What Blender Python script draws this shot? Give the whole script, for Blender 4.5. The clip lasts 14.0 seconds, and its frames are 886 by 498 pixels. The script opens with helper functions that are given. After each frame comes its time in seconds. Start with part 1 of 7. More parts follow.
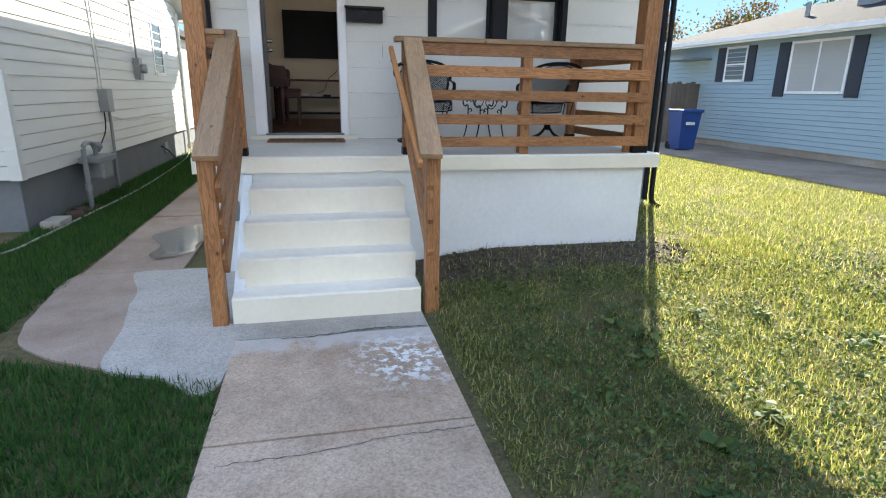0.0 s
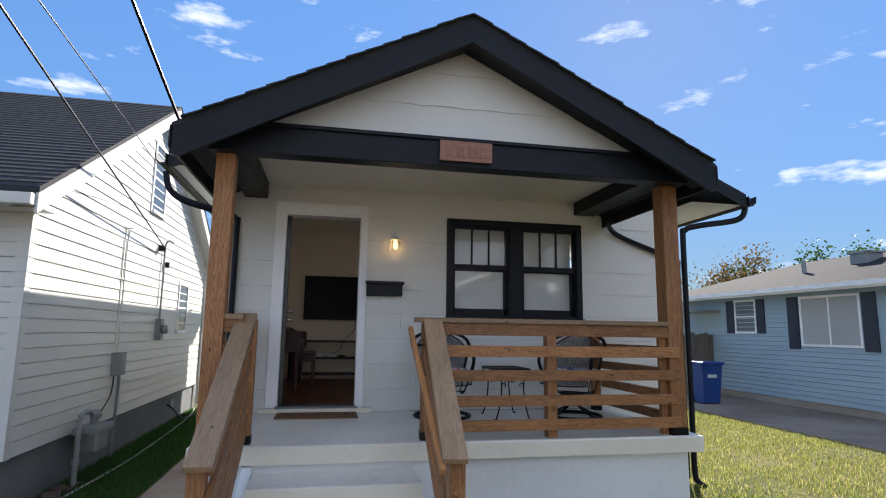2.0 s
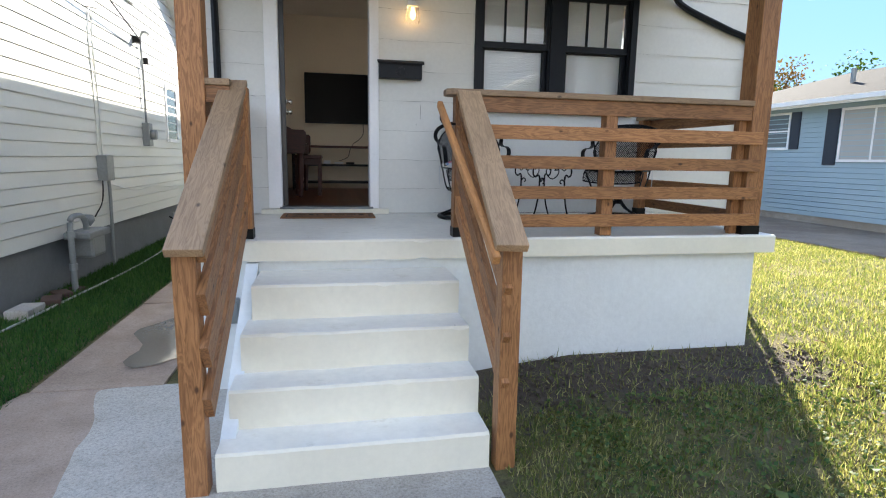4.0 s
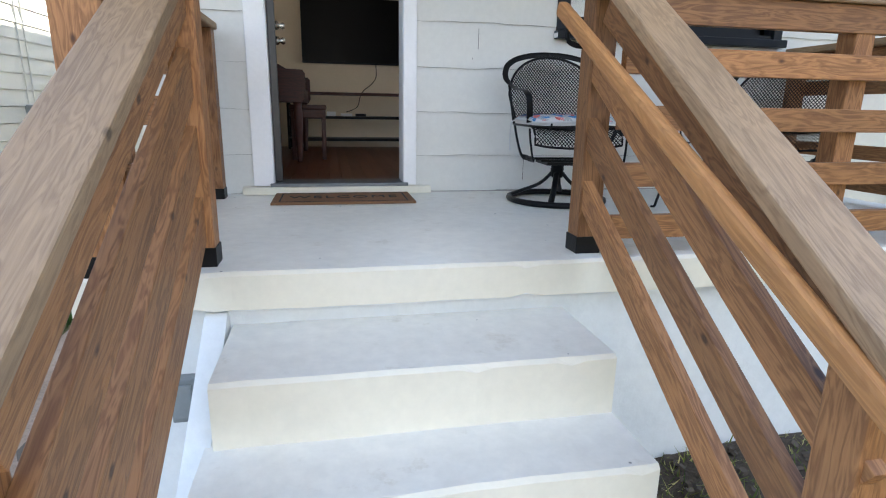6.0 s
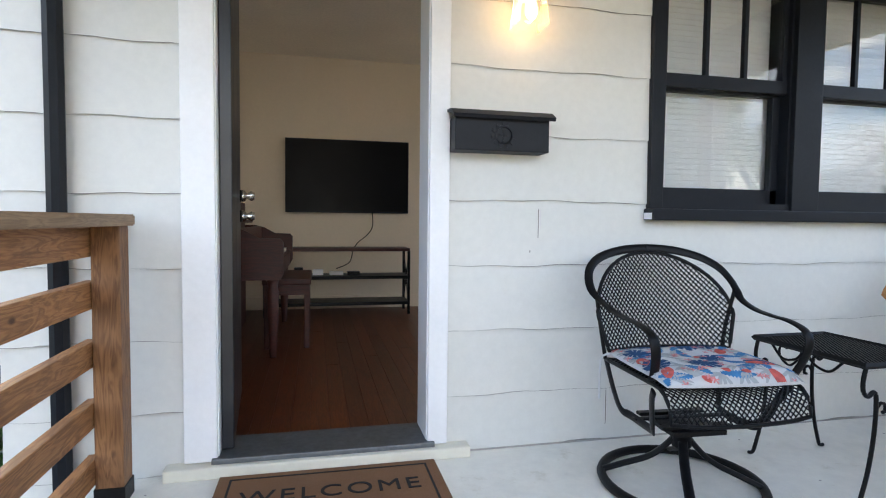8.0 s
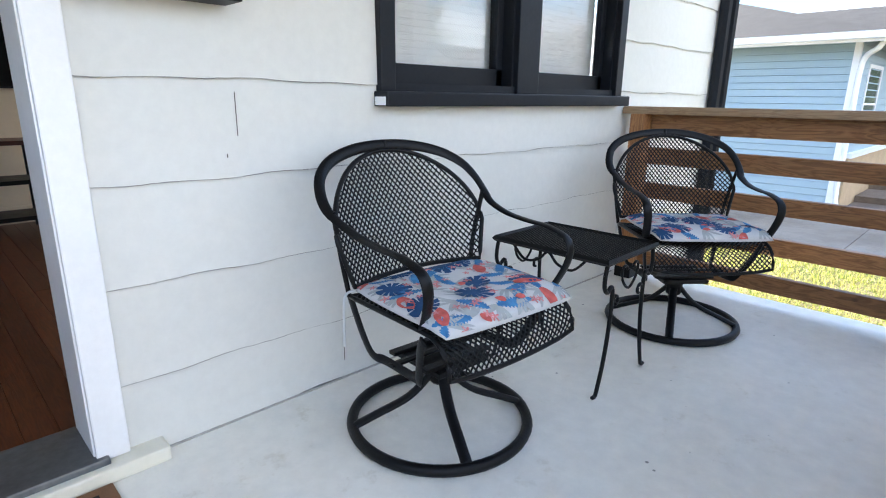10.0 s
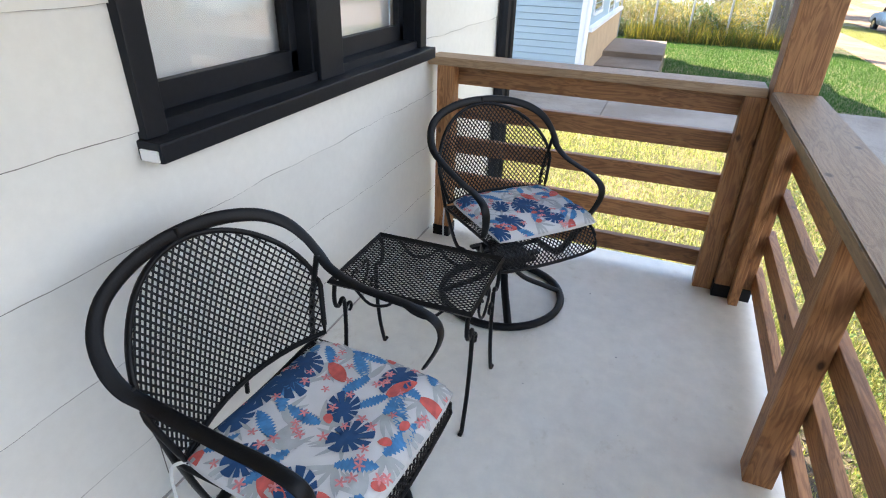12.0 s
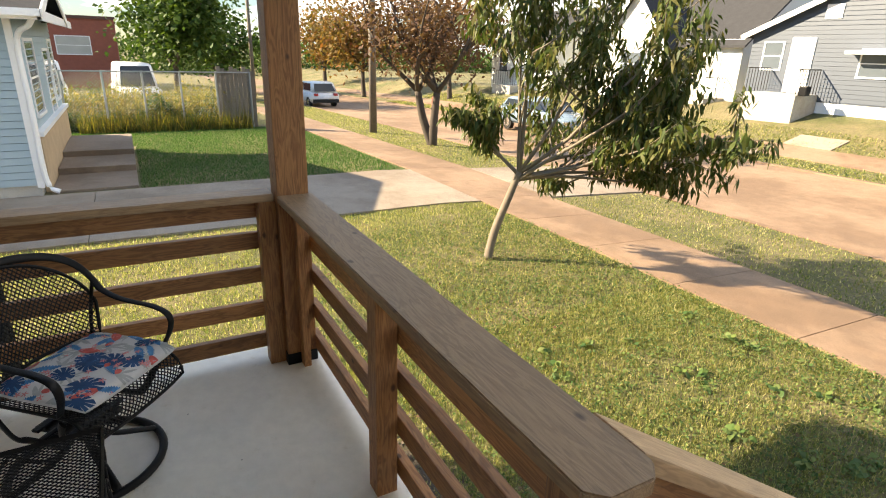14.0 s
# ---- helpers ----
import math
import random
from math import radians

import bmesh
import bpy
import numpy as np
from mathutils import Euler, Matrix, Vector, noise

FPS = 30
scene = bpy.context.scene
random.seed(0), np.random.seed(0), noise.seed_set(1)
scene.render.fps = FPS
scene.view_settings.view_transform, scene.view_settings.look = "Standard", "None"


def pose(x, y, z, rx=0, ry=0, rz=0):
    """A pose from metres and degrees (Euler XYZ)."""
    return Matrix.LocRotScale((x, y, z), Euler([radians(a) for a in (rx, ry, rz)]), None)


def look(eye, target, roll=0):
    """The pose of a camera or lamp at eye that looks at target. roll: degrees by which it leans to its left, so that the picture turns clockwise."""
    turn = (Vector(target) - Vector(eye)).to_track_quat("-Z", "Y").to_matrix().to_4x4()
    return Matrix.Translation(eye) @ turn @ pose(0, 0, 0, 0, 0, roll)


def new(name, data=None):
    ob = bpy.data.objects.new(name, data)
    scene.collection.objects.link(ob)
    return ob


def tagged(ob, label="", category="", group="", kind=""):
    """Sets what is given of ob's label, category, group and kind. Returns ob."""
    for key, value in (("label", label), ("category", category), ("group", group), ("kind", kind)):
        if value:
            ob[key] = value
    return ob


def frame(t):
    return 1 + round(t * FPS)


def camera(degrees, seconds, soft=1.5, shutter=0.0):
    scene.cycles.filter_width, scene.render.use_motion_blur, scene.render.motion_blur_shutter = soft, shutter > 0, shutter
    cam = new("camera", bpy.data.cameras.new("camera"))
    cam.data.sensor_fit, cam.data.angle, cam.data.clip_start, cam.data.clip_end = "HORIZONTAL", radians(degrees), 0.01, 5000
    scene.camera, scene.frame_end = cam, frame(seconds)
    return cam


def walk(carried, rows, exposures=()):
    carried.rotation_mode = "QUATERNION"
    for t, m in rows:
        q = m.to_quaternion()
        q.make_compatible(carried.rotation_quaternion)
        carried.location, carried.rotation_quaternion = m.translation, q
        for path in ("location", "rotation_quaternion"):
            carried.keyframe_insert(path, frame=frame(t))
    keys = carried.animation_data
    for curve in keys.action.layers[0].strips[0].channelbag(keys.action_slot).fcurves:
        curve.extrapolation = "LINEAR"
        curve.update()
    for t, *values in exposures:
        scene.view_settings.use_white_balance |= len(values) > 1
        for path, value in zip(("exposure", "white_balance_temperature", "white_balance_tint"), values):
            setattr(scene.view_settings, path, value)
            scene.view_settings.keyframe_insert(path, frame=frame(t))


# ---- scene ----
cam = camera(77.3, 14.0, soft=1.1)
PATH = [
    (0, (-0.088, 0.39, 1.515), (0.339, 2.265, 0.966), 0.9),
    (0.5, (-0.047, 0.64, 1.603), (0.395, 2.524, 1.097), 0.9),
    (1, (-0.063, 0.698, 1.714), (0.379, 2.628, 1.434), 0.9),
    (1.5, (-0.086, 0.712, 1.808), (0.333, 2.666, 1.877), 0.9),
    (2, (-0.098, 0.72, 1.827), (0.29, 2.66, 2.122), 0.8),
    (2.5, (-0.077, 0.794, 1.696), (0.291, 2.731, 2.03), 0.7),
    (3, (-0.124, 0.988, 1.594), (0.252, 2.944, 1.78), 0.8),
    (3.5, (-0.169, 1.225, 1.51), (0.219, 3.184, 1.399), 0.8),
    (3.7, (-0.149, 1.36, 1.497), (0.24, 3.309, 1.269), 0.9),
    (5.8, (-0.198, 3.081, 1.49), (0.174, 4.986, 1.006), 0.7),
    (6, (-0.264, 3.282, 1.503), (0.126, 5.181, 1.011), 1.0),
    (6.5, (-0.311, 3.656, 1.566), (0.078, 5.559, 1.092), 1.1),
    (7, (-0.29, 4.036, 1.618), (0.136, 5.958, 1.264), 1.3),
    (7.2, (-0.273, 4.185, 1.689), (0.15, 6.123, 1.427), 1.1),
    (9.3, (-0.175, 5.074, 2.061), (0.571, 6.929, 2.013), 0.6),
    (9.5, (-0.112, 5.138, 2.001), (0.819, 6.901, 1.84), 0.4),
    (10, (-0.05, 5.239, 1.97), (1.305, 6.612, 1.444), 0.7),
    (10.2, (-0.035, 5.274, 1.961), (1.374, 6.503, 1.25), 1.5),
    (10.5, (0.035, 5.324, 2.018), (1.442, 6.411, 1.102), 1.2),
    (11, (0.245, 5.469, 2.172), (1.687, 6.419, 1.163), 1.6),
    (11.5, (0.289, 5.582, 2.357), (1.786, 6.423, 1.331), 1.5),
    (12, (0.25, 5.678, 2.402), (1.89, 6.309, 1.447), 1.7),
    (12.5, (0.069, 5.702, 2.4), (1.858, 5.921, 1.533), 1.4),
    (13, (-0.045, 5.774, 2.5), (1.73, 5.452, 1.637), 1.6),
    (13.5, (0.053, 5.946, 2.611), (1.749, 5.209, 1.85), 2.0),
    (14, (0.076, 5.865, 2.629), (1.719, 4.941, 1.961), 1.8),
]
walk(cam, [(t, look(eye, target, roll)) for t, eye, target, roll in PATH],
     exposures=((0, 2.65, 6250, 7), (0.7, 2.6, 6200, 7), (1.5, 2.15, 6150, 9), (2.5, 1.75, 6050, 12), (3.2, 2.05, 6150, 9), (3.7, 2.5, 6250, 8),
                (5.8, 3.1, 6350, 7), (7.2, 3.37, 6350, 7), (9.3, 3.68, 6250, 8), (11.0, 3.64, 6450, 8), (12.5, 3.5, 7000, 10), (14, 2.75, 8100, 8)))
# ---- world and sun ----
SUN = Vector((0.457, 0.734, 0.503)).normalized()
world = bpy.data.worlds.new("world")
scene.world = world
world.use_nodes = True
wn, wl = world.node_tree.nodes, world.node_tree.links
sky = wn.new("ShaderNodeTexSky")
sky.sky_type, sky.sun_disc = "NISHITA", False
sky.sun_elevation = math.asin(SUN.z)
sky.sun_rotation = math.atan2(SUN.x, SUN.y)
sky.air_density, sky.dust_density, sky.ozone_density = 0.8, 0.05, 2.2
wco = wn.new("ShaderNodeTexCoord")
wmap = wn.new("ShaderNodeMapping")
wmap.inputs["Scale"].default_value = (1.0, 1.0, 3.2)
wl.new(wco.outputs["Generated"], wmap.inputs["Vector"])
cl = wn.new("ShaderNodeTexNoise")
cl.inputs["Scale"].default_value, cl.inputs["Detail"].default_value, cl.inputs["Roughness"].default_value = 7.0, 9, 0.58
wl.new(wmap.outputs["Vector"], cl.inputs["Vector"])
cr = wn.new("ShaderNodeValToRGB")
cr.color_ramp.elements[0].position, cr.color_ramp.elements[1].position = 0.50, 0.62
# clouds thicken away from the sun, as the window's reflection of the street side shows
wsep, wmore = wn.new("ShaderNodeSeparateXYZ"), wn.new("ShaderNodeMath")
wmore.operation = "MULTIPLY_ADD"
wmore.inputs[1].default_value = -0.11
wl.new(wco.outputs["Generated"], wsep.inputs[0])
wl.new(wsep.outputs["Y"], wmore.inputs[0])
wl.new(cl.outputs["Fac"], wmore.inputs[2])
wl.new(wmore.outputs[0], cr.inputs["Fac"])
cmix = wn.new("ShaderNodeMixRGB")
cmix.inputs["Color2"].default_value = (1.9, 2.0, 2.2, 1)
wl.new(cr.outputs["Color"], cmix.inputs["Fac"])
lum, den, fac = wn.new("ShaderNodeRGBToBW"), wn.new("ShaderNodeMath"), wn.new("ShaderNodeMath")
den.operation, fac.operation = "ADD", "DIVIDE"
den.inputs[1].default_value, fac.inputs[0].default_value = 1.0, 1.15
soft, hue = wn.new("ShaderNodeVectorMath"), wn.new("ShaderNodeHueSaturation")
soft.operation = "SCALE"
hue.inputs["Saturation"].default_value = 1.12
wl.new(sky.outputs["Color"], lum.inputs["Color"])
wl.new(lum.outputs["Val"], den.inputs[0])
wl.new(den.outputs[0], fac.inputs[1])
wl.new(sky.outputs["Color"], soft.inputs[0])
wl.new(fac.outputs[0], soft.inputs["Scale"])
wl.new(soft.outputs["Vector"], hue.inputs["Color"])
wl.new(hue.outputs["Color"], cmix.inputs["Color1"])
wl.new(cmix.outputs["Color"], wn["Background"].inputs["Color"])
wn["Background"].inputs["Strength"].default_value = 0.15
sun = new("sun", bpy.data.lights.new("sun", "SUN"))
sun.data.energy, sun.data.angle, sun.data.color = 2.95, radians(0.55), (1.0, 0.90, 0.76)
sun.matrix_world = look((0, 0, 30), Vector((0, 0, 30)) - SUN)


# ---- materials ----
def nodes_of(name, rough=0.6, metal=0.0):
    m = bpy.data.materials.new(name)
    m.use_nodes = True
    b = m.node_tree.nodes["Principled BSDF"]
    b.inputs["Roughness"].default_value, b.inputs["Metallic"].default_value = rough, metal
    return m, m.node_tree.nodes, m.node_tree.links, b


def coords(n, l, scale=(1, 1, 1), where="Object", spread=True):
    """Texture coordinates in metres, shifted for every object by its own chance."""
    tc, mp = n.new("ShaderNodeTexCoord"), n.new("ShaderNodeMapping")
    mp.inputs["Scale"].default_value = scale
    if spread:
        oi, mu = n.new("ShaderNodeObjectInfo"), n.new("ShaderNodeMath")
        mu.operation = "MULTIPLY"
        mu.inputs[1].default_value = 37.0
        l.new(oi.outputs["Random"], mu.inputs[0])
        l.new(mu.outputs[0], mp.inputs["Location"])
    l.new(tc.outputs[where], mp.inputs["Vector"])
    return mp.outputs["Vector"]


def noise_of(n, l, vec, scale, detail=4, rough=0.55):
    t = n.new("ShaderNodeTexNoise")
    t.inputs["Scale"].default_value, t.inputs["Detail"].default_value, t.inputs["Roughness"].default_value = scale, detail, rough
    l.new(vec, t.inputs["Vector"])
    return t.outputs["Fac"]


def ramp_of(n, l, fac, stops):
    r = n.new("ShaderNodeValToRGB")
    e = r.color_ramp.elements
    while len(e) < len(stops):
        e.new(0.5)
    for k, (p, c) in enumerate(stops):
        e[k].position, e[k].color = p, (*c, 1)
    l.new(fac, r.inputs["Fac"])
    return r.outputs["Color"]


def mix_of(n, l, fac, a, b, kind="MIX"):
    m = n.new("ShaderNodeMixRGB")
    m.blend_type = kind
    for s, v in (("Fac", fac), ("Color1", a), ("Color2", b)):
        if isinstance(v, (int, float)):
            m.inputs[s].default_value = v
        elif isinstance(v, tuple):
            m.inputs[s].default_value = (*v, 1)
        else:
            l.new(v, m.inputs[s])
    return m.outputs["Color"]


def bump_of(n, l, b, height, strength, dist=0.01):
    k = n.new("ShaderNodeBump")
    k.inputs["Strength"].default_value, k.inputs["Distance"].default_value = strength, dist
    l.new(height, k.inputs["Height"])
    l.new(k.outputs["Normal"], b.inputs["Normal"])


def tone(c, f):
    return tuple(min(1, v * f) for v in c)


def plain(name, col, rough=0.6, metal=0.0, vary=0.12, big=1.2, fine=40, bump=0.15, where="Object", spread=True, dist=0.004, specks=0.0):
    """Paint, metal, plastic or masonry: a colour with stains and grain."""
    m, n, l, b = nodes_of(name, rough, metal)
    v = coords(n, l, where=where, spread=spread)
    a = ramp_of(n, l, noise_of(n, l, v, big, 5), [(0.3, tone(col, 1 - vary)), (0.7, tone(col, 1 + vary))])
    g = noise_of(n, l, v, fine, 5, 0.65)
    c = mix_of(n, l, 0.35 * vary / 0.12 if vary < 0.3 else 0.4, a, ramp_of(n, l, g, [(0.3, tone(col, 0.75)), (0.7, tone(col, 1.15))]))
    if specks:
        vo = n.new("ShaderNodeTexVoronoi")
        vo.inputs["Scale"].default_value = 7.0
        l.new(v, vo.inputs["Vector"])
        wide = noise_of(n, l, v, 2.3, 2)
        mm = n.new("ShaderNodeMath")
        mm.operation = "DIVIDE"
        l.new(vo.outputs["Distance"], mm.inputs[0])
        l.new(wide, mm.inputs[1])
        sp = ramp_of(n, l, mm.outputs[0], [(0.045, (1, 1, 1)), (0.075, (0, 0, 0))])
        c = mix_of(n, l, sp, c, tone(col, specks))
        sc = ramp_of(n, l, noise_of(n, l, coords(n, l, (1, 1, 1)), 5.5, 8, 0.75), [(0.58, (1, 1, 1)), (0.68, (0.86, 0.84, 0.80))])
        c = mix_of(n, l, 1.0, c, sc, "MULTIPLY")
    l.new(c, b.inputs["Base Color"])
    rr = n.new("ShaderNodeMapRange")
    rr.inputs["To Min"].default_value, rr.inputs["To Max"].default_value = max(0.03, rough - 0.12), min(1, rough + 0.12)
    l.new(noise_of(n, l, v, big * 4, 4), rr.inputs["Value"])
    l.new(rr.outputs["Result"], b.inputs["Roughness"])
    if bump:
        bump_of(n, l, b, g, bump, dist)
    return m


def timber(name, light, dark, rough=0.55, spread_tone=0.25, knots=True):
    """Stained softwood, its grain along the board's own x."""
    m, n, l, b = nodes_of(name, rough)
    v = coords(n, l, (1.2, 9, 9))
    ring = n.new("ShaderNodeTexNoise")
    ring.inputs["Scale"].default_value, ring.inputs["Detail"].default_value, ring.inputs["Distortion"].default_value = 3.2, 3, 1.1
    l.new(v, ring.inputs["Vector"])
    wave = n.new("ShaderNodeMath")
    wave.operation = "MULTIPLY"
    wave.inputs[1].default_value = 34.0
    l.new(ring.outputs["Fac"], wave.inputs[0])
    sn = n.new("ShaderNodeMath")
    sn.operation = "SINE"
    l.new(wave.outputs[0], sn.inputs[0])
    mr = n.new("ShaderNodeMapRange")
    mr.inputs["From Min"].default_value = -1
    l.new(sn.outputs[0], mr.inputs["Value"])
    fib = noise_of(n, l, coords(n, l, (4, 140, 140)), 1.0, 5, 0.7)
    mid = tuple((p + q) / 2 for p, q in zip(light, dark))
    c = ramp_of(n, l, mr.outputs["Result"], [(0.0, dark), (0.45, mid), (1.0, light)])
    c = mix_of(n, l, 0.32, c, ramp_of(n, l, fib, [(0.35, tone(dark, 0.7)), (0.65, tone(light, 1.15))]))
    c = mix_of(n, l, 0.3, c, ramp_of(n, l, noise_of(n, l, coords(n, l, (1, 3, 3)), 2.4, 3), [(0.35, tone(mid, 0.72)), (0.65, tone(mid, 1.28))]))
    if knots:
        vo = n.new("ShaderNodeTexVoronoi")
        vo.inputs["Scale"].default_value = 1.0
        l.new(coords(n, l, (4.6, 8, 8)), vo.inputs["Vector"])
        kn = ramp_of(n, l, vo.outputs["Distance"], [(0.045, (1, 1, 1)), (0.10, (0, 0, 0))])
        c = mix_of(n, l, kn, c, tone(dark, 0.5))
    oi = n.new("ShaderNodeObjectInfo")
    pm = n.new("ShaderNodeMapRange")
    pm.inputs["To Min"].default_value, pm.inputs["To Max"].default_value = 1 - spread_tone, 1 + spread_tone
    l.new(oi.outputs["Random"], pm.inputs["Value"])
    c = mix_of(n, l, 1.0, c, pm.outputs["Result"], "MULTIPLY")
    l.new(c, b.inputs["Base Color"])
    bump_of(n, l, b, fib, 0.35, 0.003)
    return m


def concrete(name, col, pink=0.0, speck=0.5, rough=0.85, paint=None):
    m, n, l, b = nodes_of(name, rough)
    v = coords(n, l, where="Object", spread=False)
    a = ramp_of(n, l, noise_of(n, l, v, 0.9, 6, 0.6), [(0.3, tone(col, 0.72)), (0.7, tone(col, 1.2))])
    warm = (col[0] * 1.12, col[1] * 0.93, col[2] * 0.8)
    a = mix_of(n, l, pink, a, ramp_of(n, l, noise_of(n, l, v, 3.0, 4), [(0.35, tone(warm, 0.85)), (0.65, tone(warm, 1.15))]))
    s = noise_of(n, l, v, 70, 5, 0.8)
    a = mix_of(n, l, speck, a, ramp_of(n, l, s, [(0.38, tone(col, 0.30)), (0.47, tone(col, 0.85)), (0.56, tone(col, 1.1)), (0.66, tone(col, 1.5))]), "MIX")
    st = ramp_of(n, l, noise_of(n, l, v, 0.45, 8, 0.7), [(0.42, (1, 1, 1)), (0.58, (0.64, 0.60, 0.56))])
    a = mix_of(n, l, 1.0, a, st, "MULTIPLY")
    if paint:
        # thin cement wash spilt down from the steps, with a ragged rim
        sx = n.new("ShaderNodeSeparateXYZ")
        l.new(v, sx.inputs[0])
        up = n.new("ShaderNodeMath")
        up.operation = "MULTIPLY_ADD"
        up.inputs[1].default_value = 0.9
        l.new(noise_of(n, l, v, 3.2, 6, 0.65), up.inputs[0])
        l.new(sx.outputs["Y"], up.inputs[2])
        lo = n.new("ShaderNodeMapRange")
        lo.inputs["From Min"].default_value, lo.inputs["From Max"].default_value = 3.92, 4.02
        l.new(up.outputs[0], lo.inputs["Value"])
        xr = n.new("ShaderNodeMapRange")
        xr.inputs["From Min"].default_value, xr.inputs["From Max"].default_value = -0.75, -0.6
        l.new(sx.outputs["X"], xr.inputs["Value"])
        both = n.new("ShaderNodeMath")
        both.operation = "MULTIPLY"
        l.new(lo.outputs["Result"], both.inputs[0])
        l.new(xr.outputs["Result"], both.inputs[1])
        a = mix_of(n, l, both.outputs[0], a, mix_of(n, l, 0.6, a, (0.56, 0.56, 0.55)))
        # spilt white paint, flaked into patches
        vd = n.new("ShaderNodeVectorMath")
        vd.operation = "DISTANCE"
        vd.inputs[1].default_value = (*paint[0], 0)
        l.new(v, vd.inputs[0])
        near = ramp_of(n, l, vd.outputs["Value"], [(0.12, (1, 1, 1)), (paint[1], (0, 0, 0))])
        fl = ramp_of(n, l, noise_of(n, l, v, 16, 7, 0.7), [(0.5, (0, 0, 0)), (0.56, (1, 1, 1))])
        a = mix_of(n, l, mix_of(n, l, 1.0, near, fl, "MULTIPLY"), a, (0.78, 0.78, 0.76))
    l.new(a, b.inputs["Base Color"])
    bump_of(n, l, b, s, 0.4, 0.004)
    return m


def ground_mat(name, green, straw, soil, straw_at=0.5, worn=None):
    m, n, l, b = nodes_of(name, 0.95)
    v = coords(n, l, where="Object", spread=False)
    c = ramp_of(n, l, noise_of(n, l, v, 0.55, 6, 0.65), [(straw_at - 0.14, green), (straw_at + 0.14, straw)])
    c = mix_of(n, l, ramp_of(n, l, noise_of(n, l, v, 14, 5, 0.7), [(0.45, (0, 0, 0)), (0.7, (0.8, 0.8, 0.8))]), c, soil)
    if worn:
        # trodden bare earth beside the porch, with a ragged rim
        vd = n.new("ShaderNodeVectorMath")
        vd.operation = "MULTIPLY_ADD"
        vd.inputs[1].default_value, vd.inputs[2].default_value = worn[1], tuple(-p * q for p, q in zip(worn[0], worn[1]))
        l.new(v, vd.inputs[0])
        ln = n.new("ShaderNodeVectorMath")
        ln.operation = "LENGTH"
        l.new(vd.outputs["Vector"], ln.inputs[0])
        sm = n.new("ShaderNodeMath")
        sm.operation = "MULTIPLY_ADD"
        sm.inputs[1].default_value = 0.9
        l.new(noise_of(n, l, v, 3.5, 6, 0.7), sm.inputs[0])
        l.new(ln.outputs["Value"], sm.inputs[2])
        c = mix_of(n, l, ramp_of(n, l, sm.outputs[0], [(0.85, (1, 1, 1)), (0.98, (0, 0, 0))]), c, tone(soil, 1.25))
    f = noise_of(n, l, v, 70, 4, 0.7)
    c = mix_of(n, l, 0.6, c, ramp_of(n, l, f, [(0.3, (0.35, 0.35, 0.35)), (0.7, (1.5, 1.5, 1.5))]), "MULTIPLY")
    l.new(c, b.inputs["Base Color"])
    bump_of(n, l, b, f, 0.9, 0.03)
    return m


def leafy(name, cols, rough=0.5, trans=0.25):
    """Leaves and blades: every one its own tone, with some light through it."""
    m, n, l, b = nodes_of(name, rough)
    b.inputs["Specular IOR Level"].default_value = 0.2
    g = n.new("ShaderNodeNewGeometry")
    stops = [(k / max(1, len(cols) - 1), c) for k, c in enumerate(cols)]
    c = ramp_of(n, l, g.outputs["Random Per Island"], stops)
    l.new(c, b.inputs["Base Color"])
    tr, mx = n.new("ShaderNodeBsdfTranslucent"), n.new("ShaderNodeMixShader")
    l.new(mix_of(n, l, 1.0, c, (1.45, 1.5, 0.8), "MULTIPLY"), tr.inputs["Color"])
    mx.inputs["Fac"].default_value = trans
    l.new(b.outputs[0], mx.inputs[1])
    l.new(tr.outputs[0], mx.inputs[2])
    l.new(mx.outputs[0], n["Material Output"].inputs["Surface"])
    return m


def glass_mat(name, tint=(0.99, 1.0, 1.0)):
    m, n, l, b = nodes_of(name, 0.02)
    b.inputs["Transmission Weight"].default_value = 1.0
    b.inputs["IOR"].default_value = 1.45
    b.inputs["Base Color"].default_value = (*tint, 1)
    return m


WOOD = timber("stained_cedar", (0.43, 0.205, 0.078), (0.15, 0.058, 0.020))
WOODCAP = timber("weathered_cap", (0.40, 0.265, 0.15), (0.225, 0.14, 0.078))
WOODRAIL = timber("pale_pine", (0.58, 0.28, 0.10), (0.38, 0.165, 0.055), spread_tone=0.03)
WALL = plain("white_wall_paint", (0.72, 0.715, 0.68), 0.55, vary=0.05, big=0.9, fine=30, bump=0.12)
CREAM = plain("cream_step_paint", (0.80, 0.76, 0.64), 0.5, vary=0.05, big=2.0, fine=25, bump=0.25)
TREAD = plain("grey_white_floor_paint", (0.84, 0.815, 0.745), 0.5, vary=0.09, big=1.6, fine=18, bump=0.2, specks=0.3)
FOUND = plain("white_foundation_paint", (0.76, 0.78, 0.78), 0.7, vary=0.07, big=1.5, fine=22, bump=0.5, dist=0.008)
BLACK = plain("charcoal_trim_paint", (0.010, 0.012, 0.017), 0.45, vary=0.2, fine=60, bump=0.1)
IRON = plain("black_iron", (0.004, 0.004, 0.005), 0.42, metal=0.0, vary=0.2, fine=150, bump=0.2)
for dull in (IRON, BLACK):
    dull.node_tree.nodes["Principled BSDF"].inputs["Specular IOR Level"].default_value = 0.22
TRIMW = plain("white_trim_paint", (0.86, 0.86, 0.87), 0.4, vary=0.04, big=3, bump=0.08)
SHINGLE = plain("dark_shingle", (0.03, 0.031, 0.035), 0.9, vary=0.3, big=5, fine=220, bump=0.7)
CEILP = plain("cream_ceiling_paint", (0.74, 0.70, 0.60), 0.6, vary=0.05)
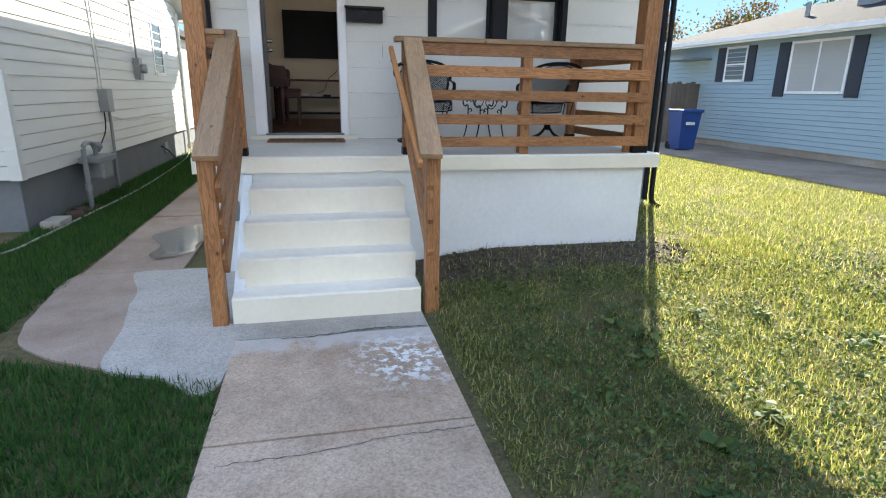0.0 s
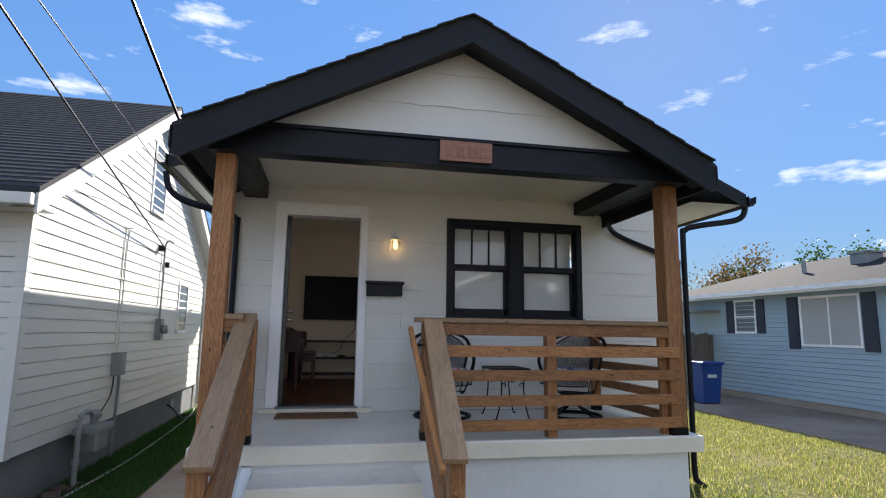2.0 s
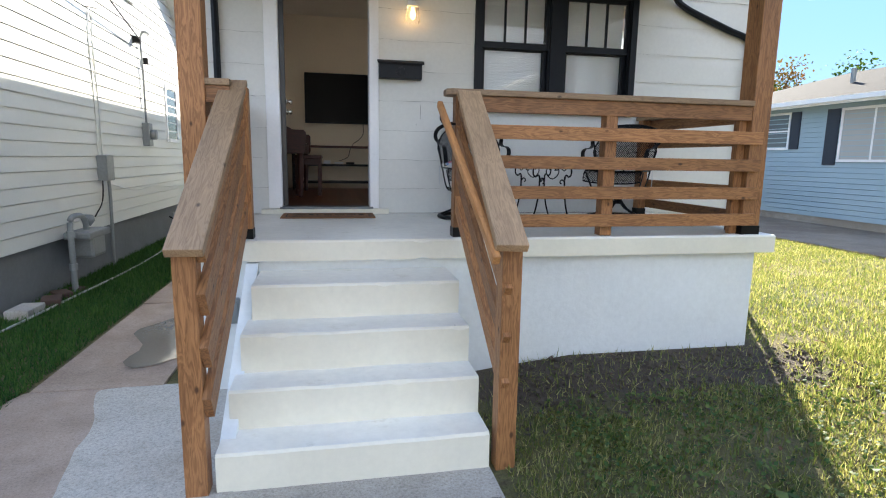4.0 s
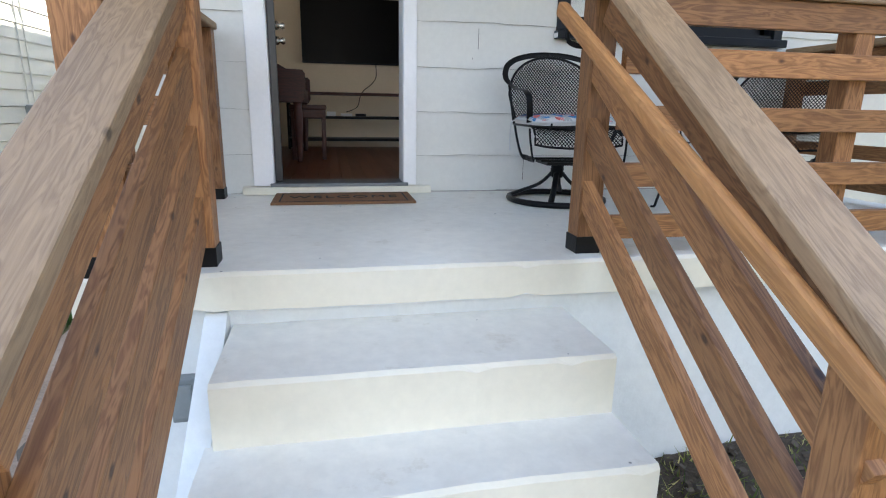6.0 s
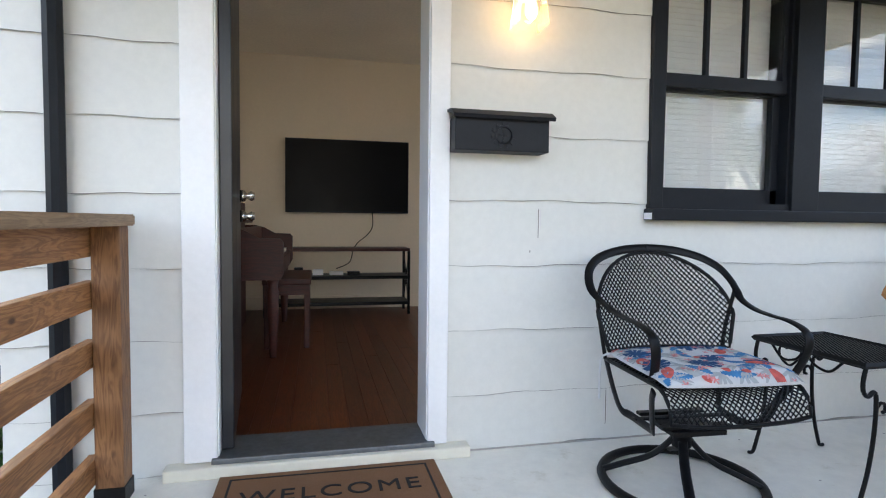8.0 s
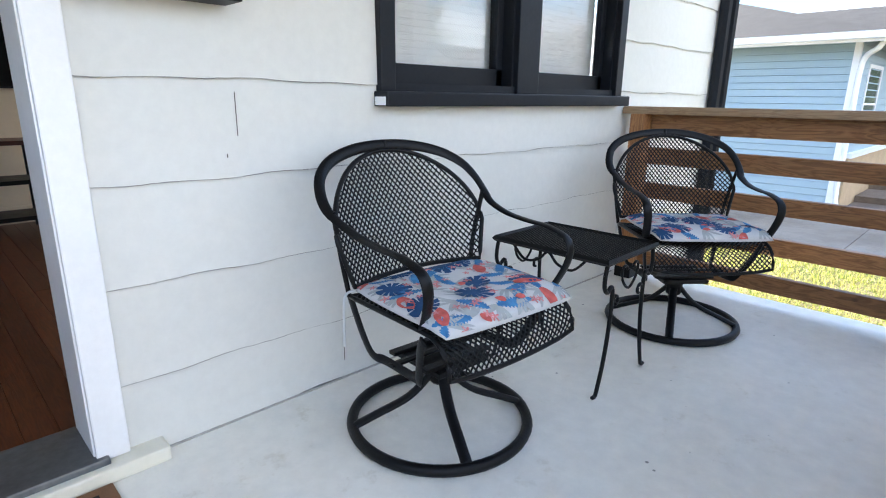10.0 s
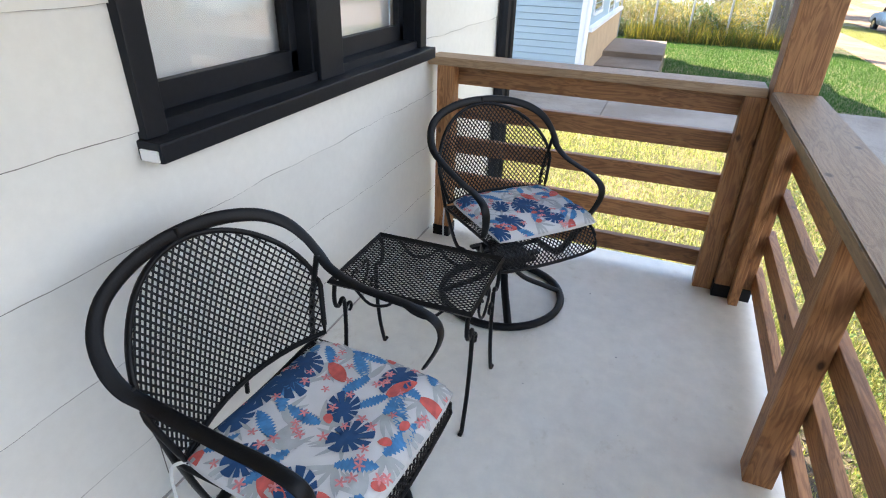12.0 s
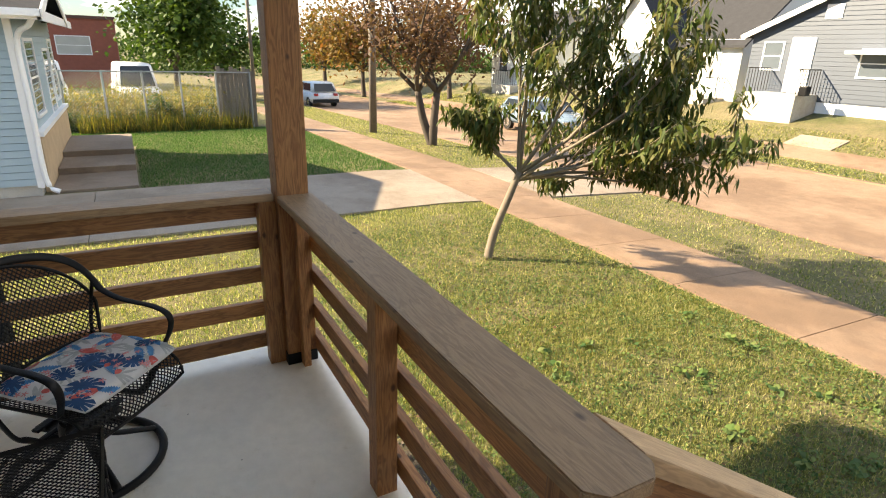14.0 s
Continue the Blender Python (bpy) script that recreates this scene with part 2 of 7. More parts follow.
SEAM = plain("dark_seam", (0.12, 0.11, 0.10), 0.9, vary=0.2)
CAULK = plain("cracked_caulk", (0.20, 0.19, 0.18), 0.9, vary=0.2)
LAP = plain("dark_lap_edge", (0.42, 0.40, 0.37), 0.9, vary=0.2)
WALK = concrete("walk_concrete", (0.56, 0.46, 0.36), 0.7, paint=((0.36, 3.28), 0.42))
PATCH = concrete("patched_concrete", (0.52, 0.505, 0.465), 0.2, 0.45)
STREET = concrete("street_concrete", (0.25, 0.18, 0.125), 0.75, 0.3)
DRIVE = concrete("drive_concrete", (0.30, 0.255, 0.205), 0.4)
LAWN = ground_mat("lawn_soil", (0.085, 0.10, 0.022), (0.24, 0.19, 0.09), (0.07, 0.052, 0.036), 0.5, worn=((1.9, 4.85, 0), (0.34, 0.95, 0)))
SIDING_W = plain("white_vinyl", (0.68, 0.68, 0.645), 0.45, vary=0.03, big=0.7, bump=0.05)
SIDING_B = plain("light_blue_vinyl", (0.32, 0.43, 0.50), 0.5, vary=0.04, big=0.7, bump=0.05)
SIDING_G = plain("grey_vinyl", (0.055, 0.072, 0.10), 0.5, vary=0.05, bump=0.05)
GREYF = plain("grey_foundation_paint", (0.17, 0.18, 0.19), 0.8, vary=0.12, big=2, fine=18, bump=0.5)
NAVY = plain("navy_shutter", (0.018, 0.026, 0.045), 0.5)
ROOFG = plain("grey_shingle", (0.05, 0.05, 0.053), 0.9, vary=0.15, big=4, fine=120, bump=0.6)
ROOFG.node_tree.nodes["Principled BSDF"].inputs["Specular IOR Level"].default_value = 0.05
PANE = plain("dark_window_pane", (0.10, 0.12, 0.14), 0.05, vary=0.1, bump=0)
CURT = plain("pale_curtain", (0.42, 0.42, 0.40), 0.8, vary=0.1)
GLASS = glass_mat("window_glass")
METERG = plain("meter_grey_paint", (0.27, 0.285, 0.285), 0.5, metal=0.2, vary=0.15)
BRICK = plain("red_brick", (0.27, 0.085, 0.06), 0.85, vary=0.2, big=3, fine=50)
CLAY = plain("dirty_clay_brick", (0.10, 0.06, 0.045), 0.9, vary=0.3, big=8, fine=50)
TAN = plain("tan_stone", (0.50, 0.36, 0.22), 0.8, vary=0.2, big=4, fine=30, bump=0.5)


# ---- mesh helpers ----
def link_mesh(name, bm, mat, parent=None, label="", smooth=False):
    me = bpy.data.meshes.new(name)
    bm.normal_update()
    bm.to_mesh(me)
    bm.free()
    for k in mat if isinstance(mat, (list, tuple)) else [mat]:
        me.materials.append(k)
    if smooth:
        for p in me.polygons:
            p.use_smooth = True
    ob = new(name, me)
    if parent:
        ob.parent = parent
    if label:
        ob["label"] = label
    return ob


def part(name, bm, mat, parent, label="", smooth=False):
    return link_mesh(name, bm, mat, parent, label, smooth)


def thing(name, label, category, group="", at=(0, 0, 0), turn=0, kind=""):
    ob = new(name)
    ob.matrix_basis = pose(*at, 0, 0, turn)
    return tagged(ob, label, category, group, kind)


def flat(name, pts, faces, mat, parent=None, label="", smooth=False):
    me = bpy.data.meshes.new(name)
    me.from_pydata(pts, [], faces)
    for k in mat if isinstance(mat, (list, tuple)) else [mat]:
        me.materials.append(k)
    if smooth:
        me.polygons.foreach_set("use_smooth", [True] * len(me.polygons))
    ob = new(name, me)
    if parent:
        ob.parent = parent
    if label:
        ob["label"] = label
    return ob


def add_box(bm, x0, x1, y0, y1, z0, z1, m=None):
    vs = [bm.verts.new((x, y, z)) for x in (x0, x1) for y in (y0, y1) for z in (z0, z1)]
    if m:
        for v in vs:
            v.co = m @ v.co
    for f in ((0, 1, 3, 2), (4, 6, 7, 5), (0, 4, 5, 1), (2, 3, 7, 6), (0, 2, 6, 4), (1, 5, 7, 3)):
        bm.faces.new([vs[k] for k in f])
    return vs


def boxes(*rows, bevel=0.0):
    bm = bmesh.new()
    for r in rows:
        add_box(bm, *r)
    if bevel:
        bmesh.ops.bevel(bm, geom=bm.edges[:], offset=bevel, segments=2, profile=0.6, affect="EDGES", clamp_overlap=True)
    return bm


def block(name, x0, x1, y0, y1, z0, z1, mat, parent=None, bevel=0.003, label=""):
    """A bevelled box whose origin is its own middle and whose x runs along its longest side."""
    c = Vector(((x0 + x1) / 2, (y0 + y1) / 2, (z0 + z1) / 2))
    s = (x1 - x0, y1 - y0, z1 - z0)
    k = s.index(max(s))
    turn = Matrix.Identity(4) if k == 0 else Matrix.Rotation(radians(90), 4, "Z") if k == 1 else Matrix.Rotation(radians(-90), 4, "Y")
    a = turn.inverted().to_3x3() @ Vector(s)
    a = [abs(v) / 2 for v in a]
    bm = boxes((-a[0], a[0], -a[1], a[1], -a[2], a[2]), bevel=min(bevel, min(a) * 0.6))
    ob = link_mesh(name, bm, mat, parent, label)
    ob.matrix_basis = Matrix.Translation(c) @ turn
    return ob


def beam(name, p, q, wide, thick, mat, parent=None, bevel=0.003, side=(1, 0, 0), label=""):
    """A board from p to q; wide runs along side, thick across it."""
    p, q = Vector(p), Vector(q)
    x = (q - p).normalized()
    y = Vector(side)
    y = (y - x * y.dot(x)).normalized()
    z = x.cross(y)
    n = (q - p).length / 2
    bm = boxes((-n, n, -wide / 2, wide / 2, -thick / 2, thick / 2), bevel=bevel)
    ob = link_mesh(name, bm, mat, parent, label)
    r = Matrix((x, y, z)).transposed().to_4x4()
    ob.matrix_basis = Matrix.Translation((p + q) / 2) @ r
    return ob


def smooth_path(pts, n=8, closed=False):
    pts = [Vector(p) for p in pts]
    out, m = [], len(pts)
    for k in range(m if closed else m - 1):
        a, b, c, d = (pts[(k + j) % m] if closed else pts[min(max(k + j, 0), m - 1)] for j in (-1, 0, 1, 2))
        for s in range(n):
            t = s / n
            out.append(0.5 * ((2 * b) + (c - a) * t + (2 * a - 5 * b + 4 * c - d) * t * t + (3 * b - a - 3 * c + d) * t ** 3))
    if not closed:
        out.append(pts[-1])
    return out


def add_tube(bm, pts, r, sides=8, closed=False, flatten=1.0, normal=None):
    """A round or flat bar along points. flatten: thickness over width; normal: way of its thin side, one for all or one for each point."""
    rings, m = [], len(pts)
    for k, p in enumerate(pts):
        t = (pts[(k + 1) % m] - pts[k - 1]) if closed else (pts[min(k + 1, m - 1)] - pts[max(k - 1, 0)])
        t.normalize()
        nn = Vector(normal[k] if isinstance(normal, list) else normal or ((0, 0, 1) if abs(t.z) < 0.9 else (0, 1, 0)))
        nn = (nn - t * nn.dot(t)).normalized()
        w = t.cross(nn)
        rk = r[k] if isinstance(r, list) else r
        rings.append([bm.verts.new(p + w * (rk * math.cos(a)) + nn * (rk * flatten * math.sin(a))) for a in (2 * math.pi * j / sides for j in range(sides))])
    for k in range(m if closed else m - 1):
        a, b = rings[k], rings[(k + 1) % m]
        for j in range(sides):
            bm.faces.new((a[j], a[(j + 1) % sides], b[(j + 1) % sides], b[j]))
    if not closed:
        bm.faces.new(rings[0][::-1])
        bm.faces.new(rings[-1])


def tube(pts, r, sides=8, **more):
    bm = bmesh.new()
    add_tube(bm, [Vector(p) for p in pts], r, sides, **more)
    return bm


def ss(v, a, b):
    t = min(1, max(0, (v - a) / (b - a)))
    return t * t * (3 - 2 * t)


# ---- ground ----
ROAD0, ROAD1 = -4.3, -10.9


def gz(x, y):
    z = -0.05 * min(max(1 - y, 0), 5.3) - 0.025 * min(max(x - 12, 0), 60)
    z += 1.25 * ss(-y, 12.0, 19.0) - 0.10 * ss(-y, 4.25, 4.4) + 0.10 * ss(-y, 10.8, 10.95)
    z += 0.10 * ss(y, 3.3, 5.1) * ss(x, 0.72, 1.3) * (1 - ss(x, 4.0, 7.0)) + 0.02 * ss(x, 0.6, 0.75) * (1 - ss(x, 8, 8.6)) * ss(y, 0.2, 0.4)
    return z


def spread_of(a, b, step, far):
    near = list(np.arange(a, b + 1e-6, step))
    out, s = [], step
    left, right = near[0], near[-1]
    lo, hi = [], []
    while s < far:
        s *= 1.35
        left -= s
        right += s
        lo.append(left)
        hi.append(right)
    return sorted(lo) + near + hi


def sheet(name, xs, ys, dz, mat, kind="structure", label="", cat="", skirt=0.0, height=gz):
    pts = [(x, y, height(x, y) + dz) for y in ys for x in xs]
    w = len(xs)
    faces = [(j * w + i, j * w + i + 1, (j + 1) * w + i + 1, (j + 1) * w + i) for j in range(len(ys) - 1) for i in range(w - 1)]
    if skirt:
        rim = [i for i in range(w)] + [j * w + w - 1 for j in range(1, len(ys))] + [(len(ys) - 1) * w + i for i in range(w - 2, -1, -1)] + [j * w for j in range(len(ys) - 2, 0, -1)]
        base = len(pts)
        pts += [(pts[k][0], pts[k][1], pts[k][2] - skirt) for k in rim]
        m = len(rim)
        faces += [(rim[k], base + k, base + (k + 1) % m, rim[(k + 1) % m]) for k in range(m)]
    ob = flat(name, pts, faces, mat, smooth=not skirt)
    return tagged(ob, label, cat, kind=kind)


gx = spread_of(-6, 24, 0.5, 120)
gy = sorted(set(spread_of(-20, 16, 0.5, 120)) | {-4.22, -4.42, -10.78, -10.97, 0.25, 0.45})
sheet("ground", gx, gy, 0.0, LAWN, label="patchy autumn lawn with straw, weeds and bare soil", cat="ground")
sheet("road", list(np.arange(-60, 121, 2.0)), [-10.88, -9, -7.6, -6, -4.36], 0.02, STREET, label="worn tan concrete street with faint joints", cat="road")


def lin(a, b, n):
    return [a + (b - a) * k / n for k in range(n + 1)]


for y0, y1, nm in ((-4.36, -4.2, "kerb"), (-11.04, -10.88, "kerb")):
    sheet(nm, lin(-60, 120, 60), [y0, y1], 0.0, STREET, label="low concrete kerb along the street", cat="kerb", skirt=0.2, height=lambda x, y, k=y0: gz(x, k + (-0.0 if k < -8 else 0.3)) + 0.01)

sidewalk = thing("sidewalk", "tan concrete pavement slabs beside the lawn", "pavement", kind="structure")
for k in range(-12, 22):
    x0 = -0.4 + 1.55 * k
    o = sheet("slab", lin(x0 + 0.006, x0 + 1.544, 3), lin(-1.45, 0.2, 3), 0.025, STREET, skirt=0.08)
    o.parent = sidewalk
    del o["kind"]
far_walk = sheet("pavement", lin(-40, 80, 50), [-13.9, -12.6], 0.03, STREET, label="far pavement across the street", cat="pavement", skirt=0.05)
driveway = thing("driveway", "long grey concrete driveway between two houses", "driveway", kind="structure")
for k, (y0, y1) in enumerate(((-4.2, -1.47), (0.22, 3.4), (3.41, 6.6), (6.61, 9.8), (9.81, 13), (13.01, 18.5))):
    o = sheet("slab", lin(8.7, 11.85, 4), lin(y0, y1, 4), 0.03, DRIVE, skirt=0.08)
    o.parent = driveway
    del o["kind"]
front_walk = thing("front_walk", "cracked concrete front walk leading to the steps", "path", kind="structure")
for y0, y1 in ((0.22, 1.28), (1.29, 2.615), (2.63, 3.70)):
    o = sheet("slab", lin(-0.63, 0.58, 3), lin(y0, y1, 4), 0.02, WALK, skirt=0.08)
    o.parent = front_walk
    del o["kind"]
o = sheet("slab", lin(-0.64, 0.58, 3), lin(3.715, 4.05, 2), 0.016, PATCH, skirt=0.08)
o.parent = front_walk
del o["kind"]
rnd = random.Random(4)


def crack(y_of, x0, x1, z, wide, parent, mat=SEAM, name="crack"):
    n = 46
    top, bot = [], []
    for k in range(n + 1):
        x = x0 + (x1 - x0) * k / n
        y = y_of(x) + rnd.uniform(-0.008, 0.008)
        w = wide * rnd.uniform(0.25, 1.0)
        top.append((x, y + w, z))
        bot.append((x, y - w, z))
    flat(name, top + bot, [(k, n + 1 + k, n + 2 + k, k + 1) for k in range(n)], mat, parent)


crack(lambda x: 2.47 + 0.09 * (x + 0.5) + 0.012 * math.sin(9 * x), -0.56, 0.57, 0.022, 0.004, front_walk)
crack(lambda x: 3.70 + 0.02 * math.sin(7 * x) + 0.03 * x, -0.36, 0.56, 0.0245, 0.012, front_walk)
# apron and side path: one cast slab with a rounded outer corner, then slabs along the wall
old = [(-1.31, 3.49), (-1.65, 3.68), (-1.85, 3.86), (-1.96, 4.08), (-2.03, 4.5), (-2.05, 5.25), (-1.46, 5.25), (-1.46, 5.1), (-1.33, 4.75), (-1.30, 4.4), (-1.22, 4.0), (-1.2, 3.55)]
pour = [(-0.645, 3.2), (-1.0, 3.33), (-1.305, 3.485), (-1.355, 4.0), (-1.435, 4.4), (-1.465, 4.75), (-1.595, 5.1), (-1.555, 5.25), (-0.99, 5.25), (-0.99, 5.12), (-0.645, 5.12)]
apron = tagged(new("side_path"), "patched grey and old brown concrete apron curving beside the steps", "path", kind="structure")
OLDC = concrete("old_brown_concrete", (0.40, 0.335, 0.285), 0.6, 0.35)
for pts_, zt_, mt_ in ((old, 0.014, OLDC), (pour, 0.019, PATCH)):
    bm = bmesh.new()
    pts_ = [(p.x + 0.012 * noise.noise(p * 6), p.y + 0.012 * noise.noise(p * 6 + Vector((9, 0, 0)))) for p in smooth_path([(x, y, 0) for x, y in pts_], 6, closed=True)]
    up = [bm.verts.new((x, y, zt_)) for x, y in pts_][::-1]
    dn = [bm.verts.new((v.co.x, v.co.y, -0.08)) for v in up]
    bm.faces.new(up)
    for k in range(len(up)):
        bm.faces.new((up[k], dn[k], dn[(k + 1) % len(up)], up[(k + 1) % len(up)]))
    part("slab", bm, mt_, apron)
for y0, y1 in ((5.26, 7.4), (7.42, 9.5), (9.52, 12.5), (12.52, 16)):
    o = sheet("slab", lin(-2.02, -1.25, 2), lin(y0, y1, 3), 0.02 + 0.006 * (y0 > 7), OLDC, skirt=0.08)
    o.parent = apron
    del o["kind"]

# ---- the main house ----
F, FW, GND = 0.98, 6.8, 0.0
SL = 0.505
porch = thing("porch_floor", "grey-white painted concrete porch slab with worn edges", "porch", kind="structure")


def ragged(x0, x1, y0, y1, z0, z1, mats, name, parent, seed=0, n=40, rough=0.006, label=""):
    """A cast slab: its front edge and underside waver; tops take the first paint, faces the second."""
    r = random.Random(seed)
    prof = []
    for k in range(n + 1):
        x = x0 + (x1 - x0) * k / n
        e = rough * (noise.noise(Vector((x * 3, seed, 0))) + 0.5 * noise.noise(Vector((x * 11, seed, 3))))
        chip = 0.012 if r.random() < 0.05 else 0.0
        prof.append([(x, y1, z1), (x, y0 + 0.012 + e, z1 + e * 0.3), (x, y0 + e, z1 - 0.012 - chip), (x, y0 + e * 0.7, z0 + chip + abs(e)), (x, y1, z0 + abs(e))])
    bm = bmesh.new()
    rows = [[bm.verts.new(p) for p in s] for s in prof]
    for k in range(n):
        for j in range(5):
            f = bm.faces.new((rows[k][j], rows[k][(j + 1) % 5], rows[k + 1][(j + 1) % 5], rows[k + 1][j]))
            f.material_index = 0 if j == 0 else 1
    bm.faces.new(rows[0][::-1]).material_index = 1
    bm.faces.new(rows[-1]).material_index = 1
    bmesh.ops.recalc_face_normals(bm, faces=bm.faces[:])
    return link_mesh(name, bm, mats, parent, label)


ragged(-1.06, 3.06, 5.08, FW + 0.02, 0.85, F, [TREAD, CREAM], "slab", porch, 3, 70)
# right part of the slab's edge shows a gap of paint; walls of the plinth under it
plinth = thing("foundation", "white painted concrete porch foundation", "foundation", kind="structure")
part("foundation_wall", boxes((-1.0, 2.94, 5.13, FW, -0.1, 0.853), bevel=0.01), FOUND, plinth)
part("house_plinth", boxes((-1.3, 4.06, FW + 0.01, 16.5, -0.1, 0.86)), FOUND, plinth)

steps = tagged(new("steps"), "five cream and grey painted concrete steps with worn noses", "steps", kind="structure")
NOSE = [(5.08, F), (4.70, 0.785), (4.43, 0.59), (4.20, 0.39), (3.97, 0.195)]
for k in range(1, 5):
    y, z = NOSE[k]
    ragged(-0.60 - 0.025 * (k - 1), 0.575, y, 5.14, -0.05 if k == 4 else NOSE[k + 1][1] - 0.03, z, [TREAD, CREAM], "step", steps, 10 + k, 24, 0.008)
flank = bmesh.new()
vs = [[flank.verts.new((x, y, z)) for y, z in ((5.14, -0.05), (5.14, 0.84), (5.1, 0.84), (4.0, 0.12), (4.0, -0.05))] for x in (-0.68, -0.61)]
for k in range(5):
    flank.faces.new((vs[0][k], vs[0][(k + 1) % 5], vs[1][(k + 1) % 5], vs[1][k]))
flank.faces.new(vs[0][::-1])
flank.faces.new(vs[1])
bmesh.ops.recalc_face_normals(flank, faces=flank.faces[:])
part("flank", flank, FOUND, steps)

# front wall with real openings
DX0, DX1, DZ1 = -0.60, 0.198, 3.075
WX0, WX1, WZ0, WZ1 = 1.17, 2.785, 2.0, 3.10
WT = 0.16
wall_front = tagged(new("wall_front"), "white painted front wall of wavy-edged shingle courses", "wall", kind="structure")
part("wall_core", boxes((-1.3, DX0, FW, FW + WT, 0.8, 4.2), (DX1, WX0, FW, FW + WT, 0.8, 4.2), (WX1, 4.06, FW, FW + WT, 0.8, 4.2),
     (DX0, DX1, FW, FW + WT, DZ1, 4.2), (WX0, WX1, FW, FW + WT, WZ1, 4.2), (WX0, WX1, FW, FW + WT, 0.8, WZ0), (DX0, DX1, FW, FW + WT, 0.8, 1.02)), WALL, wall_front)


def course(x0, x1, z0, z1, y, parent, seed, name="shingle_course"):
    """One course of wavy-edged shingles, proud at its lower edge."""
    n = max(2, int((x1 - x0) / 0.02))
    pts = []
    for k in range(n + 1):
        x = x0 + (x1 - x0) * k / n
        d = 0.0022 * math.sin(x * 23 + seed) + 0.003 * math.sin(x * 9 + seed * 2) + 0.002 * noise.noise(Vector((x * 30, seed, 0)))
        pts += [(x, y - 0.002, z1), (x, y - 0.0095, z0 + d), (x, y - 0.001, z0 + d + 0.002)]
    faces = []
    for k in range(n):
        a, b = 3 * k, 3 * k + 3
        faces += [(a, a + 1, b + 1, b), (a + 1, a + 2, b + 2, b + 1)]
    # the cracked caulk line along the lower edge, thin and broken
    base, gap = len(pts), []
    for k in range(n + 1):
        x, y_, z_ = pts[3 * k + 1]
        wide = 0.0015 * max(0.05, 0.55 + 1.1 * noise.noise(Vector((x * 5, seed * 3.1, 1))) + 0.5 * noise.noise(Vector((x * 31, seed, 7))))
        pts += [(x, y_ - 0.0005, z_ - 0.0004), (x, y_ - 0.0004, z_ + wide)]
    for k in range(n):
        gap.append((base + 2 * k, base + 2 * k + 2, base + 2 * k + 3, base + 2 * k + 1))
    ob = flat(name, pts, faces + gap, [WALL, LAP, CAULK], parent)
    for k in range(len(faces), len(faces) + len(gap)):
        ob.data.polygons[k].material_index = 2
    # each course's underside takes a darker grey than its face
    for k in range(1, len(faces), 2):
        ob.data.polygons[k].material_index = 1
    return ob


CZ = 0.267
for k in range(0, 10):
    z0 = 0.945 + CZ * k
    z1 = z0 + CZ + 0.002
    z0 = max(z0, 0.985)
    spans = [(-1.3, -0.712), (0.272, 4.06)] if z1 < DZ1 + 0.13 else [(-1.3, 4.06)]
    out = []
    for a, b in spans:
        if z1 > WZ0 - 0.02 and z0 < WZ1 + 0.02 and a < WX0:
            if z0 < WZ0 - 0.05 and b > WX1:
                course(WX0 - 0.03, WX1 + 0.03, z0, WZ0 - 0.02, FW, wall_front, k)
            out += [(a, WX0 - 0.01), (WX1 + 0.01, b)] if b > WX1 else [(a, b)]
        else:
            out.append((a, b))
    for a, b in out:
        course(a, b, z0, z1, FW, wall_front, k)
for x, z0, z1 in ((0.655, 1.86, 1.98), (0.985, 1.05, 1.2), (0.62, 1.80, 1.81)):
    flat("joint", [(x, FW - 0.0105, z0), (x + 0.003, FW - 0.0105, z0), (x + 0.004, FW - 0.0085, z1), (x + 0.001, FW - 0.0085, z1)], [(0, 1, 2, 3)], SEAM, wall_front)
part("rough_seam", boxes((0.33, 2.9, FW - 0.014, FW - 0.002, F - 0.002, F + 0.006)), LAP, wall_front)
# unseen opening at y 7.5 to 10, added to let daylight into the room
tagged(link_mesh("wall_right", boxes((3.90, 4.06, FW + WT, 7.5, 0.8, 3.62), (3.90, 4.06, 10.0, 16.5, 0.8, 3.62), (3.90, 4.06, 7.5, 10.0, 0.8, 1.6), (3.90, 4.06, 7.5, 10.0, 3.3, 3.62)), WALL), "white side wall", "wall", kind="structure")
tagged(link_mesh("wall_left", boxes((-1.3, -1.16, FW + WT, 16.5, 0.8, 3.62)), WALL), "white side wall", "wall", kind="structure")
tagged(link_mesh("wall_rear", boxes((-1.3, 4.06, 16.5, 16.65, -0.1, 4.2)), WALL), "white rear wall", "wall", kind="structure")

# porch roof, gable and beams
RX, RZ, RY0 = 0.93, 4.36, 4.75
EL, ER = -1.25, 3.08
roof = tagged(new("porch_roof"), "black shingled gable roof over the porch with charcoal trim", "roof", kind="structure")


def roof_slab(x0, x1, zr, xr, y0, y1, thick, slope, mat, parent, name="roof_slope", ridge=True):
    for a in (x0, x1):
        za = zr - abs(a - xr) * slope
        pts = [(xr, y0, zr), (a, y0, za), (a, y1, za), (xr, y1, zr)]
        pts += [(x, y, z - thick) for x, y, z in pts]
        f = [(0, 1, 2, 3), (7, 6, 5, 4), (0, 4, 5, 1), (1, 5, 6, 2), (2, 6, 7, 3), (3, 7, 4, 0)]
        flat(name, pts, f, mat, parent)


roof_slab(EL, ER, RZ, RX, RY0, FW + 0.2, 0.035, SL, SHINGLE, roof)
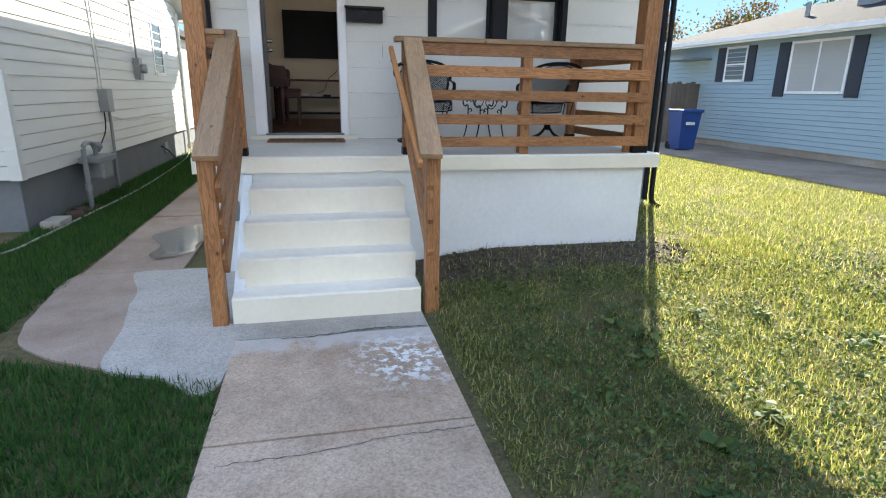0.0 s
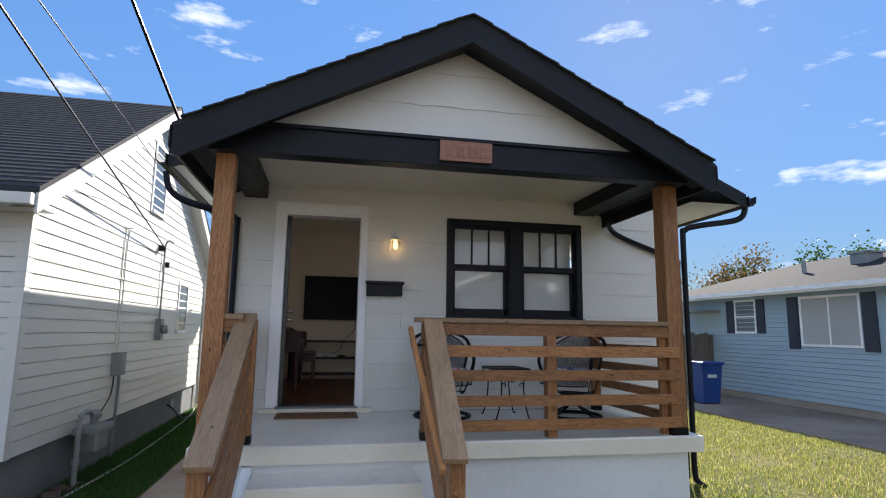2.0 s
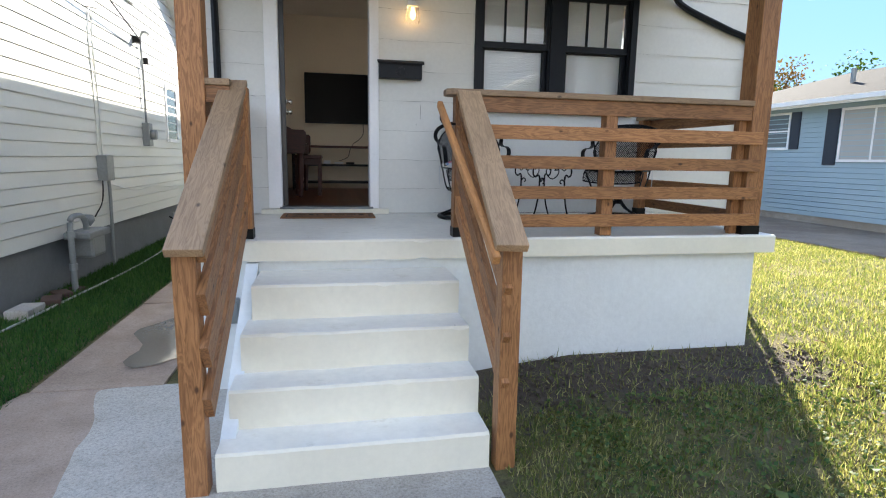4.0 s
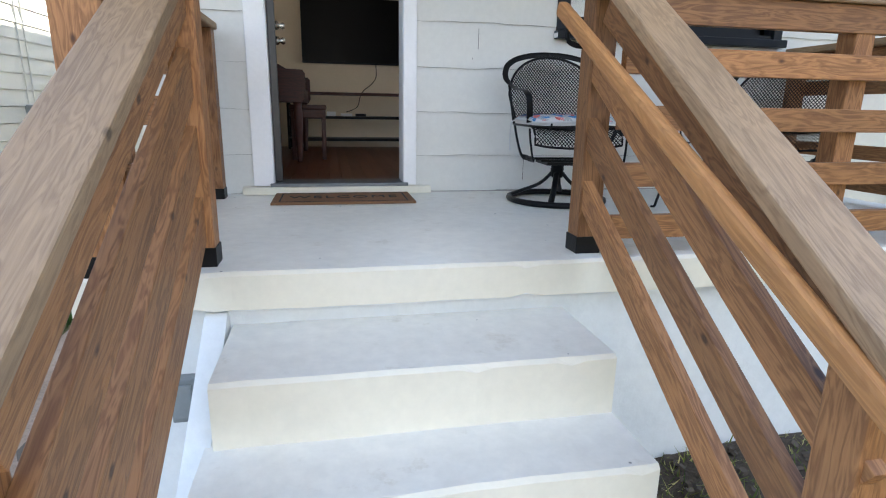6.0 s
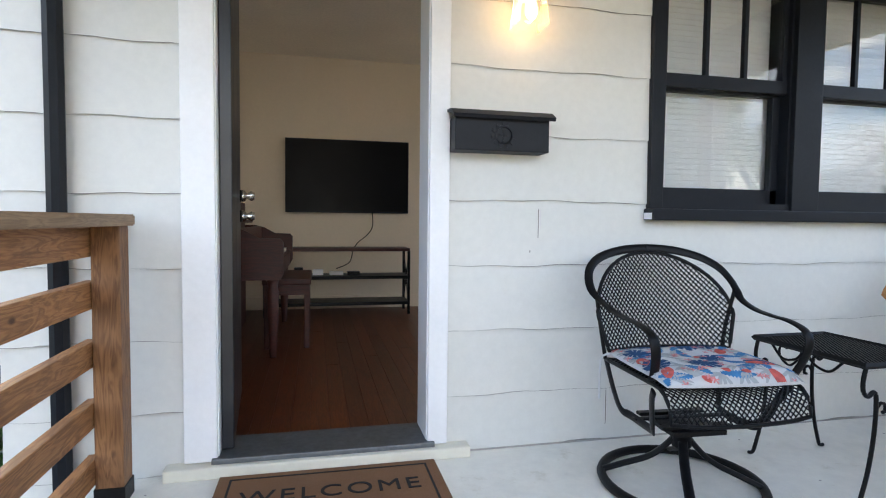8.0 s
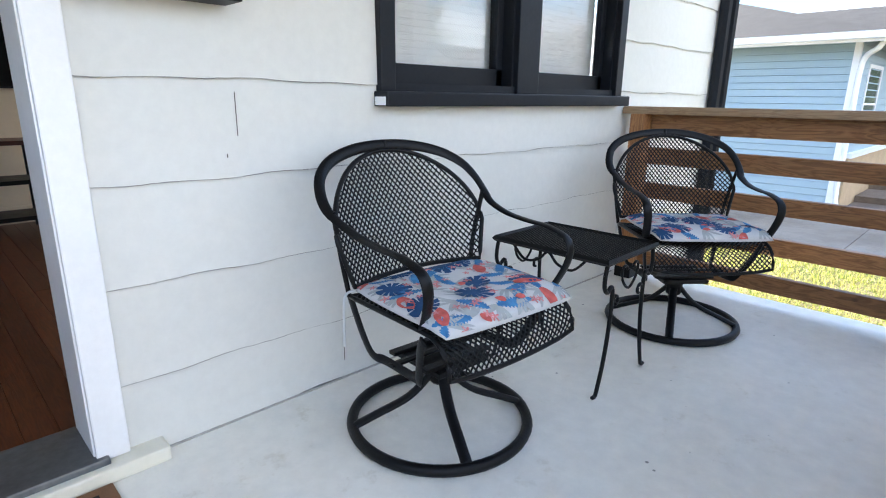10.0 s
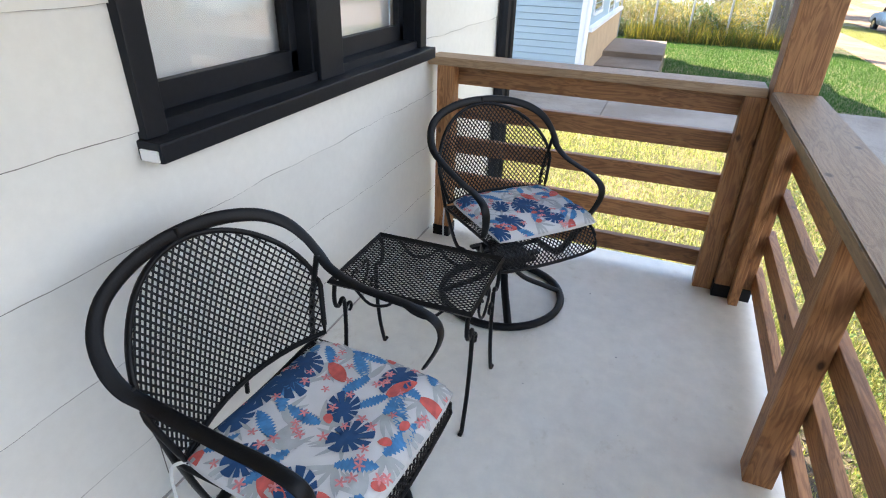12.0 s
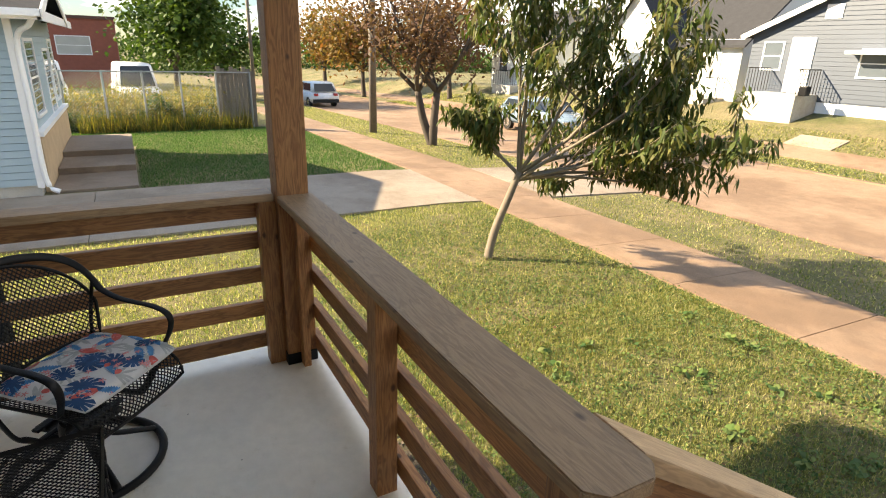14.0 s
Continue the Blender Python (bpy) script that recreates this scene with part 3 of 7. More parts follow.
# butt edges of the shingles along the rakes
sb = bmesh.new()
r = random.Random(8)
for sgn, xe in ((-1, EL), (1, ER)):
    n = int(abs(xe - RX) / 0.14)
    for k in range(n):
        xa, xb = RX + sgn * 0.14 * k, RX + sgn * 0.14 * (k + 1) + sgn * 0.02
        za, zb = RZ - abs(xa - RX) * SL + 0.004, RZ - abs(xb - RX) * SL + 0.016
        y0 = RY0 - 0.03 - r.uniform(0, 0.012)
        v = [sb.verts.new(p) for p in ((xa, y0, za), (xb, y0, zb), (xb, FW + 0.2, zb), (xa, FW + 0.2, za), (xa, y0, za - 0.012), (xb, y0, zb - 0.014), (xb, FW + 0.2, zb - 0.014), (xa, FW + 0.2, za - 0.012))]
        for f in ((0, 1, 2, 3), (0, 4, 5, 1), (1, 5, 6, 2), (4, 7, 6, 5)):
            sb.faces.new([v[j] for j in f])
bmesh.ops.recalc_face_normals(sb, faces=sb.faces[:])
part("shingles", sb, SHINGLE, roof)
for xe in (EL, ER):
    sgn = -1 if xe < RX else 1
    ze = RZ - abs(xe - RX) * SL
    pts = []
    for y in (RY0, RY0 + 0.035):
        pts += [(RX, y, RZ - 0.036), (xe, y, ze - 0.036), (xe, y, ze - 0.225), (xe - sgn * 0.06, y, ze - 0.24), (RX, y, RZ - 0.23)]
    f = [(0, 1, 2, 3, 4), (9, 8, 7, 6, 5)] + [(k, 5 + k, 5 + (k + 1) % 5, (k + 1) % 5) for k in range(5)]
    flat("rake_board", pts, f, BLACK, roof)
    # soffit of the overhang and the eave board
    pts = [(RX, RY0 + 0.035, RZ - 0.17), (xe, RY0 + 0.035, ze - 0.15), (xe, 5.06, ze - 0.15), (RX, 5.06, RZ - 0.17)]
    flat("soffit", pts + [(x, y, z + 0.012) for x, y, z in pts], [(0, 1, 2, 3), (7, 6, 5, 4), (0, 4, 5, 1), (1, 5, 6, 2), (2, 6, 7, 3)], BLACK, roof)
    beam("eave_board", (xe, RY0, ze - 0.1), (xe, FW, ze - 0.1), 0.025, 0.17, BLACK, roof)
    # sloped underside outside the side beams
    xi = -0.9 if sgn < 0 else 2.84
    zi = RZ - abs(xi - RX) * SL
    pts = [(xi, 5.05, zi - 0.06), (xe, 5.05, ze - 0.06), (xe, FW, ze - 0.06), (xi, FW, zi - 0.06)]
    flat("soffit", pts, [(0, 1, 2, 3)], BLACK, roof)
gable = tagged(new("gable_wall"), "white shingled gable above the porch beam", "wall", kind="structure")
za = 3.40
hw = (4.33 - za) / SL
pts = [(RX - hw, 5.06, za), (RX + hw, 5.06, za), (RX, 5.06, 4.33), (RX - hw, 5.14, za), (RX + hw, 5.14, za), (RX, 5.14, 4.33)]
flat("wall_core", pts, [(0, 1, 2), (5, 4, 3), (0, 3, 4, 1)], WALL, gable)
for k in range(3):
    z0 = 3.40 + 0.29 * k
    z1 = min(z0 + 0.292, 4.32)
    h0 = (4.33 - z0) / SL
    n = int(2 * h0 / 0.03)
    pts = []
    for j in range(n + 1):
        x = RX - h0 + 2 * h0 * j / n
        top = max(z0 + 0.002, min(z1, 4.33 - abs(x - RX) * SL))
        d = 0.004 * math.sin(x * 17 + k)
        pts += [(x, 5.058, top), (x, 5.047, min(z0 + d, top)), (x, 5.059, min(z0 + d + 0.002, top))]
    flat("shingle_course", pts, [q for j in range(n) for q in ((3 * j, 3 * j + 1, 3 * j + 4, 3 * j + 3), (3 * j + 1, 3 * j + 2, 3 * j + 5, 3 * j + 4))], WALL, gable)
trim = tagged(new("porch_beams"), "charcoal painted porch beams under the roof", "beam", kind="structure")
block("front_beam", -1.05, 2.98, 5.0, 5.16, 3.165, 3.40, BLACK, trim, 0.008)
block("drip_board", -1.05, 2.98, 4.975, 5.0, 3.375, 3.405, BLACK, trim, 0.004)
block("side_beam", -1.03, -0.80, 5.16, 6.72, 3.20, 3.40, BLACK, trim, 0.01)
block("side_beam", 2.70, 2.96, 5.16, 6.78, 3.22, 3.42, BLACK, trim, 0.01)
tagged(link_mesh("ceiling_porch", boxes((-0.85, 2.84, 5.1, FW + 0.01, 3.37, 3.40)), CEILP), "cream painted flat porch ceiling", "ceiling", kind="structure")

# main roof behind the porch
mroof = tagged(new("main_roof"), "dark shingled main roof with black gutters", "roof", kind="structure")
MX, MZ = 1.5, 5.02
roof_slab(-1.72, 4.78, MZ, MX, 6.45, 16.9, 0.12, 0.455, SHINGLE, mroof)
for xe in (-1.72, 4.78):
    sgn = -1 if xe < 0 else 1
    ze = MZ - abs(xe - MX) * 0.455
    beam("fascia", (xe, 6.43, ze - 0.07), (xe, 16.9, ze - 0.07), 0.03, 0.15, BLACK, mroof)
    bm = bmesh.new()
    prof = [(0, 0), (0, -0.10), (0.06, -0.115), (0.10, -0.08), (0.11, 0.0), (0.10, 0.0), (0.09, -0.07), (0.055, -0.10), (0.012, -0.09), (0.012, 0)]
    ra = [[bm.verts.new((xe + sgn * (0.02 + a), y, ze - 0.03 + b)) for a, b in prof] for y in (6.40, 16.9)]
    for k in range(len(prof)):
        bm.faces.new((ra[0][k], ra[0][(k + 1) % len(prof)], ra[1][(k + 1) % len(prof)], ra[1][k]))
    bm.faces.new(ra[0])
    bmesh.ops.recalc_face_normals(bm, faces=bm.faces[:])
    part("gutter", bm, BLACK, mroof)
    pts = [(xe, 6.45, ze - 0.13), (xe, 16.9, ze - 0.13), (-1.3 if sgn < 0 else 4.06, 16.9, ze - 0.13), (-1.3 if sgn < 0 else 4.06, 6.45, ze - 0.13)]
    flat("soffit", pts, [(0, 1, 2, 3)], TRIMW, mroof)
    # front rake board of the main roof
    pts = []
    xi = -0.2 if sgn < 0 else 2.2
    zi = MZ - abs(xi - MX) * 0.455
    for y in (6.42, 6.45):
        pts += [(xi, y, zi), (xe, y, ze), (xe, y, ze - 0.17), (xi, y, zi - 0.17)]
    flat("rake_board", pts, [(0, 1, 2, 3), (7, 6, 5, 4), (0, 4, 5, 1), (1, 5, 6, 2), (2, 6, 7, 3)], BLACK, mroof)
pts = [(-1.3, 6.81, 3.5), (4.06, 6.81, 3.5), (4.06, 6.81, 3.75), (MX, 6.81, 4.9), (-1.3, 6.81, 3.65)]
tagged(flat("wall_gable", pts + [(x, 6.95, z) for x, y, z in pts], [(0, 1, 2, 3, 4), (9, 8, 7, 6, 5)], WALL), "white upper gable wall", "wall", kind="structure")


def downspout(name, pts, label, parent=None):
    ob = link_mesh(name, tube(smooth_path(pts, 6), 0.04, 8, flatten=0.75, normal=(1, 0, 0)), BLACK, parent, smooth=False)
    return tagged(ob, label, "downspout")


downspout("downspout", [(4.82, 6.5, 3.42), (4.80, 6.5, 3.30), (4.70, 6.55, 3.22), (4.30, 6.68, 3.16), (4.15, 6.74, 3.10), (4.12, 6.74, 2.9), (4.12, 6.74, 1.0), (4.12, 6.74, 0.3), (4.13, 6.70, 0.16), (4.15, 6.58, 0.12)], "black metal downspout on the corner of the wall")
downspout("downspout", [(3.10, 6.40, 3.22), (3.06, 6.55, 3.14), (3.12, 6.70, 3.08), (3.3, 6.75, 2.98), (3.75, 6.75, 2.82), (4.02, 6.75, 2.72), (4.03, 6.75, 2.5), (4.03, 6.75, 1.0), (4.03, 6.75, 0.2)], "black metal downspout bending across the wall")
downspout("downspout", [(-1.76, 6.5, 3.36), (-1.72, 6.5, 3.2), (-1.6, 6.55, 3.1), (-1.35, 6.66, 3.04), (-1.12, 6.74, 2.98), (-1.1, 6.75, 2.8), (-1.1, 6.75, 1.2), (-1.1, 6.75, 0.2)], "black metal downspout beside the doorway wall")

# ---- posts and railings ----
def post(name, x0, x1, y0, y1, z0, z1, label, foot=True, mat=WOOD, cat="post"):
    ob = thing(name, label, cat)
    block("shaft", x0, x1, y0, y1, z0, z1, mat, ob, 0.006)
    if foot:
        part("base_bracket", boxes((x0 - 0.004, x1 + 0.004, y0 - 0.004, y1 + 0.004, z0 - 0.002, z0 + 0.065), bevel=0.003), IRON, ob, "black steel post base")
    return ob


post("porch_post", -1.01, -0.87, 5.09, 5.23, F, 3.17, "tall brown stained cedar porch post under the beam")
post("porch_post", 2.80, 2.945, 5.125, 5.282, F, 3.17, "tall brown stained cedar porch post under the beam")
SLATS = [(1.63, 1.72), (1.44, 1.525), (1.24, 1.325), (1.05, 1.135)]
CAPZ = (1.90, 1.938)


def cap_board(name, x0, x1, y0, y1, parent, clip=False):
    """A flat rail cap, its free end with clipped corners."""
    c = 0.035 if clip else 0.0
    pts = [(x0 + c, y0), (x1, y0), (x1, y1), (x0 + c, y1), (x0, y1 - c), (x0, y0 + c)] if clip else [(x0, y0), (x1, y0), (x1, y1), (x0, y1)]
    mx, my, mz = (x0 + x1) / 2, (y0 + y1) / 2, CAPZ[0]
    along = x1 - x0 > y1 - y0
    bm = bmesh.new()
    vs = [bm.verts.new(((x - mx, y - my, 0) if along else (y - my, -(x - mx), 0))) for x, y in pts]
    f = bm.faces.new(vs)
    up = bmesh.ops.extrude_face_region(bm, geom=[f])["geom"]
    for v in up:
        if isinstance(v, bmesh.types.BMVert):
            v.co.z += CAPZ[1] - CAPZ[0]
    bmesh.ops.recalc_face_normals(bm, faces=bm.faces[:])
    bmesh.ops.bevel(bm, geom=bm.edges[:], offset=0.004, segments=2, affect="EDGES")
    ob = link_mesh(name, bm, WOODCAP, parent)
    ob.matrix_basis = Matrix.Translation((mx, my, mz)) @ (Matrix.Identity(4) if along else Matrix.Rotation(radians(90), 4, "Z"))


front_rail = thing("porch_railing", "brown stained wooden railing with five flat slats along the porch front", "railing", "porch railings")
cap_board("cap", 0.57, 2.80, 5.11, 5.285, front_rail, True)
block("top_slat", 0.73, 2.798, 5.131, 5.168, 1.80, 1.898, WOOD, front_rail)
for a, b in SLATS:
    block("slat", 0.73, 2.88, 5.094, 5.13, a, b, WOOD, front_rail)
block("post", 1.68, 1.765, 5.136, 5.221, F + 0.002, 1.90, WOOD, front_rail, 0.005)
side_rail = thing("porch_railing", "brown stained wooden railing closing the porch side", "railing", "porch railings")
cap_board("cap", 2.845, 2.995, 5.29, FW - 0.015, side_rail)
block("top_slat", 2.935, 2.972, 5.285, 6.74, 1.80, 1.898, WOOD, side_rail)
for a, b in SLATS:
    block("slat", 2.935, 2.972, 5.285, 6.74, a, b, WOOD, side_rail)
for y0 in (5.284, 6.65):
    block("post", 2.845, 2.93, y0, y0 + 0.085, F + 0.002, 1.90, WOOD, side_rail, 0.005)
block("corner_post", 2.735, 2.798, 5.174, 5.214, F + 0.002, 1.90, WOOD, front_rail, 0.005)
part("base_bracket", boxes((2.84, 2.935, 6.645, 6.74, F, F + 0.06), bevel=0.003), IRON, side_rail, "black steel post base")
left_rail = thing("porch_railing", "short brown stained wooden railing beside the door", "railing", "porch railings")
cap_board("cap", -0.995, -0.85, 5.23, 6.72, left_rail)
block("top_slat", -0.985, -0.95, 5.23, 6.66, 1.80, 1.898, WOOD, left_rail)
for a, b in SLATS:
    block("slat", -0.985, -0.95, 5.23, 6.66, a, b, WOOD, left_rail)
block("post", -0.948, -0.862, 6.60, 6.69, F + 0.002, 1.90, WOOD, left_rail, 0.005)
part("base_bracket", boxes((-0.952, -0.858, 6.596, 6.694, F, F + 0.06), bevel=0.003), IRON, left_rail, "black steel post base")
for x0, x1 in ((-0.87, -0.735),):
    block("filler_cap", x0, x1, 5.10, 5.24, 1.90, 1.938, WOODCAP, left_rail)
    for a, b in SLATS + [(1.80, 1.898)]:
        block("filler_slat", x0, x1, 5.11, 5.145, a, b, WOOD, left_rail)

CY0, CZ0, CSL = 3.86, 1.135, 0.64


def stair_rail(xp0, xp1, low, high, xn0, xn1, side, label, CY1, tall=0.092, slope=CSL, drops=(-0.095, -0.315, -0.545, -0.77)):
    """A raked railing; low and high are the plan x of its cap's middle at foot and head."""
    ob = thing("stair_railing", label, "railing", "stair railings")
    block("top_post", xp0, xp1, 5.165, 5.255, F + 0.002, 1.90, WOOD, ob, 0.005)
    part("base_bracket", boxes((xp0 - 0.004, xp1 + 0.004, 5.161, 5.259, F, F + 0.065), bevel=0.003), IRON, ob, "black steel post base")
    block("newel_post", xn0, xn1, 3.95, 4.045, 0.0, 1.155, WOOD, ob, 0.006)
    beam("cap", (low, CY0, CZ0 - 0.022), (high, CY1, CZ0 + (CY1 - CY0) * slope - 0.022), 0.148, 0.04, WOODCAP, ob, 0.006)
    xe = (xp0 + xp1) / 2 + side
    xs = xe - (high - low) * 0.35
    for k, dz in enumerate(drops):
        y0, y1 = (3.952, 5.21)
        z = lambda y: CZ0 + (y - CY0) * slope + dz - (tall - 0.092) * 0.62 * (k > 0)
        beam("slat", (xs, y0, z(y0)), (xe, y1 if k else CY1 - 0.01, z(y1 if k else CY1 - 0.01)), 0.036, tall if k else 0.092, WOOD, ob, 0.003)
        for xb in ((xe - math.copysign(0.0185, xe)),):
            for dy in (0.02, 0.06):
                if k:
                    part("screw", tube([Vector((xb, 5.18 + dy - 0.02, z(5.18 + dy))), Vector((xb - math.copysign(0.0015, xe), 5.18 + dy - 0.02, z(5.18 + dy)))], 0.005, 8), IRON, ob)
    return ob


stair_r = stair_rail(0.636, 0.726, 0.618, 0.706, 0.605, 0.70, -0.018, "brown stained stair railing with a pale round handrail", 5.106)
beam("handrail", (0.545, 5.24, 1.85), (0.545, 3.85, 1.06), 0.038, 0.05, WOODRAIL, stair_r, 0.014, label="pale varnished pine handrail")
for y, z in ((5.17, 1.79),):
    part("bracket", tube(smooth_path([(0.545, y, z), (0.545, y, z - 0.05), (0.58, y, z - 0.07), (0.64, y, z - 0.07)], 5), 0.009, 8), IRON, stair_r, "black handrail bracket", True)
stair_rail(-0.735, -0.645, -0.7275, -0.7275, -0.80, -0.705, 0.004, "brown stained stair railing with a wide flat cap", 5.25, 0.126, 0.59, (-0.095, -0.289, -0.519, -0.744))

# ---- door, window and fittings of the front wall ----
RUG = plain("coir_mat", (0.23, 0.115, 0.055), 0.95, vary=0.15, big=6, fine=260, bump=0.9)
INK = plain("black_ink", (0.02, 0.017, 0.015), 0.9, vary=0.1)
BEIGE = plain("beige_room_paint", (0.76, 0.66, 0.52), 0.7, vary=0.04)
DOORP = plain("dark_door_paint", (0.012, 0.014, 0.018), 0.35, vary=0.1, bump=0.05)
CHROME = plain("brushed_nickel", (0.6, 0.58, 0.54), 0.25, metal=1.0, vary=0.05)
OAK = timber("red_brown_floor", (0.15, 0.040, 0.011), (0.055, 0.013, 0.005), 0.36, 0.25, knots=False)
MAHOG = timber("dark_mahogany", (0.075, 0.013, 0.007), (0.024, 0.005, 0.003), 0.5, 0.1, knots=False)
SCREEN = plain("black_screen", (0.003, 0.003, 0.004), 0.4, vary=0.1, bump=0)
IVORY = plain("ivory_keys", (0.7, 0.66, 0.52), 0.4, vary=0.05)
BLIND = plain("white_blind", (0.86, 0.86, 0.85), 0.55, vary=0.03, bump=0)
SCREEN.node_tree.nodes["Principled BSDF"].inputs["Specular IOR Level"].default_value = 0.15
PLASTIC = plain("grey_outlet_plastic", (0.22, 0.24, 0.25), 0.5)
BLUEBIN = plain("blue_bin_plastic", (0.012, 0.05, 0.22), 0.45, vary=0.1)

door = tagged(new("door_1"), "front doorway with white casing and a dark door standing open inward", "door", kind="structure")
part("casing", boxes((-0.715, DX0, FW - 0.035, FW + 0.01, 1.03, DZ1 + 0.115), (DX1 - 0.008, 0.27, FW - 0.035, FW + 0.01, 1.03, DZ1 + 0.115), (DX0, DX1 - 0.008, FW - 0.035, FW + 0.01, DZ1, DZ1 + 0.115), bevel=0.004), TRIMW, door)
part("jamb", boxes((DX0 - 0.001, DX0 + 0.004, FW - 0.02, FW + WT + 0.01, 1.04, DZ1), (DX1 - 0.012, DX1 + 0.001, FW - 0.02, FW + WT + 0.01, 1.04, DZ1), (DX0, DX1, FW - 0.02, FW + WT + 0.01, DZ1 - 0.02, DZ1 + 0.001)), TRIMW, door)
part("threshold", boxes((DX0 - 0.02, DX1 + 0.02, FW - 0.05, FW + WT + 0.02, 1.02, 1.045), bevel=0.006), plain("worn_metal_sill", (0.16, 0.17, 0.18), 0.45, metal=0.6, vary=0.25, big=9), door)
part("stoop", boxes((-0.78, 0.36, FW - 0.075, FW + 0.02, F, 1.025), bevel=0.008), CREAM, door)
leaf_door = part("door_leaf", boxes((-0.022, 0.022, 0.0, 0.755, 1.05, DZ1 - 0.03), bevel=0.004), DOORP, door, "dark painted door leaf, open")
leaf_door.matrix_basis = pose(-0.572, FW + 0.03, 0, 0, 0, 5.0)
for z, nm in ((1.94, "doorknob"), (2.04, "deadbolt")):
    part(nm, tube([Vector((x_, 0.69, z)) for x_ in (0.022, 0.045, 0.055, 0.075, 0.09)], [0.03, 0.028, 0.012, 0.026, 0.018], 14), CHROME, leaf_door, "brushed nickel " + nm, True)

win = tagged(new("window_1"), "twin double-hung window with black frames and closed white blinds", "window", kind="structure")
part("casing", boxes((1.16, 1.225, FW - 0.03, FW + 0.01, 1.99, 3.105), (2.725, 2.79, FW - 0.03, FW + 0.01, 1.99, 3.105), (1.225, 2.725, FW - 0.03, FW + 0.01, 3.035, 3.105), (1.90, 2.05, FW - 0.025, FW + 0.01, 1.99, 3.035), bevel=0.004), BLACK, win)
part("sill", boxes((1.15, 2.80, FW - 0.075, FW + 0.03, 1.94, 1.99), bevel=0.006), BLACK, win)
part("sill_end", boxes((1.145, 1.152, FW - 0.066, FW - 0.012, 1.944, 1.972), bevel=0.002), TRIMW, win, "chipped white end of the sill")
part("stool", boxes((1.225, 2.725, FW - 0.01, FW + 0.07, 1.985, 2.02)), BLACK, win)
for a, b in ((1.225, 1.90), (2.05, 2.725)):
    up = part("upper_sash", boxes((a, a + 0.035, FW + 0.02, FW + 0.05, 2.55, 3.04), (b - 0.035, b, FW + 0.02, FW + 0.05, 2.55, 3.04), (a, b, FW + 0.02, FW + 0.05, 3.0, 3.04), (a, b, FW + 0.015, FW + 0.055, 2.53, 2.59), bevel=0.003), BLACK, win)
    w = (b - a - 0.07) / 3
    for k in (1, 2):
        part("muntin", boxes((a + 0.035 + w * k - 0.009, a + 0.035 + w * k + 0.009, FW + 0.02, FW + 0.046, 2.58, 3.01)), BLACK, up)
    lo = part("lower_sash", boxes((a + 0.01, a + 0.05, FW + 0.055, FW + 0.09, 2.02, 2.56), (b - 0.05, b - 0.01, FW + 0.055, FW + 0.09, 2.02, 2.56), (a + 0.01, b - 0.01, FW + 0.055, FW + 0.09, 2.52, 2.56), (a + 0.01, b - 0.01, FW + 0.055, FW + 0.09, 2.02, 2.09), bevel=0.003), BLACK, win)
    for nm, par, z0, z1, y in (("pane", up, 2.58, 3.01, FW + 0.034), ("pane", lo, 2.085, 2.525, FW + 0.072)):
        g = part(nm, boxes((a + 0.03, b - 0.03, y, y + 0.004, z0, z1)), GLASS, par, "clear reflecting glass")
        g.visible_shadow = False
    part("side_stop", boxes((a - 0.001, a + 0.012, FW, FW + 0.1, 2.02, 3.04), (b - 0.012, b + 0.001, FW, FW + 0.1, 2.02, 3.04)), BLACK, win)
    bm = bmesh.new()
    for k in range(40):
        z = 2.04 + k * 0.0255
        add_box(bm, a + 0.02, b - 0.02, -0.013, 0.013, -0.0009, 0.0009, Matrix.Translation((0, FW + 0.125, z)) @ Matrix.Rotation(radians(80), 4, "X"))
    part("blind", bm, BLIND, win, "closed white slatted blind")
part("rail_mullion", boxes((1.89, 2.06, FW + 0.005, FW + WT, 1.99, 3.05)), BLACK, win)

mail = thing("mailbox", "flat black steel mailbox with sloping lid on the wall", "mailbox")
part("box", boxes((0.272, 0.655, 6.69, FW - 0.008, 2.20, 2.33), bevel=0.005), BLACK, mail)
lid = bmesh.new()
ra = [[lid.verts.new((x, y, z)) for y, z in ((6.665, 2.32), (6.66, 2.333), (6.70, 2.357), (FW - 0.008, 2.367), (FW - 0.008, 2.355), (6.70, 2.345))] for x in (0.257, 0.67)]
for k in range(6):
    lid.faces.new((ra[0][k], ra[0][(k + 1) % 6], ra[1][(k + 1) % 6], ra[1][k]))
lid.faces.new(ra[0][::-1])
lid.faces.new(ra[1])
bmesh.ops.recalc_face_normals(lid, faces=lid.faces[:])
part("lid", lid, BLACK, mail)
em = bmesh.new()
add_tube(em, [Vector((0.465 + 0.034 * math.cos(a), 6.687, 2.262 + 0.034 * math.sin(a))) for a in (2 * math.pi * k / 18 for k in range(18))], 0.005, 5, closed=True)
for k in range(11):
    a = 2 * math.pi * k / 11
    add_box(em, -0.006, 0.006, -0.003, 0.003, 0.032, 0.050, Matrix.Translation((0.465, 6.688, 2.262)) @ Matrix.Rotation(a, 4, "Y"))
add_box(em, 0.461, 0.469, 6.685, 6.69, 2.24, 2.285)
add_box(em, 0.448, 0.482, 6.685, 6.69, 2.258, 2.266)
part("emblem", em, BLACK, mail, "raised round emblem")

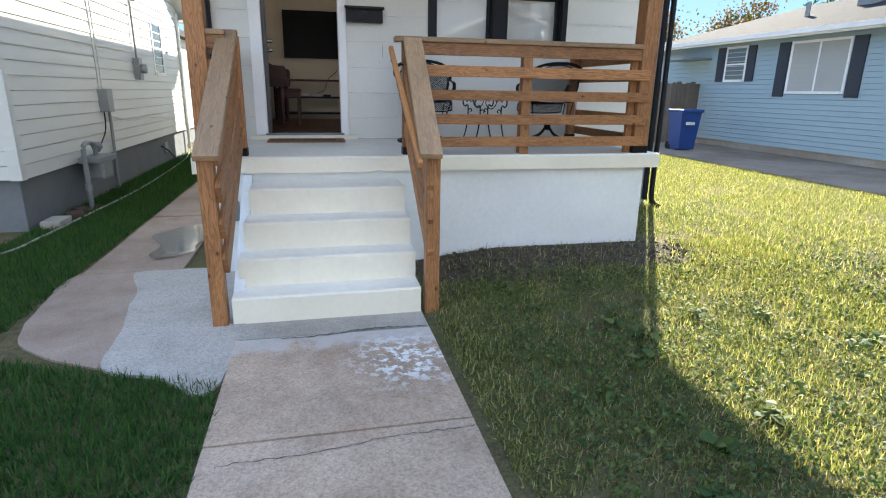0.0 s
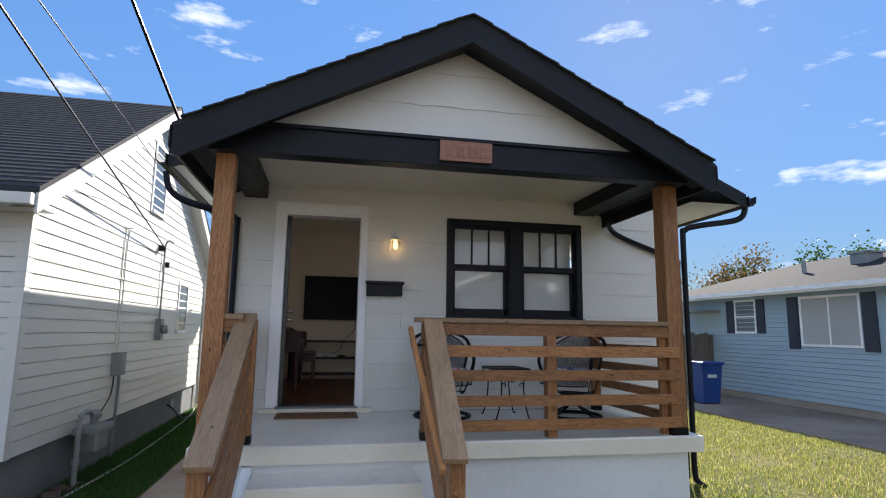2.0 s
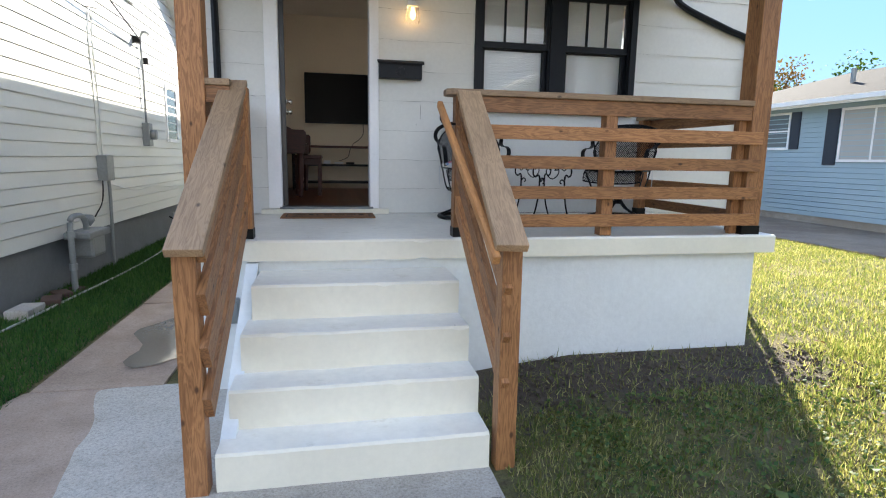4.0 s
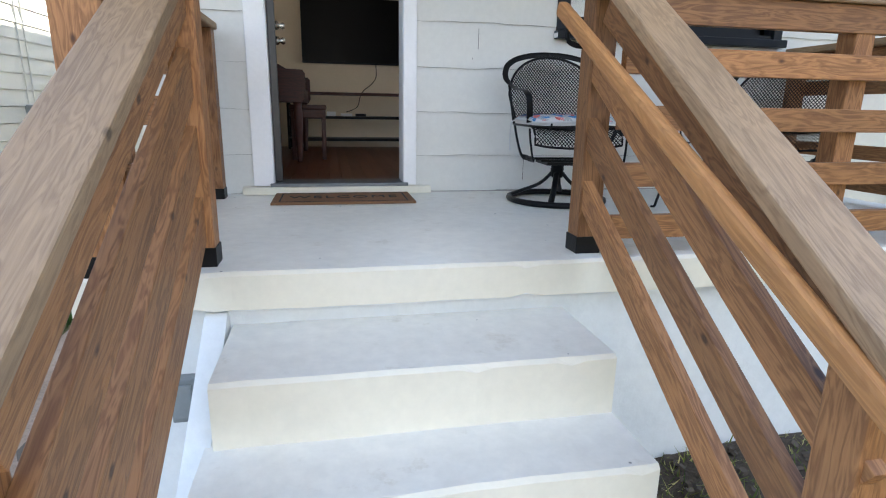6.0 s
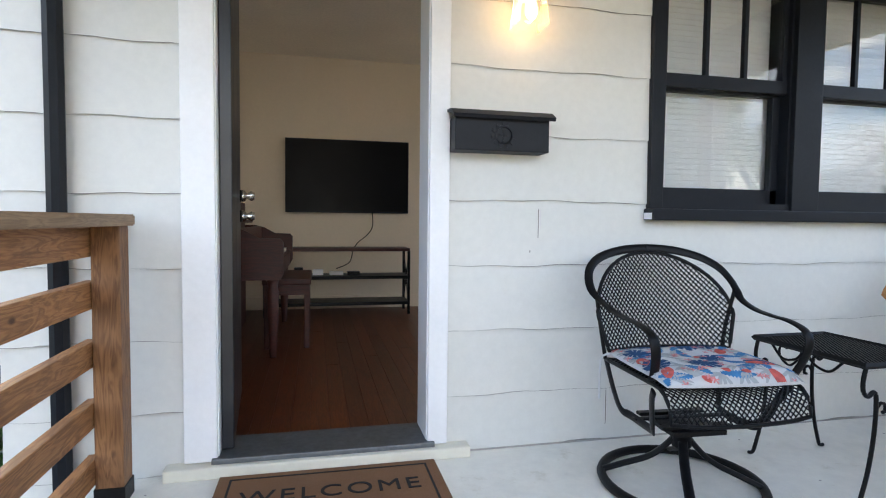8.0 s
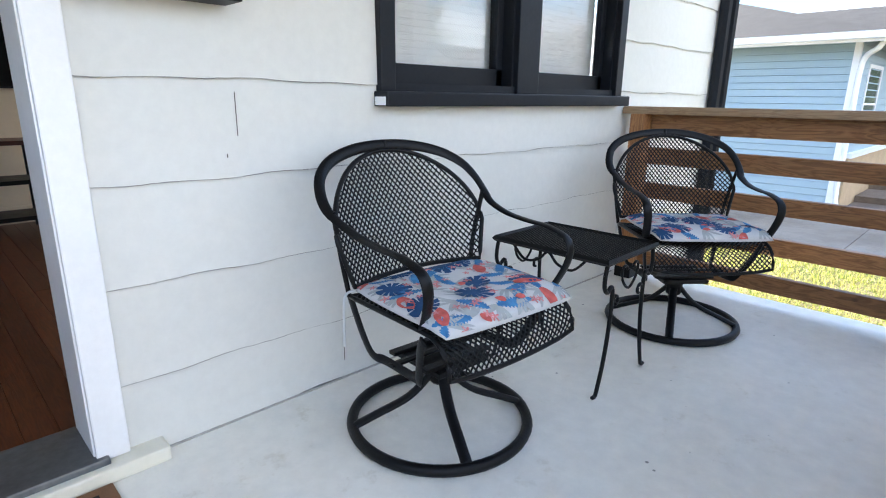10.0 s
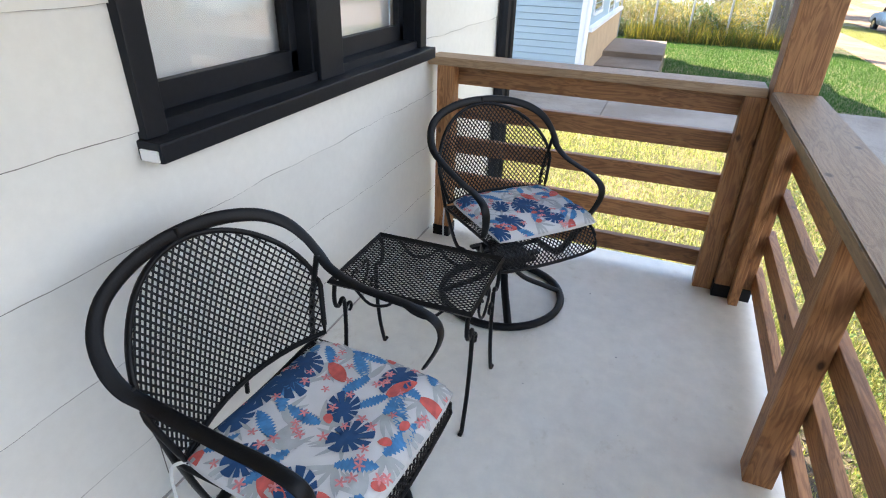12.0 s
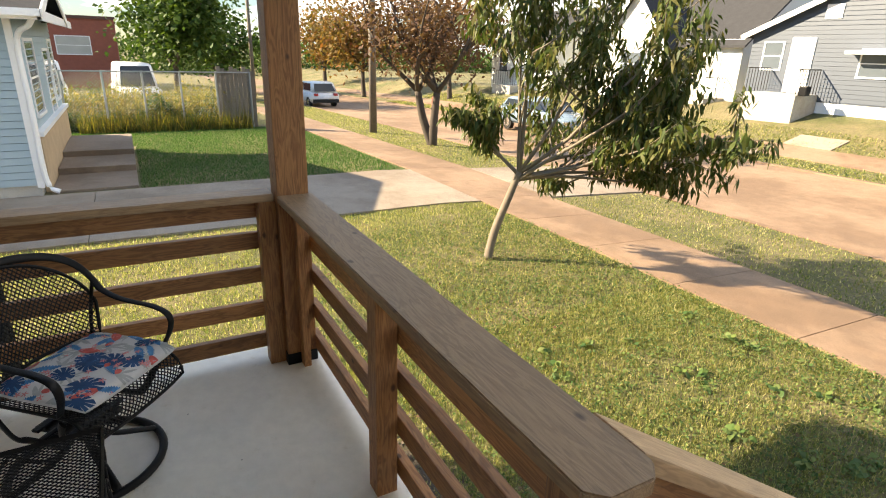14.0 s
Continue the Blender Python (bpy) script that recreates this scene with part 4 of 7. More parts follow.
plaque = thing("plaque", "reddish wooden plaque with raised bars on the beam", "plaque")
part("board", boxes((0.715, 1.155, 4.962, 4.975, 3.20, 3.37), bevel=0.003), timber("plaque_wood", (0.36, 0.17, 0.11), (0.22, 0.09, 0.055), 0.5, 0.05, False), plaque)
for k in range(4):
    part("raised_bar", boxes((0.765 + 0.095 * k, 0.82 + 0.095 * k, 4.955, 4.963, 3.235, 3.33), bevel=0.004), plaque.children[0].data.materials[0], plaque)

lamp = thing("wall_lamp", "small white lantern wall lamp with a lit warm bulb", "lamp")
part("back_plate", boxes((0.53, 0.60, FW - 0.03, FW - 0.01, 2.78, 2.90), bevel=0.01), TRIMW, lamp)
part("arm", tube(smooth_path([(0.565, 6.78, 2.86), (0.565, 6.74, 2.89), (0.565, 6.70, 2.87), (0.565, 6.70, 2.84)], 5), 0.009, 8), TRIMW, lamp, "", True)
def frustum(bm, cx, cy, z0, z1, r0, r1, n=4, rot=45):
    rows = [[bm.verts.new((cx + r * math.cos(radians(rot + 360 * k / n)), cy + r * math.sin(radians(rot + 360 * k / n)), z)) for k in range(n)] for z, r in ((z0, r0), (z1, r1))]
    for k in range(n):
        bm.faces.new((rows[0][k], rows[0][(k + 1) % n], rows[1][(k + 1) % n], rows[1][k]))
    return rows
bm = bmesh.new()
ro = frustum(bm, 0.565, 6.70, 2.815, 2.855, 0.075, 0.03)
bm.faces.new(ro[1])
part("cap", bm, TRIMW, lamp)
bm = bmesh.new()
frustum(bm, 0.565, 6.70, 2.685, 2.815, 0.085, 0.065)
sh = part("shade", bm, glass_mat("clear_lamp_glass", (1, 1, 1)), lamp, "clear glass shade")
sh.visible_shadow = False
BULB = bpy.data.materials.new("lit_bulb")
BULB.use_nodes = True
e = BULB.node_tree.nodes["Principled BSDF"]
e.inputs["Emission Color"].default_value, e.inputs["Emission Strength"].default_value = (1, 0.55, 0.18, 1), 1.0
part("bulb", tube([Vector((0.565, 6.70, z)) for z in (2.70, 2.71, 2.73, 2.76, 2.79, 2.81)], [0.004, 0.018, 0.026, 0.024, 0.014, 0.012], 12), BULB, lamp, "glowing warm bulb", True)
pl = new("lamp_light", bpy.data.lights.new("lamp_light", "POINT"))
pl.data.energy, pl.data.color, pl.data.shadow_soft_size = 0.009, (1, 0.62, 0.28), 0.03
pl.location = (0.565, 6.70, 2.66)

mat_ = thing("door_mat", "brown coir welcome mat with a black border at the threshold", "mat")
part("mat_body", boxes((-0.585, 0.207, 6.345, 6.715, F + 0.001, F + 0.014), bevel=0.004), RUG, mat_)
part("border", boxes((-0.545, 0.167, 6.378, 6.386, F + 0.013, F + 0.0155), (-0.545, 0.167, 6.674, 6.682, F + 0.013, F + 0.0155), (-0.545, -0.537, 6.386, 6.674, F + 0.013, F + 0.0155), (0.159, 0.167, 6.386, 6.674, F + 0.013, F + 0.0155)), INK, mat_)
fc = bpy.data.curves.new("welcome", "FONT")
fc.body, fc.size, fc.align_x, fc.align_y, fc.space_character, fc.extrude = "WELCOME", 0.115, "CENTER", "CENTER", 1.18, 0.001
tmp = new("welcome_tmp", fc)
dg = bpy.context.evaluated_depsgraph_get()
dg.update()
tm = bpy.data.meshes.new_from_object(tmp.evaluated_get(dg))
bpy.data.objects.remove(tmp)
tm.materials.clear()
tm.materials.append(INK)
tx = new("lettering", tm)
tx.parent, tx.location = mat_, (-0.19, 6.53, F + 0.0155)

outlet = thing("outlet_box", "grey weatherproof outlet box on the foundation by the steps", "outlet")
part("housing", boxes((-0.81, -0.73, 5.085, 5.131, 0.46, 0.62), bevel=0.008), PLASTIC, outlet)
part("cover", boxes((-0.80, -0.74, 5.07, 5.086, 0.48, 0.60), bevel=0.006), PLASTIC, outlet)

# ---- the room behind the door ----
RF = 1.02
tagged(link_mesh("room_wall_back", boxes((-1.16, 3.9, 10.40, 10.5, RF - 0.1, 3.6)), BEIGE), "beige painted wall behind the television", "wall", kind="structure")
tagged(link_mesh("room_wall_left", boxes((-1.16, -1.12, FW + WT, 10.4, RF, 3.6)), BEIGE), "beige painted room wall", "wall", kind="structure")
# same added, unseen opening as in the outer wall
tagged(link_mesh("room_wall_right", boxes((3.86, 3.9, FW + WT, 7.5, RF, 3.6), (3.86, 3.9, 10.0, 10.4, RF, 3.6), (3.86, 3.9, 7.5, 10.0, RF, 1.6), (3.86, 3.9, 7.5, 10.0, 3.3, 3.6)), BEIGE), "beige painted room wall", "wall", kind="structure")
tagged(link_mesh("ceiling_room", boxes((-1.16, 3.9, FW + WT, 10.4, 3.55, 3.6)), plain("room_ceiling_paint", (0.74, 0.68, 0.58), 0.7)), "plain room ceiling", "ceiling", kind="structure")
tagged(link_mesh("baseboard", boxes((-1.12, 3.86, 10.375, 10.4, RF, RF + 0.13), bevel=0.004), BEIGE), "painted baseboard", "trim", kind="structure")
rfloor = tagged(new("floor_room"), "dark red-brown varnished plank floor", "floor", kind="structure")
part("subfloor", boxes((-1.16, 3.9, FW + WT - 0.005, 10.4, RF - 0.15, RF - 0.02)), MAHOG, rfloor)
for k in range(58):
    x0 = -1.12 + 0.085 * k
    cut = 8.0 + 1.7 * ((k * 0.37) % 1)
    for y0, y1 in ((FW + WT, cut - 0.001), (cut + 0.001, 10.375)):
        block("plank", x0 + 0.0008, x0 + 0.0842, y0, y1, RF - 0.02, RF + 0.002, OAK, rfloor, 0.001)

tv = thing("television", "large black wall-mounted flat television, switched off", "television")
part("screen", boxes((-0.535, 0.68, 10.35, 10.352, 2.015, 2.725)), SCREEN, tv)
part("case", boxes((-0.545, 0.69, 10.352, 10.40, 2.0, 2.735), bevel=0.004), BLACK, tv)
part("power_cord", tube(smooth_path([(0.32, 10.375, 2.0), (0.32, 10.37, 1.86), (0.26, 10.36, 1.77), (0.17, 10.33, 1.70), (0.12, 10.3, 1.62), (0.08, 10.28, 1.5), (-0.05, 10.25, 1.44)], 6), 0.005, 6), IRON, tv, "thin black cord")
con = thing("console_table", "low black metal console table with two shelves", "table")
for z0, z1 in ((1.63, 1.66), (1.365, 1.395), (1.115, 1.145)):
    part("shelf", boxes((-0.72, 0.64, 9.92, 10.26, z0, z1), bevel=0.003), MAHOG if z1 > 1.6 else IRON, con)
for x in (-0.71, 0.63):
    for y in (9.93, 10.25):
        part("leg", boxes((x - 0.012, x + 0.012, y - 0.012, y + 0.012, RF, 1.63)), IRON, con)
    for a, b in ((0, 1), (1, 0)):
        beam("brace", (x, 9.93, RF + 0.1 + 0.5 * a), (x, 10.25, RF + 0.1 + 0.5 * b), 0.012, 0.012, IRON, con)
for k, (x, w, h, m) in enumerate(((-0.45, 0.08, 0.07, IRON), (-0.28, 0.10, 0.05, TRIMW), (-0.12, 0.13, 0.03, TRIMW), (0.05, 0.12, 0.03, IRON))):
    tagged(link_mesh("device_box", boxes((x, x + w, 10.05, 10.15, 1.395, 1.395 + h), bevel=0.004), m), "small electronic box on the console shelf", "device")
piano = thing("piano", "dark mahogany upright spinet piano against the wall", "piano", at=(-0.05, 0.0, -0.065))
part("case", boxes((-1.10, -0.80, 8.32, 9.75, RF + 0.067, 1.96), bevel=0.012), MAHOG, piano)
part("lid", boxes((-1.115, -0.74, 8.30, 9.77, 1.96, 1.985), bevel=0.006), MAHOG, piano)
for y0 in (8.32, 9.70):
    bm = bmesh.new()
    pr = [(-0.80, 1.60), (-0.42, 1.60), (-0.40, 1.64), (-0.40, 1.84), (-0.42, 1.865), (-0.55, 1.87), (-0.64, 1.92), (-0.72, 1.94), (-0.80, 1.94)]
    ra = [[bm.verts.new((x, y, z)) for x, z in pr] for y in (y0, y0 + 0.05)]
    for k in range(len(pr)):
        bm.faces.new((ra[0][k], ra[0][(k + 1) % len(pr)], ra[1][(k + 1) % len(pr)], ra[1][k]))
    bm.faces.new(ra[0][::-1])
    bm.faces.new(ra[1])
    bmesh.ops.recalc_face_normals(bm, faces=bm.faces[:])
    part("cheek", bm, MAHOG, piano)
part("keybed", boxes((-0.80, -0.42, 8.37, 9.70, 1.60, 1.72), bevel=0.006), MAHOG, piano)
keys = part("keys", boxes(*[(-0.62, -0.45, 8.40 + 0.0235 * k, 8.4225 + 0.0235 * k, 1.72, 1.745) for k in range(54)]), IVORY, piano, "ivory white piano keys")
part("fallboard", boxes((-0.70, -0.66, 8.37, 9.70, 1.74, 1.93), bevel=0.004), MAHOG, piano)
part("music_desk", boxes((-0.78, -0.76, 8.7, 9.4, 1.985, 2.12), bevel=0.004), MAHOG, piano)
for y in (8.37, 9.68):
    part("leg", tube([Vector((-0.47, y, z)) for z in (RF + 0.067, RF + 0.09, RF + 0.15, RF + 0.35, RF + 0.5, RF + 0.53, RF + 0.58)], [0.022, 0.024, 0.026, 0.036, 0.04, 0.03, 0.04], 12), MAHOG, piano, "turned wooden leg", True)
stool = thing("piano_bench", "dark wooden piano bench with a padded seat", "bench")
part("apron", boxes((-0.60, -0.29, 8.60, 9.30, 1.40, 1.47), bevel=0.005), MAHOG, stool)
part("seat", boxes((-0.61, -0.28, 8.59, 9.31, 1.47, 1.515), bevel=0.012), MAHOG, stool)
for x in (-0.58, -0.31):
    for y in (8.63, 9.27):
        part("leg", boxes((x - 0.018, x + 0.018, y - 0.018, y + 0.018, RF, 1.40), bevel=0.005), MAHOG, stool)

# fill lamp added to brighten the room, in the unseen opening at its right
wl_ = new("side_window_light", bpy.data.lights.new("side_window_light", "AREA"))
wl_.data.shape, wl_.data.size, wl_.data.size_y, wl_.data.energy, wl_.data.color = "RECTANGLE", 2.4, 1.6, 1.25, (0.95, 0.97, 1.0)
wl_.matrix_world = look((3.98, 8.75, 2.45), (1.0, 8.9, 2.3))
# ---- patio furniture ----
def clip_line(inside, p, d, reach, n=60):
    """The longest run of points along a line that lies inside an outline."""
    ok = [k for k in range(-n, n + 1) if inside(p[0] + d[0] * reach * k / n, p[1] + d[1] * reach * k / n)]
    return (ok[0] * reach / n, ok[-1] * reach / n) if len(ok) > 1 else None


def lattice(inside, place, reach, pitch, slope, r, steps=8, span=0.4):
    """Expanded metal: two sets of crossing strands on a curved surface."""
    bm = bmesh.new()
    for sg in (-1, 1):
        d = Vector((math.cos(slope), sg * math.sin(slope)))
        nrm = Vector((-d.y, d.x))
        m = int(reach / pitch)
        for k in range(-m, m + 1):
            p = nrm * (k * pitch)
            run = clip_line(inside, p, d, span)
            if run:
                pts = [place(p.x + d.x * (run[0] + (run[1] - run[0]) * j / steps), p.y + d.y * (run[0] + (run[1] - run[0]) * j / steps), sg * 0.0008) for j in range(steps + 1)]
                add_tube(bm, pts, r, 4)
    return bm


def back_y(x, z):
    return 0.135 + (z - 0.45) * 0.36 - 1.0 * x * x


def half_w(z):
    return 0.278 * math.sqrt(max(0, 1 - ((z - 0.6) / 0.228) ** 2)) if z > 0.6 else 0.245 + 0.033 * (z - 0.47) / 0.13


def chair(at, turn, label):
    c = thing("patio_chair", label, "chair", "patio chairs", at, turn)
    # swivel base
    ring = [Vector((0.275 * math.cos(a), 0.275 * math.sin(a), 0.018)) for a in (2 * math.pi * k / 48 for k in range(48))]
    base = part("base_ring", tube(ring, 0.017, 8, closed=True, flatten=1.0), IRON, c, "", True)
    for k in range(4):
        a = radians(65 + 90 * k)
        d = Vector((math.cos(a), math.sin(a), 0))
        part("spoke", tube(smooth_path([d * 0.27 + Vector((0, 0, 0.025)), d * 0.2 + Vector((0, 0, 0.055)), d * 0.1 + Vector((0, 0, 0.10)), d * 0.03 + Vector((0, 0, 0.17)), d * 0.02 + Vector((0, 0, 0.21))], 5), 0.017, 8, flatten=0.6), IRON, c, "", True)
    part("hub", tube([Vector((0, 0, z)) for z in (0.14, 0.15, 0.21, 0.22)], [0.03, 0.036, 0.036, 0.05], 14), IRON, c, "", True)
    part("swivel_plate", boxes((-0.10, 0.10, -0.11, 0.11, 0.22, 0.238), (-0.13, 0.13, -0.09, -0.06, 0.238, 0.25), (-0.13, 0.13, 0.06, 0.09, 0.238, 0.25), bevel=0.003), IRON, c)
    for sx in (-1, 1):
        pts = smooth_path([(sx * 0.235, 0.13, 0.44), (sx * 0.22, 0.10, 0.34), (sx * 0.20, 0.075, 0.265), (sx * 0.18, 0.03, 0.252), (sx * 0.18, -0.1, 0.252), (sx * 0.20, -0.14, 0.27), (sx * 0.235, -0.19, 0.38), (sx * 0.245, -0.215, 0.42)], 5)
        part("under_frame", tube(pts, 0.016, 8, flatten=0.35, normal=[(sx, 0, 0.0)] * len(pts)), IRON, c, "", True)
        part("cross_strap", tube([Vector((sx * 0.19, y, 0.252)) for y in (0.0,)] + [Vector((0, 0.0, 0.252))], 0.016, 8, flatten=0.35), IRON, c)
    # seat pan: mesh with a rolled front, and its rim
    def seat_at(u, v, w):
        y = v - 0.08
        z = 0.435 + w
        if y < -0.22:
            t = -0.22 - y
            a = min(t / 0.085, 1.45)
            y, z = -0.22 - 0.085 * math.sin(a), 0.435 - 0.085 * (1 - math.cos(a)) - max(0, t - 0.123) + w
        return Vector((u, y, z + 0.25 * u * u - 0.01))
    part("seat_mesh", lattice(lambda u, v: abs(u) < 0.235 and -0.28 < v < 0.2, seat_at, 0.5, 0.0140, radians(48), 0.0026, 10, 0.55), IRON, c, "black expanded-metal seat")
    rim = [seat_at(u, v, 0) for u, v in [(0.24, 0.2 - 0.48 * k / 16) for k in range(17)] + [(0.24 - 0.48 * k / 8, -0.285) for k in range(1, 8)] + [(-0.24, -0.28 + 0.48 * k / 16) for k in range(17)] + [(-0.24 + 0.48 * k / 8, 0.205) for k in range(1, 8)]]
    part("seat_rim", tube(rim, 0.007, 6, closed=True), IRON, c, "", True)
    # back mesh with inner hoop
    part("back_mesh", lattice(lambda u, v: 0.475 < v + 0.65 < 0.828 and abs(u) < half_w(v + 0.65) - 0.004, lambda u, v, w: Vector((u, back_y(u, v + 0.65) + w, v + 0.65)), 0.45, 0.0140, radians(50), 0.0027, 8, 0.5), IRON, c, "black expanded-metal back")
    hoop = []
    for k in range(60):
        t = k / 60
        if t < 0.62:
            a = math.pi * (t / 0.62)
            x, z = 0.278 * math.cos(a), 0.6 + 0.230 * math.sin(a)
        elif t < 0.72:
            s = (t - 0.62) / 0.1
            x, z = -0.278 + 0.033 * s, 0.6 - 0.125 * s
        elif t < 0.9:
            x, z = -0.245 + 0.490 * (t - 0.72) / 0.18, 0.475
        else:
            s = (t - 0.9) / 0.1
            x, z = 0.245 + 0.033 * s, 0.475 + 0.125 * s
        hoop.append(Vector((x, back_y(x, z), z)))
    part("back_hoop", tube(hoop, 0.0075, 8, closed=True), IRON, c, "", True)
    for x, z in ((0.0, 0.83), (0.0, 0.475)):
        part("tie", tube([Vector((x, back_y(x, z), z)), Vector((x, back_y(x, z) + 0.004, z + (0.03 if z > 0.6 else -0.045)))], 0.006, 6), IRON, c)
    half = [(0.252, -0.222, 0.46), (0.262, -0.25, 0.52), (0.269, -0.258, 0.57), (0.271, -0.235, 0.605), (0.273, -0.165, 0.624), (0.274, -0.087, 0.628), (0.276, 0.0, 0.638), (0.284, 0.08, 0.662), (0.298, 0.125, 0.692), (0.295, 0.165, 0.733), (0.270, 0.205, 0.777), (0.210, 0.242, 0.814), (0.110, 0.268, 0.839)]
    full = half + [(0, 0.277, 0.846)] + [(-x, y, z) for x, y, z in half[::-1]]
    pts = smooth_path(full, 5)
    nrm = []
    for p in pts:
        t = ss(p.z, 0.64, 0.76) * (1 if p.y > -0.05 else 0)
        low = 1 - ss(p.z, 0.56, 0.63) if p.y < -0.1 else 0
        up_ = Vector((0, -0.25, 1)).lerp(Vector((0, -1, 0.35)), t).lerp(Vector((0, -1, 0.2)), low)
        nrm.append(up_)
    part("arm_band", tube(pts, 0.0172, 10, flatten=0.28, normal=nrm), IRON, c, "wide black iron band forming arms and hoop", True)
    for sx in (-1, 1):
        part("back_stay", tube(smooth_path([(sx * 0.24, 0.125, 0.44), (sx * 0.258, 0.13, 0.55), (sx * 0.285, 0.12, 0.69)], 5), 0.008, 6), IRON, c, "", True)
    return c


chair((1.043, 6.352, F), -3, "black wrought-iron swivel patio chair beside the doorway")
chair((2.387, 6.205, F), -42, "black wrought-iron swivel patio chair in the porch corner")


COTTON = plain("white_print_cotton", (0.62, 0.63, 0.64), 0.85, vary=0.05, big=14, fine=500, bump=0.3, dist=0.002)
INKS = {"navy_leaf": plain("navy_print", (0.012, 0.062, 0.17), 0.85, vary=0.3, big=30, bump=0),
        "sky_leaf": plain("mid_blue_print", (0.05, 0.20, 0.42), 0.85, vary=0.35, big=40, bump=0),
        "grey_frond": plain("pale_grey_print", (0.40, 0.43, 0.44), 0.85, vary=0.12, big=30, bump=0),
        "coral_patch": plain("coral_print", (0.56, 0.11, 0.095), 0.85, vary=0.4, big=45, bump=0),
        "pink_flower": plain("pink_print", (0.66, 0.24, 0.25), 0.85, vary=0.4, big=120, bump=0)}


def split_leaf(r):
    """Broad heart-shaped leaf with deep cuts, as rings of points from its middle outwards."""
    n, size, rows = 84, r.uniform(0.042, 0.054), [[], [], []]
    for k in range(n):
        a = 2 * math.pi * k / n
        cut = 0.42 if (k % 7) == 6 and 0.14 < k / n < 0.86 else 1.0
        rad = size * (1.05 - 0.22 * math.cos(a) + 0.12 * math.cos(2 * a)) * (1 if k not in (0, 1, n - 1) else 0.5)
        for j, f in enumerate((0.3, 0.65, 1.0)):
            q = rad * min(f, cut)
            rows[j].append((q * math.cos(a), q * math.sin(a) * 0.9))
    return [rows]


def blade_shape(length, wide, bend, teeth=0, n=14):
    """A curved pointed blade, with toothed edges if asked, as two long rows."""
    left, right = [], []
    for k in range(n + 1):
        t = k / n
        w = wide * math.sin(math.pi * min(1, t * 0.93 + 0.07)) ** 0.7 * (1 - (0.45 if teeth and k % 2 else 0))
        x, y = length * t, bend * t * t
        left.append((x, y + w))
        right.append((x, y - w))
    return left + right[::-1]


def flower_shape(size):
    return [(size * (0.62 + 0.38 * math.cos(5 * a)) * math.cos(a), size * (0.62 + 0.38 * math.cos(5 * a)) * math.sin(a)) for a in (2 * math.pi * k / 40 for k in range(40))]


